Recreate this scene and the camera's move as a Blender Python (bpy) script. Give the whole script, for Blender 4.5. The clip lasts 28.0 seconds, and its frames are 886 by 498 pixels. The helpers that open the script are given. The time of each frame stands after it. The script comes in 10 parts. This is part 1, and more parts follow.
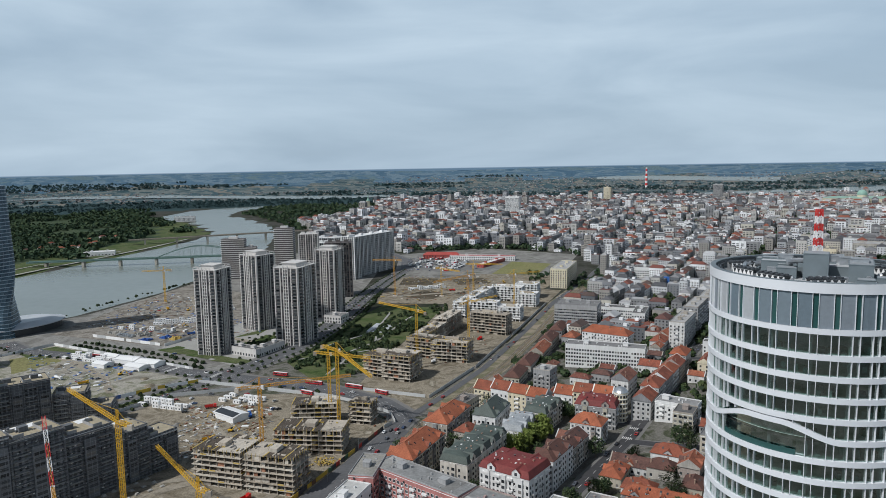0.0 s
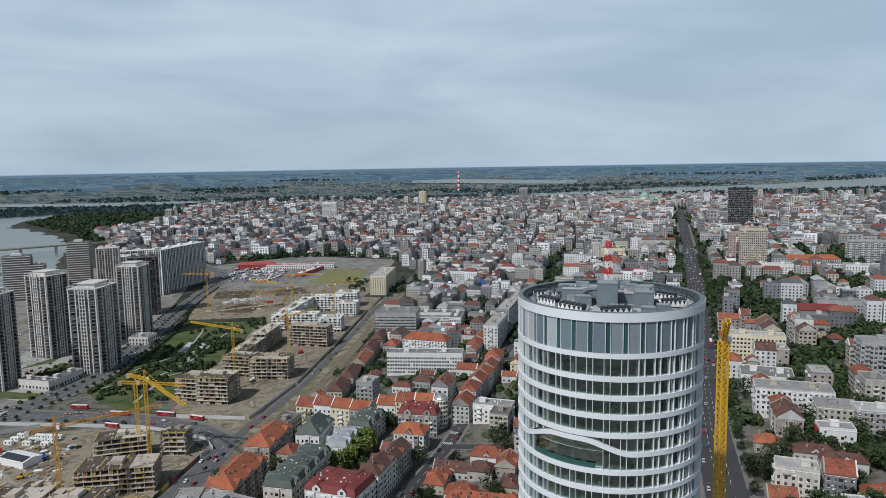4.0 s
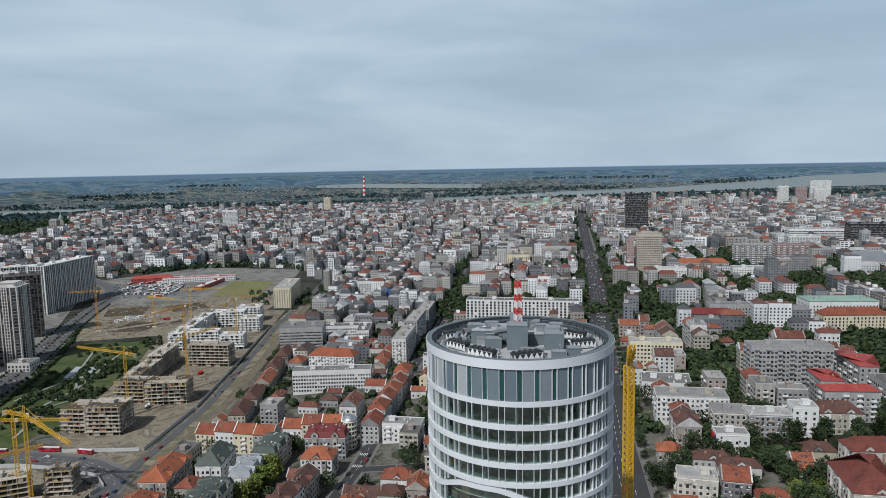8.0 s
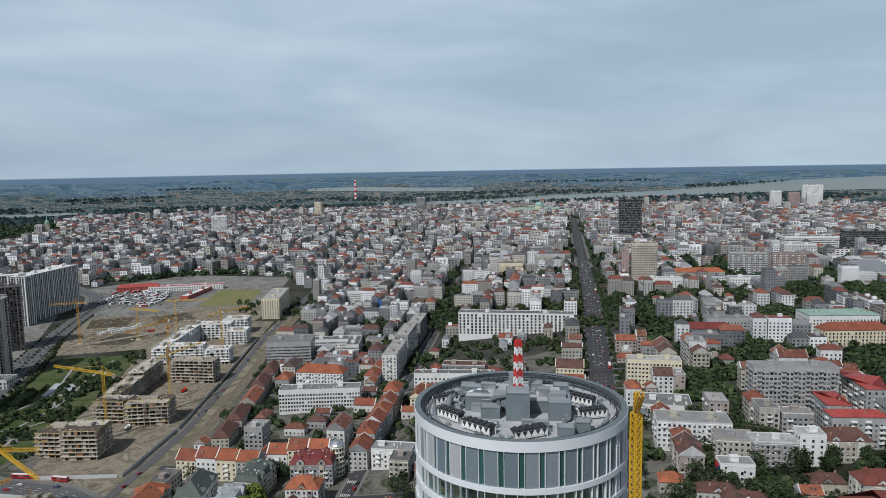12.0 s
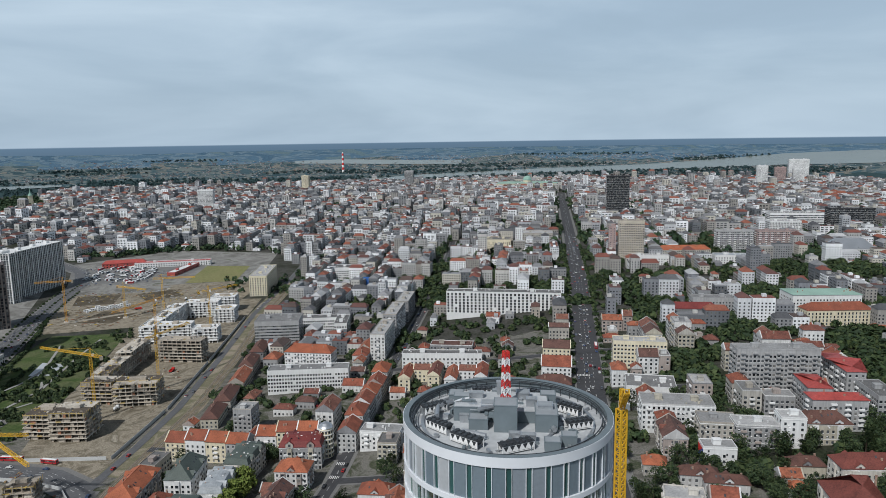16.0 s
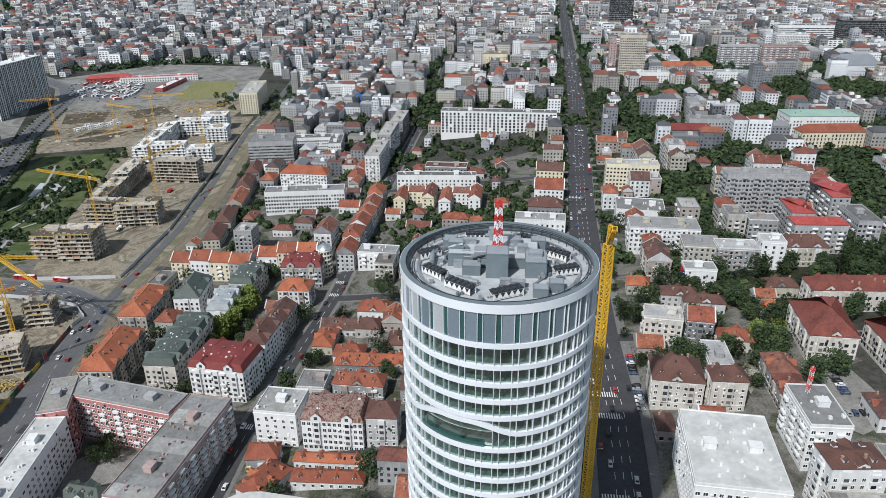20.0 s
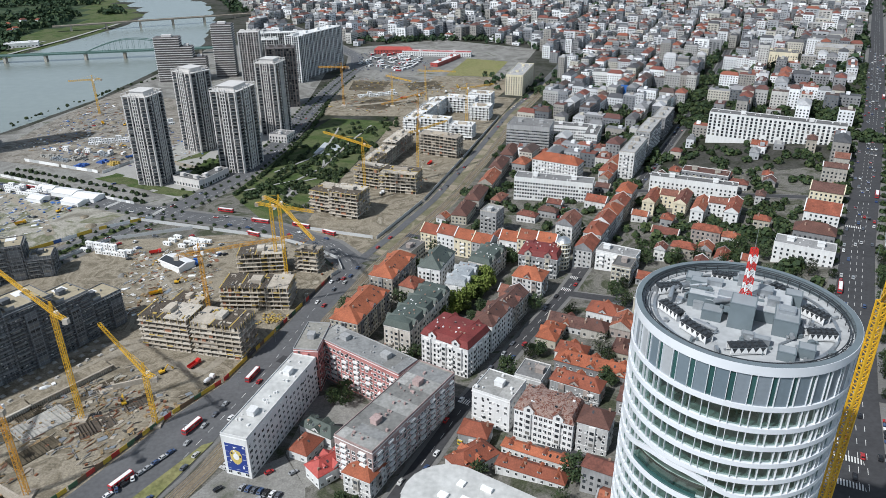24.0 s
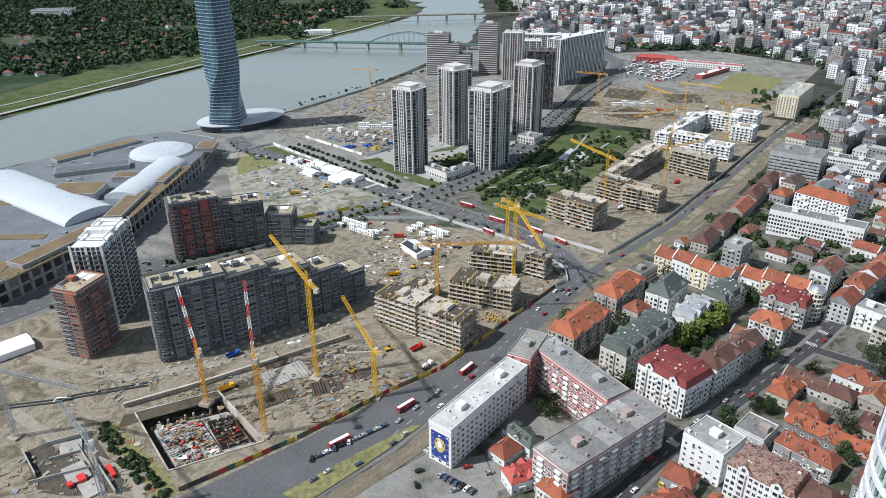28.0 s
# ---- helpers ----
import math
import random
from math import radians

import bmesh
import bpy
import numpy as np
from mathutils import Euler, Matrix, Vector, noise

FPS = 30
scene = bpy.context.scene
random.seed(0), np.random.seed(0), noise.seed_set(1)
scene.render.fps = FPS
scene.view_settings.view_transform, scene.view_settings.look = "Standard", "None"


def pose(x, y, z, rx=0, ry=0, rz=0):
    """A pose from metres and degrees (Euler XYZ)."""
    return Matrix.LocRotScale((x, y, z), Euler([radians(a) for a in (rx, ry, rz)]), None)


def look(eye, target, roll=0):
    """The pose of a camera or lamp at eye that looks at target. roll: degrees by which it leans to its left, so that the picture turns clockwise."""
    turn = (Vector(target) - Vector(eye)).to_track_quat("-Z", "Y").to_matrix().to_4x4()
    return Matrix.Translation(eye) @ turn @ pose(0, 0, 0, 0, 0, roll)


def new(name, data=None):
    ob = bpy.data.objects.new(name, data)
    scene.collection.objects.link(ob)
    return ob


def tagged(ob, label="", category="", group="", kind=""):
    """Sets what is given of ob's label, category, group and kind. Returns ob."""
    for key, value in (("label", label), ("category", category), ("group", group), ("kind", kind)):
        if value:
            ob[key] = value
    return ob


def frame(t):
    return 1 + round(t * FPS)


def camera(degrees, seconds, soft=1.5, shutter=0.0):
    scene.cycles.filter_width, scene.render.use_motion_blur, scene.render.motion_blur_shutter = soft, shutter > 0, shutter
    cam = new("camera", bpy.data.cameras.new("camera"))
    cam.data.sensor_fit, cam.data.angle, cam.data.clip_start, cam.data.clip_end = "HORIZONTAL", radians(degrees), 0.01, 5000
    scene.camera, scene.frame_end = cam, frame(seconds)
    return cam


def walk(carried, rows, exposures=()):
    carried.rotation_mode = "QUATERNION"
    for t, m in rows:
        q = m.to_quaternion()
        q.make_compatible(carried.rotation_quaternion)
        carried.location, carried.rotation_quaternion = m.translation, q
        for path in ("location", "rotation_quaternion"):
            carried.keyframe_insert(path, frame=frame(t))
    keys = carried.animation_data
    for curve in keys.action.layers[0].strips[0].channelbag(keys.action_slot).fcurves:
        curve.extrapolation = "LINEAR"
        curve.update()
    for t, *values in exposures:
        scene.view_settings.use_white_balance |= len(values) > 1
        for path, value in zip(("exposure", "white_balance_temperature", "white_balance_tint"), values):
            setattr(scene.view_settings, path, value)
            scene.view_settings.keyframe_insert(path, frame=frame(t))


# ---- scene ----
cam = camera(64.2, 28.0, 0.5)
METRES, EYE, TILT, LEAN, TURN = 75.0, 182.0, -6.9, 1.0, 0.0
ROWS = [
    (0.0, 0.0, 0.0, 0.0, 0.0, 0.0, -0.0),
    (0.5, 0.0007, -0.0018, 0.0129, -1.44, 0.0, 0.15),
    (1.0, 0.0, -0.0044, 0.0261, -3.15, 0.02, 0.36),
    (1.5, -0.001, -0.008, 0.0397, -4.8, 0.03, 0.56),
    (2.0, -0.0003, -0.0092, 0.0525, -6.36, 0.05, 0.73),
    (2.5, -0.0006, -0.0127, 0.0659, -8.22, 0.05, 0.95),
    (3.0, -0.0006, -0.0145, 0.0789, -10.38, 0.04, 1.22),
    (3.5, -0.0016, -0.0179, 0.0924, -12.56, 0.02, 1.48),
    (4.0, -0.0015, -0.0208, 0.1057, -14.63, -0.01, 1.73),
    (4.5, -0.0014, -0.0226, 0.1188, -16.39, -0.05, 1.95),
    (6.5, 0.0081, 0.003, 0.1739, -20.79, -0.04, 2.57),
    (7.0, 0.0161, 0.0223, 0.1904, -21.38, -0.03, 2.65),
    (7.5, 0.0255, 0.0442, 0.2068, -21.92, -0.04, 2.73),
    (8.0, 0.0355, 0.0684, 0.2237, -22.18, -0.04, 2.76),
    (8.5, 0.0473, 0.0954, 0.2407, -22.29, -0.04, 2.78),
    (9.0, 0.0604, 0.1247, 0.258, -22.39, -0.03, 2.8),
    (9.5, 0.0739, 0.1544, 0.2758, -22.49, -0.03, 2.81),
    (10.0, 0.0884, 0.1858, 0.2938, -22.58, -0.03, 2.82),
    (10.5, 0.1037, 0.2181, 0.3118, -22.65, -0.02, 2.83),
    (11.0, 0.1188, 0.2516, 0.3297, -22.73, -0.02, 2.84),
    (11.5, 0.1334, 0.2819, 0.3481, -22.78, 0.04, 2.82),
    (12.0, 0.1423, 0.3004, 0.3647, -22.83, 0.08, 2.78),
    (12.5, 0.1472, 0.3081, 0.3798, -22.95, 0.1, 2.75),
    (14.5, 0.1488, 0.3054, 0.4336, -23.53, 0.12, 2.75),
    (15.0, 0.1478, 0.3034, 0.4474, -23.63, -0.06, 2.74),
    (15.5, 0.1472, 0.3013, 0.4605, -23.73, -0.8, 2.72),
    (16.0, 0.1457, 0.2992, 0.4742, -23.81, -2.28, 2.69),
    (16.5, 0.1452, 0.2961, 0.4878, -23.88, -4.32, 2.64),
    (17.0, 0.1446, 0.2942, 0.5011, -23.94, -6.5, 2.63),
    (17.5, 0.1447, 0.2934, 0.5137, -23.99, -8.67, 2.59),
    (18.0, 0.1439, 0.29, 0.5275, -24.04, -10.82, 2.58),
    (18.5, 0.1426, 0.2871, 0.5416, -24.09, -12.94, 2.57),
    (19.0, 0.1426, 0.2856, 0.5554, -24.14, -14.96, 2.55),
    (19.5, 0.1425, 0.2839, 0.5692, -24.19, -16.29, 2.54),
    (20.0, 0.1424, 0.2824, 0.5823, -24.24, -17.38, 2.53),
    (20.5, 0.1412, 0.2799, 0.5968, -24.14, -18.25, 2.51),
    (22.5, 0.1377, 0.2762, 0.6541, -12.95, -18.43, 1.0),
    (23.0, 0.1395, 0.2785, 0.667, -9.71, -18.42, 0.61),
    (23.5, 0.1404, 0.2793, 0.6797, -6.48, -18.42, 0.19),
    (24.0, 0.1407, 0.2798, 0.6929, -3.26, -18.45, -0.22),
    (24.5, 0.1417, 0.2796, 0.7056, -0.06, -18.48, -0.62),
    (25.0, 0.146, 0.2842, 0.7159, 2.54, -18.53, -0.9),
    (25.5, 0.1467, 0.2845, 0.7285, 4.84, -18.58, -1.16),
    (26.0, 0.1479, 0.2857, 0.7411, 7.04, -18.63, -1.4),
    (26.5, 0.1478, 0.2846, 0.7549, 9.36, -18.7, -1.67),
    (27.0, 0.1482, 0.2844, 0.768, 11.87, -18.79, -1.96),
    (27.5, 0.1476, 0.2846, 0.7818, 14.44, -18.91, -2.24),
    (28.0, 0.1486, 0.2869, 0.795, 17.09, -19.05, -2.55),
]
walk(cam, [(t, pose(0, 0, EYE, TILT, LEAN, TURN) @ pose(METRES * x, METRES * y, METRES * z, 90 + pitch, roll, yaw)) for t, x, y, z, yaw, pitch, roll in ROWS],
     exposures=[(0.0, -0.34, 6330, 9), (5.0, -0.38, 6330, 9), (12.0, -0.42, 6340, 9), (15.0, -0.42, 6340, 9), (17.0, -0.20, 6300, 9), (20.0, 0.05, 6240, 9), (24.0, 0.12, 6220, 9), (28.0, 0.30, 6220, 9)])

# sky: thin broken cloud over a hazy blue, the sun high to the left of the view
SUN_AT = (-0.58, -0.38, 0.76)
world = bpy.data.worlds.new("sky")
scene.world = world
world.use_nodes = True
wn, wl = world.node_tree.nodes, world.node_tree.links
wn.clear()
w_out = wn.new("ShaderNodeOutputWorld")
w_sky = wn.new("ShaderNodeTexSky")
w_sky.sky_type, w_sky.sun_disc = "NISHITA", False
w_sky.sun_elevation, w_sky.sun_rotation = radians(47.6), radians(236.8)
w_sky.air_density, w_sky.dust_density = 1.0, 2.0
w_blue = wn.new("ShaderNodeBackground")
w_blue.inputs["Strength"].default_value = 0.05
w_cloud = wn.new("ShaderNodeBackground")
w_cloud.inputs["Strength"].default_value = 0.90
w_tex = wn.new("ShaderNodeTexCoord")
w_map = wn.new("ShaderNodeMapping")
w_map.inputs["Scale"].default_value = (1.0, 1.0, 4.5)
w_n1 = wn.new("ShaderNodeTexNoise")
w_n1.inputs["Scale"].default_value, w_n1.inputs["Detail"].default_value, w_n1.inputs["Roughness"].default_value = 2.4, 6, 0.5
w_n1.inputs["Distortion"].default_value = 0.4
w_ramp = wn.new("ShaderNodeValToRGB")
w_ramp.color_ramp.elements[0].position, w_ramp.color_ramp.elements[0].color = 0.30, (0.72, 0.72, 0.72, 1)
w_ramp.color_ramp.elements[1].position, w_ramp.color_ramp.elements[1].color = 0.72, (0.95, 0.95, 0.95, 1)
w_tone = wn.new("ShaderNodeValToRGB")
w_tone.color_ramp.elements[0].position, w_tone.color_ramp.elements[0].color = 0.36, (0.67, 0.86, 1.05, 1)
w_tone.color_ramp.elements[1].position, w_tone.color_ramp.elements[1].color = 0.70, (0.82, 0.99, 1.14, 1)
w_mix = wn.new("ShaderNodeMixShader")
wl.new(w_tex.outputs["Generated"], w_map.inputs["Vector"])
wl.new(w_map.outputs["Vector"], w_n1.inputs["Vector"])
wl.new(w_n1.outputs["Fac"], w_ramp.inputs["Fac"])
wl.new(w_n1.outputs["Fac"], w_tone.inputs["Fac"])
wl.new(w_tone.outputs["Color"], w_cloud.inputs["Color"])
wl.new(w_sky.outputs["Color"], w_blue.inputs["Color"])
# the cloud thins out overhead; a hazy blue plain closes the view below the skyline
w_part = wn.new("ShaderNodeSeparateXYZ")
w_over, w_line, w_far = (wn.new("ShaderNodeMapRange") for k in range(3))
w_far.inputs["From Min"].default_value, w_far.inputs["From Max"].default_value = -0.05, -0.0065
w_over.inputs["From Min"].default_value, w_over.inputs["From Max"].default_value = 0.28, 0.70
w_over.inputs["To Min"].default_value, w_over.inputs["To Max"].default_value = 1.0, 0.08
w_line.inputs["From Min"].default_value, w_line.inputs["From Max"].default_value = -0.0072, -0.0058
w_cover = wn.new("ShaderNodeMath")
w_cover.operation = "MULTIPLY"
w_ground = wn.new("ShaderNodeBackground")
w_haze = wn.new("ShaderNodeValToRGB")
w_haze.color_ramp.elements[0].position, w_haze.color_ramp.elements[0].color = 0.0, (0.060, 0.095, 0.115, 1)
w_haze.color_ramp.elements[1].position, w_haze.color_ramp.elements[1].color = 1.0, (0.165, 0.262, 0.375, 1)
w_end = wn.new("ShaderNodeMixShader")
wl.new(w_tex.outputs["Generated"], w_part.inputs["Vector"])
for node in (w_over, w_line, w_far):
    wl.new(w_part.outputs["Z"], node.inputs["Value"])
wl.new(w_far.outputs["Result"], w_haze.inputs["Fac"])
wl.new(w_haze.outputs["Color"], w_ground.inputs["Color"])
wl.new(w_ramp.outputs["Color"], w_cover.inputs[0])
wl.new(w_over.outputs["Result"], w_cover.inputs[1])
wl.new(w_cover.outputs["Value"], w_mix.inputs["Fac"])
wl.new(w_blue.outputs["Background"], w_mix.inputs[1])
wl.new(w_cloud.outputs["Background"], w_mix.inputs[2])
wl.new(w_line.outputs["Result"], w_end.inputs["Fac"])
wl.new(w_ground.outputs["Background"], w_end.inputs[1])
wl.new(w_mix.outputs["Shader"], w_end.inputs[2])
wl.new(w_end.outputs["Shader"], w_out.inputs["Surface"])

sun_data = bpy.data.lights.new("sun", "SUN")
sun_data.energy, sun_data.angle, sun_data.color = 4.3, radians(1.0), (1.0, 0.98, 0.955)
sun = new("sun", sun_data)
sun.matrix_basis = look((0, 0, 400), (-SUN_AT[0] * 100, -SUN_AT[1] * 100, 400 - SUN_AT[2] * 100))

def smooth(a):
    a = min(1.0, max(0.0, a))
    return a * a * (3 - 2 * a)


RIVER = [(-1700, -900), (-950, 60), (-700, 470), (-597, 690), (-540, 765), (-470, 880), (-423, 1045), (-400, 1256), (-385, 1493), (-441, 1853),
         (-543, 2213), (-699, 2521), (-839, 2750), (-845, 3055), (-700, 3330), (-820, 3400), (-1003, 3300), (-1111, 2980), (-1078, 2633), (-873, 2388), (-660, 1998),
         (-640, 1812), (-670, 1600), (-720, 1340), (-770, 1086), (-800, 909), (-825, 726), (-1020, 400), (-1400, -100), (-2100, -900)]


PIT = [(-236, 268), (-204, 297), (-158, 268), (-191, 236)]      # the excavation


def inside(x, y, poly):
    odd = False
    for (x0, y0), (x1, y1) in zip(poly, poly[1:] + poly[:1]):
        if (y0 > y) != (y1 > y) and x < (x1 - x0) * (y - y0) / (y1 - y0) + x0:
            odd = not odd
    return odd


def off_line(x, y, line, closed=False):
    """Distance from a point to a broken line."""
    best = 1e9
    for (x0, y0), (x1, y1) in zip(line, line[1:] + (line[:1] if closed else [])):
        dx, dy = x1 - x0, y1 - y0
        s = min(1.0, max(0.0, ((x - x0) * dx + (y - y0) * dy) / (dx * dx + dy * dy)))
        best = min(best, math.hypot(x - x0 - s * dx, y - y0 - s * dy))
    return best


def land(x, y):
    """Height of the land: a valley by the river, the town's ridge to the east, and the plain that climbs to the skyline."""
    across = 0.926 * (x + 114) - 0.377 * (y - 261)
    ridge = 38 * smooth((across - 30) / 450)
    old_town = 30 * smooth((y - 1450) / 600) * smooth((x + 480) / 330)
    d = math.hypot(x - 20, y - 60)
    z = max(ridge, old_town) * (1 - smooth((d - 2700) / 600))
    if d > 3300:
        z += 145 * ((min(d, 4850) - 3300) / 1550) ** 1.4
    return z


def ground_z(x, y):
    z = land(x, y)
    if -2200 < x < -300 and y < 3450:
        r = off_line(x, y, RIVER, True)
        z -= 5 * smooth((r if inside(x, y, RIVER) else -r) / 22 + 0.5)
    if inside(x, y, PIT) or off_line(x, y, PIT, True) < 17:
        z -= 9
    return z

# ---- materials ----
def mat(name, colours, rough=0.8, metal=0.0, grain=1.5, broad=0.06, vary=0.25, by="none", bump=0.0, streak=False, spec=0.5):
    """A surface whose base colour is one of a few, mottled at a fine and a broad scale. by: object or island picks the colour."""
    m = bpy.data.materials.new(name)
    m.use_nodes = True
    n, l = m.node_tree.nodes, m.node_tree.links
    bsdf = n["Principled BSDF"]
    bsdf.inputs["Roughness"].default_value, bsdf.inputs["Metallic"].default_value = rough, metal
    bsdf.inputs["Specular IOR Level"].default_value = spec
    if isinstance(colours[0], (int, float)):
        colours = [colours]
    ramp = n.new("ShaderNodeValToRGB")
    ramp.color_ramp.interpolation = "CONSTANT"
    e = ramp.color_ramp.elements
    while len(e) < len(colours):
        e.new(0.5)
    while len(e) > max(1, len(colours)):
        e.remove(e[-1])
    for i, c in enumerate(colours):
        e[i].position = i / len(colours)
        e[i].color = (*c, 1)
    if by == "object":
        info = n.new("ShaderNodeObjectInfo")
        l.new(info.outputs["Random"], ramp.inputs["Fac"])
    elif by == "island":
        info = n.new("ShaderNodeNewGeometry")
        l.new(info.outputs["Random Per Island"], ramp.inputs["Fac"])
    geo = n.new("ShaderNodeNewGeometry")
    fine, wide = n.new("ShaderNodeTexNoise"), n.new("ShaderNodeTexNoise")
    for tex, s, det in ((fine, grain, 4), (wide, broad, 5)):
        tex.inputs["Scale"].default_value, tex.inputs["Detail"].default_value = s, det
    if streak:
        stretch = n.new("ShaderNodeMapping")
        stretch.inputs["Scale"].default_value = (1.0, 1.0, 0.12)
        l.new(geo.outputs["Position"], stretch.inputs["Vector"])
        l.new(stretch.outputs["Vector"], fine.inputs["Vector"])
    else:
        l.new(geo.outputs["Position"], fine.inputs["Vector"])
    l.new(geo.outputs["Position"], wide.inputs["Vector"])
    add = n.new("ShaderNodeMath")
    add.operation = "ADD"
    l.new(fine.outputs["Fac"], add.inputs[0])
    l.new(wide.outputs["Fac"], add.inputs[1])
    span = n.new("ShaderNodeMapRange")
    span.inputs["From Min"].default_value, span.inputs["From Max"].default_value = 0.65, 1.35
    span.inputs["To Min"].default_value, span.inputs["To Max"].default_value = 1 - vary, 1 + vary
    l.new(add.outputs["Value"], span.inputs["Value"])
    mul = n.new("ShaderNodeVectorMath")
    mul.operation = "SCALE"
    l.new(ramp.outputs["Color"], mul.inputs[0])
    l.new(span.outputs["Result"], mul.inputs["Scale"])
    l.new(mul.outputs["Vector"], bsdf.inputs["Base Color"])
    if bump:
        b = n.new("ShaderNodeBump")
        b.inputs["Strength"].default_value, b.inputs["Distance"].default_value = 0.6, bump
        l.new(fine.outputs["Fac"], b.inputs["Height"])
        l.new(b.outputs["Normal"], bsdf.inputs["Normal"])
    return m


def patches(name, colours, scale, rough=0.95, vary=0.3, seedy=0.0, hard=False):
    """Fields, bare soil or yards: broad noise picks between colours that blend into one another."""
    m = bpy.data.materials.new(name)
    m.use_nodes = True
    n, l = m.node_tree.nodes, m.node_tree.links
    bsdf = n["Principled BSDF"]
    bsdf.inputs["Roughness"].default_value, bsdf.inputs["Specular IOR Level"].default_value = rough, 0.08
    geo = n.new("ShaderNodeNewGeometry")
    a, b = n.new("ShaderNodeTexNoise"), n.new("ShaderNodeTexNoise")
    a.inputs["Scale"].default_value, a.inputs["Detail"].default_value, a.inputs["Roughness"].default_value = scale, 8, 0.62
    a.inputs["Distortion"].default_value = seedy
    b.inputs["Scale"].default_value, b.inputs["Detail"].default_value = scale * 22, 3
    l.new(geo.outputs["Position"], a.inputs["Vector"])
    l.new(geo.outputs["Position"], b.inputs["Vector"])
    ramp = n.new("ShaderNodeValToRGB")
    e = ramp.color_ramp.elements
    if hard:
        ramp.color_ramp.interpolation = "CONSTANT"
        a.inputs["Detail"].default_value = 1.5
    while len(e) < len(colours):
        e.new(0.5)
    for i, c in enumerate(colours):
        e[i].position = 0.30 + 0.40 * i / max(1, len(colours) - 1)
        e[i].color = (*c, 1)
    l.new(a.outputs["Fac"], ramp.inputs["Fac"])
    span = n.new("ShaderNodeMapRange")
    span.inputs["From Min"].default_value, span.inputs["From Max"].default_value = 0.3, 0.7
    span.inputs["To Min"].default_value, span.inputs["To Max"].default_value = 1 - vary, 1 + vary
    l.new(b.outputs["Fac"], span.inputs["Value"])
    mul = n.new("ShaderNodeVectorMath")
    mul.operation = "SCALE"
    l.new(ramp.outputs["Color"], mul.inputs[0])
    l.new(span.outputs["Result"], mul.inputs["Scale"])
    l.new(mul.outputs["Vector"], bsdf.inputs["Base Color"])
    return m


WALL = mat("render_old", [(0.36, 0.34, 0.305), (0.26, 0.26, 0.26), (0.56, 0.555, 0.54), (0.32, 0.29, 0.25), (0.19, 0.19, 0.195), (0.38, 0.352, 0.288), (0.58, 0.585, 0.58), (0.31, 0.265, 0.24), (0.43, 0.428, 0.42)], 0.9, grain=1.2, broad=0.12, vary=0.28, by="object", streak=True)
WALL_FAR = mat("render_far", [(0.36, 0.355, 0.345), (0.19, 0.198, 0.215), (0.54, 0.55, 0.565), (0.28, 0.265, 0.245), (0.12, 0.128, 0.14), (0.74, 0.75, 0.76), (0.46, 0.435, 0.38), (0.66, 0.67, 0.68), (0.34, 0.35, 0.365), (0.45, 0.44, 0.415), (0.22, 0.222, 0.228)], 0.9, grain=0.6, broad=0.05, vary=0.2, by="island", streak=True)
TILE = mat("roof_tile", [(0.20, 0.060, 0.034), (0.135, 0.048, 0.034), (0.25, 0.082, 0.044), (0.10, 0.050, 0.040), (0.17, 0.070, 0.048), (0.21, 0.062, 0.036)], 0.85, grain=0.9, broad=0.22, vary=0.5, by="object")
ORANGE = mat("roof_orange", [(0.26, 0.076, 0.036), (0.31, 0.095, 0.045), (0.21, 0.062, 0.034)], 0.85, grain=1.4, broad=0.16, vary=0.36, by="object")
BROWN = mat("roof_brown", (0.10, 0.046, 0.035), 0.85, grain=1.5, broad=0.16, vary=0.36)
MAROON = mat("roof_maroon", (0.16, 0.028, 0.025), 0.7, grain=1.4, broad=0.14, vary=0.35)
GREENROOF = mat("roof_green", (0.066, 0.084, 0.074), 0.7, grain=1.4, broad=0.14, vary=0.3)
BRICKROOF = mat("roof_brick_red", (0.145, 0.040, 0.030), 0.85, grain=1.2, broad=0.16, vary=0.45)
REDSHEET = mat("roof_red_sheet", (0.34, 0.06, 0.05), 0.55, grain=0.8, broad=0.1, vary=0.3)
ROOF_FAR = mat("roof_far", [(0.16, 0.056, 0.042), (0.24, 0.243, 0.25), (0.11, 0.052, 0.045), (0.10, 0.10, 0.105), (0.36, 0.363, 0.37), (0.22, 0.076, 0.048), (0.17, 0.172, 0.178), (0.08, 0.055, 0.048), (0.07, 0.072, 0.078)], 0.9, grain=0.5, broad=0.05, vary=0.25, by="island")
FLATROOF = mat("roof_felt", [(0.171, 0.169, 0.167), (0.243, 0.241, 0.238), (0.117, 0.115, 0.113), (0.342, 0.338, 0.333)], 0.92, grain=0.7, broad=0.12, vary=0.32, by="object")
WHITE = mat("white_render", (0.64, 0.64, 0.63), 0.7, grain=0.9, broad=0.1, vary=0.12, streak=True)
CREAM = mat("cream_render", (0.60, 0.54, 0.40), 0.85, grain=1.0, broad=0.1, vary=0.16, streak=True)
GREYWALL = mat("grey_render", (0.31, 0.31, 0.31), 0.85, grain=1.0, broad=0.12, vary=0.24, streak=True)
PINK = mat("pink_render", (0.40, 0.17, 0.155), 0.85, grain=1.1, broad=0.12, vary=0.24, streak=True)
GLASS = mat("window_glass", [(0.020, 0.024, 0.028), (0.045, 0.050, 0.056), (0.012, 0.014, 0.017), (0.085, 0.09, 0.095), (0.030, 0.035, 0.040), (0.17, 0.165, 0.155), (0.055, 0.062, 0.07)], 0.12, grain=0.4, broad=0.1, vary=0.3, by="island", spec=0.4)
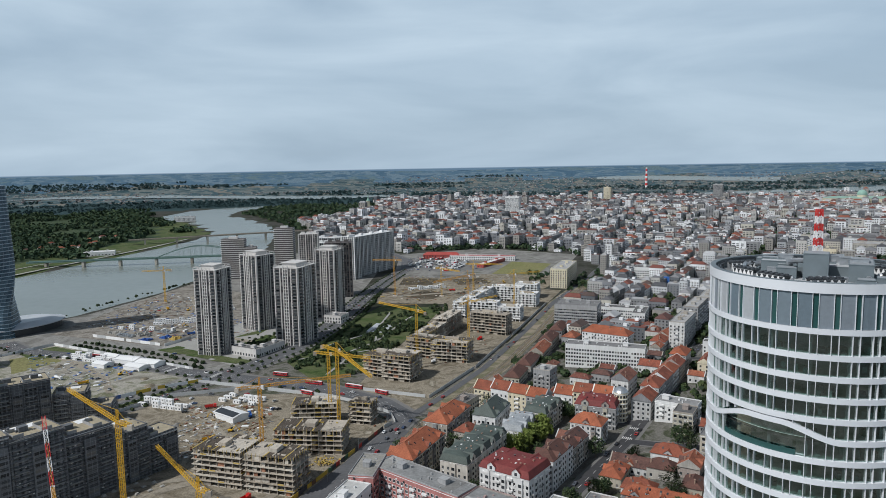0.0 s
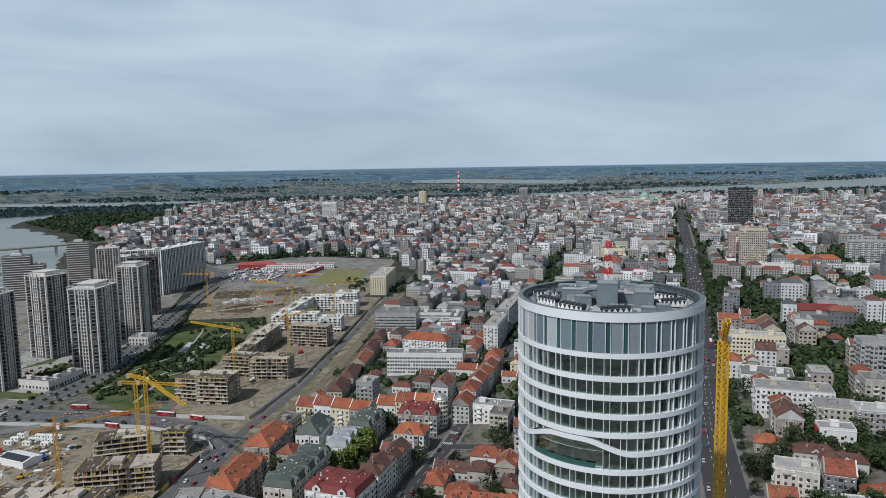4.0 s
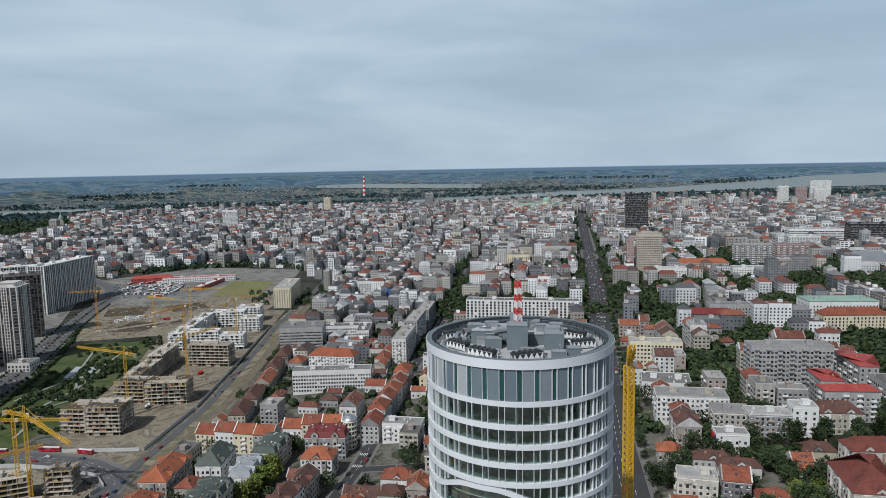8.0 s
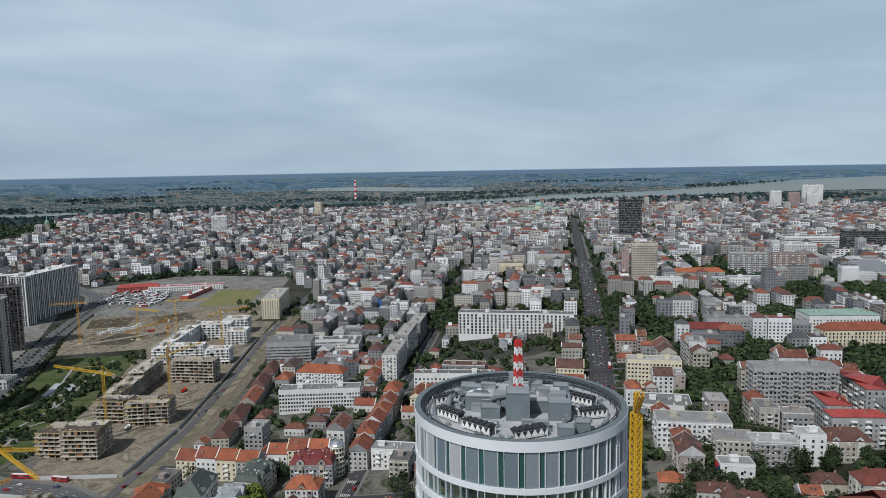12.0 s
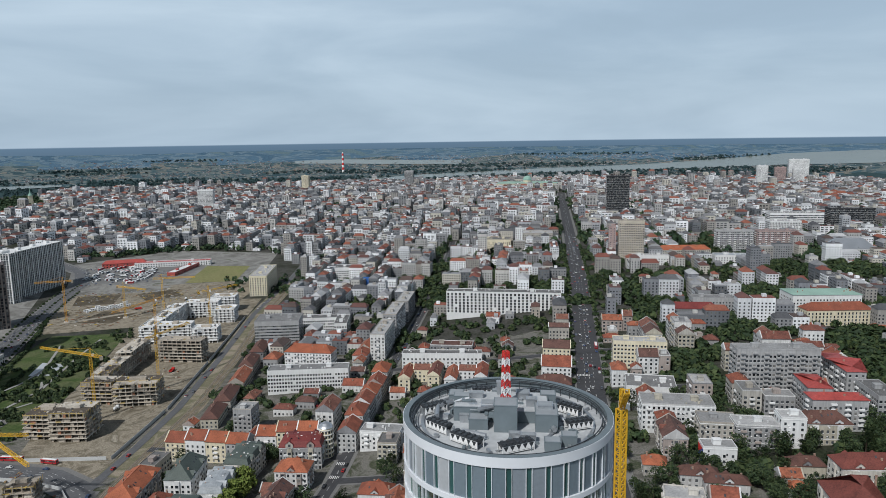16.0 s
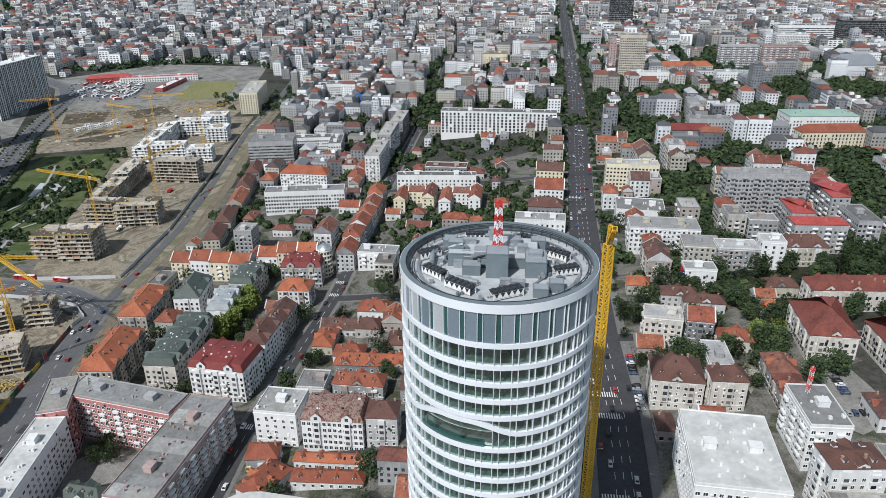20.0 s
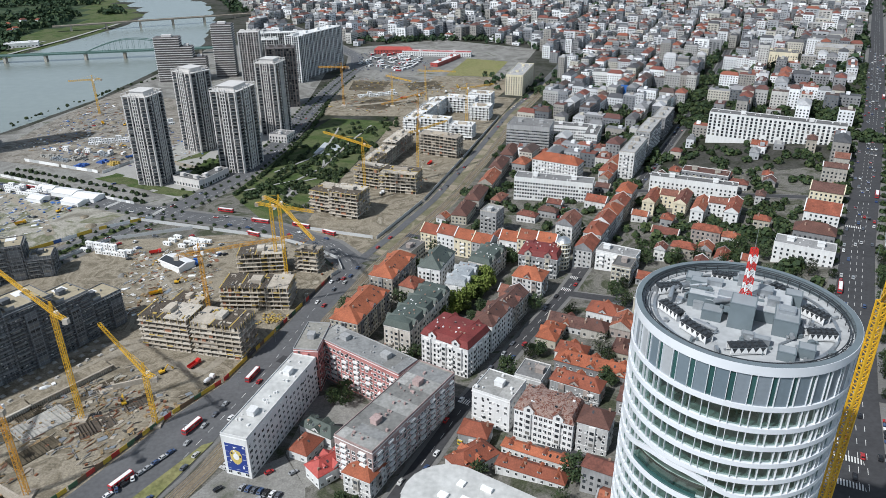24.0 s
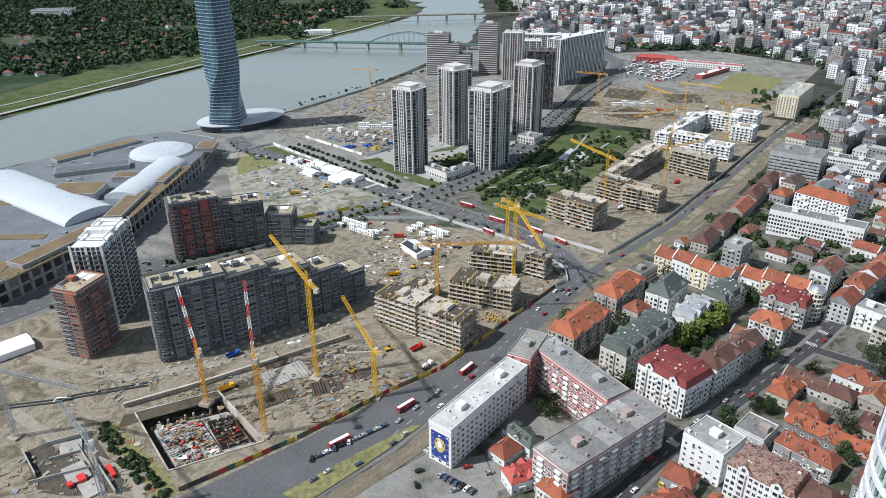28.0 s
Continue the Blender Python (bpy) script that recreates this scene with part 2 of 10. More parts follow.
FRAME = mat("window_frame", (0.70, 0.70, 0.69), 0.6, vary=0.1)
CHIM = mat("chimney_brick", (0.30, 0.20, 0.15), 0.9, vary=0.3)
DARKMETAL = mat("dark_metal", (0.055, 0.06, 0.066), 0.45, 0.5, vary=0.2)
STEEL = mat("galvanised", (0.42, 0.44, 0.46), 0.4, 0.7, vary=0.18)
ASPHALT = mat("asphalt", (0.042, 0.042, 0.045), 0.9, grain=0.5, broad=0.04, vary=0.3)
ROADGREY = mat("worn_grey_asphalt", (0.095, 0.096, 0.10), 0.9, grain=0.5, broad=0.05, vary=0.25)
PAVE = mat("paving", (0.15, 0.147, 0.14), 0.9, grain=0.8, broad=0.07, vary=0.25)
PAINT = mat("road_paint", (0.66, 0.66, 0.64), 0.7, grain=2.0, vary=0.25)
RAILBED = patches("rail_bed", [(0.13, 0.105, 0.075), (0.20, 0.165, 0.12), (0.11, 0.105, 0.062)], 0.05)
EARTHWAY = patches("earth_way", [(0.19, 0.158, 0.118), (0.28, 0.24, 0.185), (0.13, 0.128, 0.078), (0.23, 0.195, 0.15)], 0.04, seedy=1.2, vary=0.2)
PALEPAVE = mat("pale_concrete_path", (0.30, 0.295, 0.275), 0.9, grain=0.6, broad=0.05, vary=0.15)
LIGHTROOF = mat("pale_membrane", (0.46, 0.46, 0.445), 0.85, grain=0.4, broad=0.1, vary=0.2)
CONCRETE = mat("raw_concrete", [(0.39, 0.345, 0.285), (0.31, 0.27, 0.22), (0.46, 0.42, 0.36)], 0.92, grain=0.9, broad=0.12, vary=0.3, by="object")
BLOCKWORK = mat("clay_blockwork", (0.34, 0.165, 0.10), 0.92, grain=1.2, broad=0.2, vary=0.3)
# near-black tone: shade put into open rooms and undersides; also dark site stock
SHADOWY = mat("shade_and_dark_stock", (0.05, 0.047, 0.043), 0.95, vary=0.3)
SOIL = patches("site_soil", [(0.10, 0.084, 0.060), (0.17, 0.147, 0.110), (0.27, 0.238, 0.185), (0.135, 0.116, 0.085), (0.35, 0.318, 0.258)], 0.04, seedy=1.6, vary=0.25)
DARKSOIL = patches("wet_soil", [(0.055, 0.046, 0.034), (0.09, 0.076, 0.055), (0.13, 0.11, 0.08)], 0.06, seedy=1.0)
PALESOIL = patches("pale_dusty_soil", [(0.15, 0.14, 0.115), (0.24, 0.225, 0.19), (0.33, 0.315, 0.275), (0.13, 0.135, 0.08), (0.28, 0.262, 0.22)], 0.03, seedy=1.2, vary=0.2)
GRAVEL = patches("gravel_yard", [(0.10, 0.098, 0.085), (0.17, 0.165, 0.152), (0.25, 0.245, 0.23), (0.09, 0.095, 0.065)], 0.024, seedy=1.4, vary=0.16)
GRASS = patches("grass", [(0.034, 0.056, 0.020), (0.060, 0.088, 0.030), (0.10, 0.112, 0.055), (0.045, 0.066, 0.026)], 0.035, seedy=1.0)
DRYGRASS = patches("dry_grass", [(0.14, 0.16, 0.06), (0.20, 0.19, 0.09), (0.17, 0.18, 0.07)], 0.02)
# dark for the far gaps: greenery and shade between houses in one colour
TOWNGROUND = patches("town_ground", [(0.020, 0.030, 0.013), (0.034, 0.037, 0.026), (0.068, 0.066, 0.060), (0.024, 0.031, 0.016)], 0.02)
YARDS_GROUND = patches("yards_ground", [(0.045, 0.052, 0.030), (0.095, 0.092, 0.080), (0.16, 0.153, 0.138), (0.050, 0.058, 0.034), (0.12, 0.115, 0.10)], 0.05, seedy=0.8)
# plain, belt and far fields carry distance haze as a blue tint
HAZED_PLAIN = patches("plain", [(0.036, 0.066, 0.076), (0.125, 0.145, 0.140), (0.050, 0.085, 0.098), (0.165, 0.160, 0.138), (0.060, 0.100, 0.118)], 0.008, seedy=0.6, vary=0.4, hard=True)
HAZED_BELT = patches("hazed_belt", [(0.024, 0.046, 0.052), (0.034, 0.060, 0.064), (0.028, 0.052, 0.056), (0.056, 0.080, 0.080)], 0.008, seedy=1.0)
HAZED_FIELDS = patches("hazed_fields", [(0.054, 0.104, 0.152), (0.118, 0.172, 0.212), (0.068, 0.124, 0.176), (0.100, 0.150, 0.170), (0.078, 0.138, 0.195)], 0.006, seedy=0.6, vary=0.35, hard=True)
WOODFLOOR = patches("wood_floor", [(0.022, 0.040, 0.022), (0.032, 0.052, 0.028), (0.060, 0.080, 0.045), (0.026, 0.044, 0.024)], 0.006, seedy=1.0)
WATER = mat("river_water", (0.155, 0.175, 0.155), 0.26, grain=0.08, broad=0.006, vary=0.08, bump=0.03, spec=0.3)
LEAF = mat("leaves", [(0.026, 0.046, 0.019), (0.038, 0.060, 0.023), (0.019, 0.034, 0.015), (0.054, 0.074, 0.027)], 0.75, grain=0.5, broad=0.03, vary=0.3, by="island", spec=0.25)
LEAF_PALE = mat("leaves_pale", [(0.115, 0.15, 0.030), (0.095, 0.135, 0.026), (0.135, 0.165, 0.036)], 0.75, grain=0.5, broad=0.03, vary=0.3, by="island", spec=0.25)
WOODS = mat("woods", [(0.030, 0.054, 0.028), (0.040, 0.066, 0.032), (0.024, 0.046, 0.026), (0.052, 0.076, 0.034)], 0.85, grain=0.2, broad=0.01, vary=0.35, by="island", spec=0.2)
HAMLET = mat("hamlet_wall", [(0.30, 0.31, 0.32), (0.20, 0.22, 0.235), (0.40, 0.42, 0.44), (0.25, 0.235, 0.22)], 0.9, vary=0.15, by="island")
# leaves of the far woods, blue haze mixed into their green
HAZED_LEAF = mat("hazed_woods", [(0.030, 0.056, 0.058), (0.040, 0.068, 0.066), (0.026, 0.048, 0.052)], 0.85, grain=0.2, broad=0.01, vary=0.3, by="island", spec=0.1)
BARK = mat("bark", (0.075, 0.055, 0.04), 0.95, vary=0.3)
CRANEYELLOW = mat("crane_yellow", (0.62, 0.36, 0.02), 0.5, grain=2.0, vary=0.2)
CRANEORANGE = mat("crane_orange", (0.55, 0.27, 0.03), 0.5, grain=2.0, vary=0.2)
SIGNALRED = mat("signal_red", (0.55, 0.03, 0.025), 0.5, vary=0.15)
SIGNALWHITE = mat("signal_white", (0.75, 0.75, 0.74), 0.5, vary=0.1)

# ---- kit ----
class Shape:
    """Faces gathered in plain lists, then made into one mesh."""

    def __init__(self):
        self.v, self.f, self.m = [], [], []

    def face(self, pts, m=0):
        i = len(self.v)
        self.v.extend(pts)
        self.f.append(tuple(range(i, i + len(pts))))
        self.m.append(m)

    def hull(self, pts, faces, m=0):
        i = len(self.v)
        self.v.extend(pts)
        for q in faces:
            self.f.append(tuple(i + k for k in q))
            self.m.append(m)

    def box(self, x0, y0, z0, x1, y1, z1, m=0, floor=False):
        q = [(0, 1, 5, 4), (1, 2, 6, 5), (2, 3, 7, 6), (3, 0, 4, 7), (4, 5, 6, 7)] + ([(3, 2, 1, 0)] if floor else [])
        self.hull([(x0, y0, z0), (x1, y0, z0), (x1, y1, z0), (x0, y1, z0), (x0, y0, z1), (x1, y0, z1), (x1, y1, z1), (x0, y1, z1)], q, m)

    def turned(self, x, y, z0, l, w, h, ang, m=0):
        c, s = math.cos(radians(ang)), math.sin(radians(ang))
        p = [(x + c * a - s * b, y + s * a + c * b) for a, b in ((-l / 2, -w / 2), (l / 2, -w / 2), (l / 2, w / 2), (-l / 2, w / 2))]
        self.prism(p, z0, z0 + h, m)

    def prism(self, poly, z0, z1, m=0, top=None, floor=True):
        n = len(poly)
        self.hull([(x, y, z0) for x, y in poly] + [(x, y, z1) for x, y in poly],
                  [(k, (k + 1) % n, n + (k + 1) % n, n + k) for k in range(n)] + ([tuple(range(n - 1, -1, -1))] if floor else []), m)
        self.face([(x, y, z1) for x, y in poly], m if top is None else top)

    def bar(self, a, b, r, m=0, n=4):
        a, b = Vector(a), Vector(b)
        d = (b - a).normalized()
        e = d.cross(Vector((0, 0, 1)) if abs(d.z) < 0.9 else Vector((1, 0, 0))).normalized()
        g = d.cross(e)
        ring = [e * (r * math.cos(6.2832 * k / n + 0.785)) + g * (r * math.sin(6.2832 * k / n + 0.785)) for k in range(n)]
        self.hull([tuple(a + o) for o in ring] + [tuple(b + o) for o in ring],
                  [(k, (k + 1) % n, n + (k + 1) % n, n + k) for k in range(n)] + [tuple(range(n - 1, -1, -1)), tuple(range(n, 2 * n))], m)

    def cyl(self, x, y, z0, z1, r0, r1=None, m=0, n=12):
        r1 = r0 if r1 is None else r1
        self.hull([(x + r0 * math.cos(6.2832 * k / n), y + r0 * math.sin(6.2832 * k / n), z0) for k in range(n)] +
                  [(x + r1 * math.cos(6.2832 * k / n), y + r1 * math.sin(6.2832 * k / n), z1) for k in range(n)],
                  [(k, (k + 1) % n, n + (k + 1) % n, n + k) for k in range(n)] + [tuple(range(n, 2 * n))], m)

    def data(self, name, mats):
        me = bpy.data.meshes.new(name)
        me.from_pydata(self.v, [], self.f)
        for m in mats:
            me.materials.append(m)
        if len(mats) > 1:
            me.polygons.foreach_set("material_index", self.m)
        me.update()
        return me


def aslist(mats):
    return mats if isinstance(mats, (list, tuple)) else [mats]


def part(name, shape, mats, parent, label=""):
    ob = new(name, shape.data(name, aslist(mats)) if isinstance(shape, Shape) else shape)
    ob.parent = parent
    return tagged(ob, label)


def thing(name, shape, mats, m=None, label="", category="", group="", kind=""):
    data = None if shape is None else shape.data(name, aslist(mats)) if isinstance(shape, Shape) else shape
    ob = new(name, data)
    if m is not None:
        ob.matrix_basis = m
    return tagged(ob, label, category, group, kind)


RNG = random.Random(7)
FOOT = []          # footprints of what is placed: x, y, half length, half width, angle


def claim(x, y, l, w, ang):
    FOOT.append((x, y, l / 2, w / 2, radians(ang)))


def clear_of(x, y, l, w, ang, gap=1.5):
    """Whether a rectangle keeps clear of all that stands (by the two rectangles' own axes)."""
    a0 = radians(ang)
    for fx, fy, fl, fw, fa in FOOT:
        dx, dy = fx - x, fy - y
        if abs(dx) + abs(dy) > 1.5 * (fl + fw + l + w):
            continue
        apart = False
        for axis in (a0, a0 + math.pi / 2, fa, fa + math.pi / 2):
            c, s = math.cos(axis), math.sin(axis)
            reach = 0
            for hl, hw, ha in ((l / 2, w / 2, a0), (fl, fw, fa)):
                reach += hl * abs(math.cos(ha - axis)) + hw * abs(math.sin(ha - axis))
            if abs(dx * c + dy * s) > reach + gap:
                apart = True
                break
        if not apart:
            return False
    return True


def window_mesh(w, h):
    """Two-light window: one moulded frame with its panes set back in it."""
    s = Shape()
    xs, zs = [-w / 2 - 0.06, -w / 2 + 0.09, -0.04, 0.04, w / 2 - 0.09, w / 2 + 0.06], [-0.08, 0.09, h - 0.09, h]
    v = [(x, -0.12 if k else -0.2, z) for k, z in enumerate(zs) for x in xs]
    faces = [(6 * r + c, 6 * r + c + 1, 6 * r + c + 7, 6 * r + c + 6) for r in range(3) for c in range(5) if not (r == 1 and c in (1, 3))]
    v += [(x, 0.02, z) for x, z in ((xs[0], zs[0]), (xs[5], zs[0]), (xs[5], zs[3]), (xs[0], zs[3]))]
    faces += [(24, 25, 5, 4, 3, 2, 1, 0), (25, 26, 23, 17, 11, 5), (26, 27, 18, 19, 20, 21, 22, 23), (27, 24, 0, 6, 12, 18)]
    panes = []
    for c in (1, 3):
        k = len(v)
        v += [(v[q][0], -0.03, v[q][2]) for q in (6 + c, 7 + c, 13 + c, 12 + c)]
        ring = (6 + c, 7 + c, 13 + c, 12 + c)
        faces += [(ring[a], k + a, k + (a + 1) % 4, ring[(a + 1) % 4]) for a in range(4)]
        panes.append((k, k + 1, k + 2, k + 3))
    s.hull(v, faces + panes)
    s.m[-2:] = [1, 1]
    return s.data("window", [FRAME, GLASS])


WINDOWS = {}


def sides(l, w):
    """The four faces of a block: start corner, direction along it and outward normal."""
    return [((-l / 2, -w / 2), (1, 0), (0, -1), l), ((l / 2, -w / 2), (0, 1), (1, 0), w), ((l / 2, w / 2), (-1, 0), (0, 1), l), ((-l / 2, w / 2), (0, -1), (-1, 0), w)]


def windows_on(shape, root, l, w, h, ang, floor_h, pitch, ww, wh, single=False, seen=(True,) * 4, rng=RNG, g=0.5, frames=True, base=1.0):
    """Rows of windows on the faces of a block: joined in one mesh, or each its own object on the faces that are looked at."""
    for k, (p, e, n, run) in enumerate(sides(l, w)):
        if not seen[k]:
            continue
        cols = max(1, int((run - 1.2) / pitch))
        step = run / cols
        for f in range(max(1, int((h - base) / floor_h))):
            z = base + f * floor_h
            if z + wh > h - 0.3:
                break
            for c in range(cols):
                if rng.random() < 0.03:
                    continue
                d = (c + 0.5) * step
                x, y = p[0] + e[0] * d, p[1] + e[1] * d
                if single:
                    key = (round(ww, 1), round(wh, 1))
                    if key not in WINDOWS:
                        WINDOWS[key] = window_mesh(*key)
                    o = new("window", WINDOWS[key])
                    o.parent = root
                    o.matrix_basis = pose(x, y, z, 0, 0, math.degrees(math.atan2(e[1], e[0])))
                else:
                    a, b = ww / 2, wh
                    q = [(x - e[0] * a + n[0] * 0.05, y - e[1] * a + n[1] * 0.05), (x + e[0] * a + n[0] * 0.05, y + e[1] * a + n[1] * 0.05)]
                    shape.face([(*q[0], z), (*q[1], z), (*q[1], z + b), (*q[0], z + b)], 1)
                    if frames:
                        a += 0.14
                        q = [(x - e[0] * a, y - e[1] * a), (x + e[0] * a, y + e[1] * a), (x + e[0] * a + n[0] * 0.16, y + e[1] * a + n[1] * 0.16), (x - e[0] * a + n[0] * 0.16, y - e[1] * a + n[1] * 0.16)]
                        shape.hull([(*t, z - 0.16) for t in q] + [(*t, z) for t in q], [(4, 5, 6, 7), (2, 3, 7, 6), (1, 2, 6, 5), (3, 0, 4, 7)], 0)


def gable(s, l, w, z, rise, over=0.5, hip=0.0, m=0):
    """A tiled roof with thickness, its ridge along the length; hip: how far its ends lean in."""
    a, b, t = l / 2 + over, w / 2 + over, 0.22
    r = a - hip
    low = [(-a, -b), (a, -b), (a, b), (-a, b)]
    s.hull([(*p, z - t) for p in low] + [(*p, z) for p in low] + [(-r, 0, z + rise), (r, 0, z + rise)],
           [(0, 1, 5, 4), (1, 2, 6, 5), (2, 3, 7, 6), (3, 0, 4, 7), (4, 5, 9, 8), (6, 7, 8, 9), (5, 6, 9), (7, 4, 8), (3, 2, 1, 0)], m)


def mansard(s, l, w, z, rise, m=0, top=0):
    a, b, i = l / 2 + 0.4, w / 2 + 0.4, rise * 0.45
    lo = [(-a, -b), (a, -b), (a, b), (-a, b)]
    hi = [(-a + i, -b + i), (a - i, -b + i), (a - i, b - i), (-a + i, b - i)]
    s.hull([(*p, z - 0.25) for p in lo] + [(*p, z) for p in lo] + [(*p, z + rise) for p in hi],
           [(0, 1, 5, 4), (1, 2, 6, 5), (2, 3, 7, 6), (3, 0, 4, 7), (4, 5, 9, 8), (5, 6, 10, 9), (6, 7, 11, 10), (7, 4, 8, 11), (3, 2, 1, 0)], m)
    r = max(0.5, (l / 2 - i) - (w / 2 - i) * 0.8)
    s.hull([(*p, z + rise) for p in hi] + [(-r, 0, z + rise + 0.9), (r, 0, z + rise + 0.9)], [(0, 1, 5, 4), (2, 3, 4, 5), (1, 2, 5), (3, 0, 4)], top)


FELTS = [mat("felt_sheet", c, 0.92, grain=0.7, broad=0.25, vary=0.3) for c in ((0.17, 0.168, 0.16), (0.26, 0.257, 0.245), (0.34, 0.335, 0.32), (0.21, 0.212, 0.21))]


def flat_top(root, l, w, h, rng, roof_mat=None, wall_mat=None, cab=True, near=False):
    """Parapet, felt, lift house, vents and aerials of a flat roof."""
    s = Shape()
    t = 0.28
    for x0, y0, x1, y1 in ((-l / 2, -w / 2, l / 2, -w / 2 + t), (-l / 2, w / 2 - t, l / 2, w / 2), (-l / 2, -w / 2 + t, -l / 2 + t, w / 2 - t), (l / 2 - t, -w / 2 + t, l / 2, w / 2 - t)):
        s.box(x0, y0, h - 0.1, x1, y1, h + 0.65, floor=True)
    part("parapet", s, wall_mat or root.data.materials[0], root)
    s = Shape()
    s.box(-l / 2 + t, -w / 2 + t, h - 0.05, l / 2 - t, w / 2 - t, h + 0.12)
    part("roof", s, roof_mat or FLATROOF, root)
    if near and l > 18 and roof_mat is not LIGHTROOF:
        s, x = Shape(), -l / 2 + 0.4
        while x < l / 2 - 3:
            e = min(l / 2 - 0.4, x + rng.uniform(5, 15))
            m = rng.randrange(4)
            cut = rng.choice((1.0, 1.0, 0.5)) * (w / 2 - 0.4)
            s.box(x, -w / 2 + 0.4, h + 0.1, e - 0.1, cut, h + 0.15, m)
            if cut < w / 2 - 0.5:
                s.box(x, cut + 0.1, h + 0.1, e - 0.1, w / 2 - 0.4, h + 0.16, (m + 1) % 4)
            x = e
        tagged(part("felt_sheet", s, FELTS, root), "patched sheets of roofing felt", kind="stuff")
    s = Shape()
    if cab:
        for k in range(1 + int(l > 30)):
            x = rng.uniform(-0.3, 0.3) * l if l < 30 else (k - 0.5) * l * 0.5
            s.box(x - 2.2, -1.8, h + 0.1, x + 2.2, 1.8, h + 2.7)
            s.box(x - 2.4, -2.0, h + 2.7, x + 2.4, 2.0, h + 2.9, floor=True)
    for k in range(int(l * w / 45) if near else int(l * w / 110) + 1):
        x, y, q = rng.uniform(-0.45, 0.45) * l, rng.uniform(-0.4, 0.4) * w, rng.uniform(0.25, 0.6)
        s.box(x - q, y - q, h + 0.1, x + q, y + q, h + rng.uniform(0.5, 1.5))
    if s.f:
        tagged(part("roof_box", s, wall_mat or root.data.materials[0], root), kind="stuff")


def chimneys(root, l, w, z, rise, rng, k=3):
    s = Shape()
    for i in range(k):
        x, y = rng.uniform(-0.42, 0.42) * l, rng.choice((-1, 1)) * rng.uniform(0.08, 0.3) * w
        top = z + rise * (1 - abs(y) * 2 / w) + rng.uniform(0.9, 1.6)
        s.box(x - 0.45, y - 0.3, z, x + 0.45, y + 0.3, top)
        s.box(x - 0.52, y - 0.37, top, x + 0.52, y + 0.37, top + 0.12, floor=True)
    tagged(part("chimney", s, CHIM, root), kind="stuff")


def dormers(root, l, w, z, rise, roof_mat, rng, k=4, slope=None):
    s = Shape()
    for i in range(k):
        x = (-0.5 + (i + 0.5) / k) * l
        for side in (-1, 1):
            y = side * w * 0.36
            zz = z + rise * 0.18
            s.box(x - 0.8, min(y, y - side * 2.2), zz, x + 0.8, max(y, y - side * 2.2), zz + 1.5)
            s.hull([(x - 1.0, y + side * 0.2, zz + 1.5), (x + 1.0, y + side * 0.2, zz + 1.5), (x, y + side * 0.2, zz + 2.1), (x - 1.0, y - side * 2.4, zz + 1.5), (x + 1.0, y - side * 2.4, zz + 1.5), (x, y - side * 2.4, zz + 2.1)],
                   [(0, 1, 2), (0, 2, 5, 3), (1, 4, 5, 2)], 1)
            s.face([(x - 0.55, y + side * 0.04, zz + 0.35), (x + 0.55, y + side * 0.04, zz + 0.35), (x + 0.55, y + side * 0.04, zz + 1.3), (x - 0.55, y + side * 0.04, zz + 1.3)], 2)
    tagged(part("dormer", s, [FRAME, roof_mat, GLASS], root), kind="stuff")


def adorn(root, l, w, h, seen, floor_h, rng, bays=True):
    """String courses, a darker shop floor, and bays that stand out from the upper storeys."""
    s, b = Shape(), Shape()
    for z, o, t in ((3.5, 0.14, 0.22), (h - 0.9, 0.2, 0.25)):
        s.box(-l / 2 - o, -w / 2 - o, z, l / 2 + o, w / 2 + o, z + t, floor=True)
    part("string_course", s, FRAME, root)
    s = Shape()
    for k, (p, e, n, run) in enumerate(sides(l, w)):
        if seen[k]:
            for c in range(int(run * h / 34)):
                d, z, t = rng.uniform(0.8, run - 0.8), rng.uniform(3.5, h - 1.6), rng.choice((0, 0, 1, 2))
                q = [(p[0] + e[0] * (d + u) + n[0] * o, p[1] + e[1] * (d + u) + n[1] * o) for u, o in ((-0.42, 0), (0.42, 0), (0.42, 0.35), (-0.42, 0.35))]
                s.prism(q[::-1], z, z + (0.6 if t < 2 else 1.0), t)
    tagged(part("wall_unit", s, [FRAME, SIGNALWHITE, DARKMETAL], root), "air conditioners and boxes on the wall", kind="stuff")
    if not bays:
        return
    for k, (p, e, n, run) in enumerate(sides(l, w)):
        if not seen[k] or run < 9:
            continue
        m = max(1, int(run / 9.5))
        for c in range(m):
            d = run * (c + 0.5) / m
            q = [(p[0] + e[0] * (d + t) + n[0] * o, p[1] + e[1] * (d + t) + n[1] * o) for t, o in ((-1.7, 0.0), (1.7, 0.0), (1.4, 0.9), (-1.4, 0.9))]
            b.prism(q[::-1], 3.8, h - 1.0, 0)
            f = 4.6
            while f + 1.7 < h - 1.1:
                a, z1 = [(p[0] + e[0] * (d + t) + n[0] * 0.95, p[1] + e[1] * (d + t) + n[1] * 0.95) for t in (-0.95, 0.95)], f + 1.7
                b.face([(*a[0], f), (*a[1], f), (*a[1], z1), (*a[0], z1)], 1)
                f += floor_h
    if b.f:
        tagged(part("bay", b, [root.data.materials[0], GLASS], root), kind="stuff")


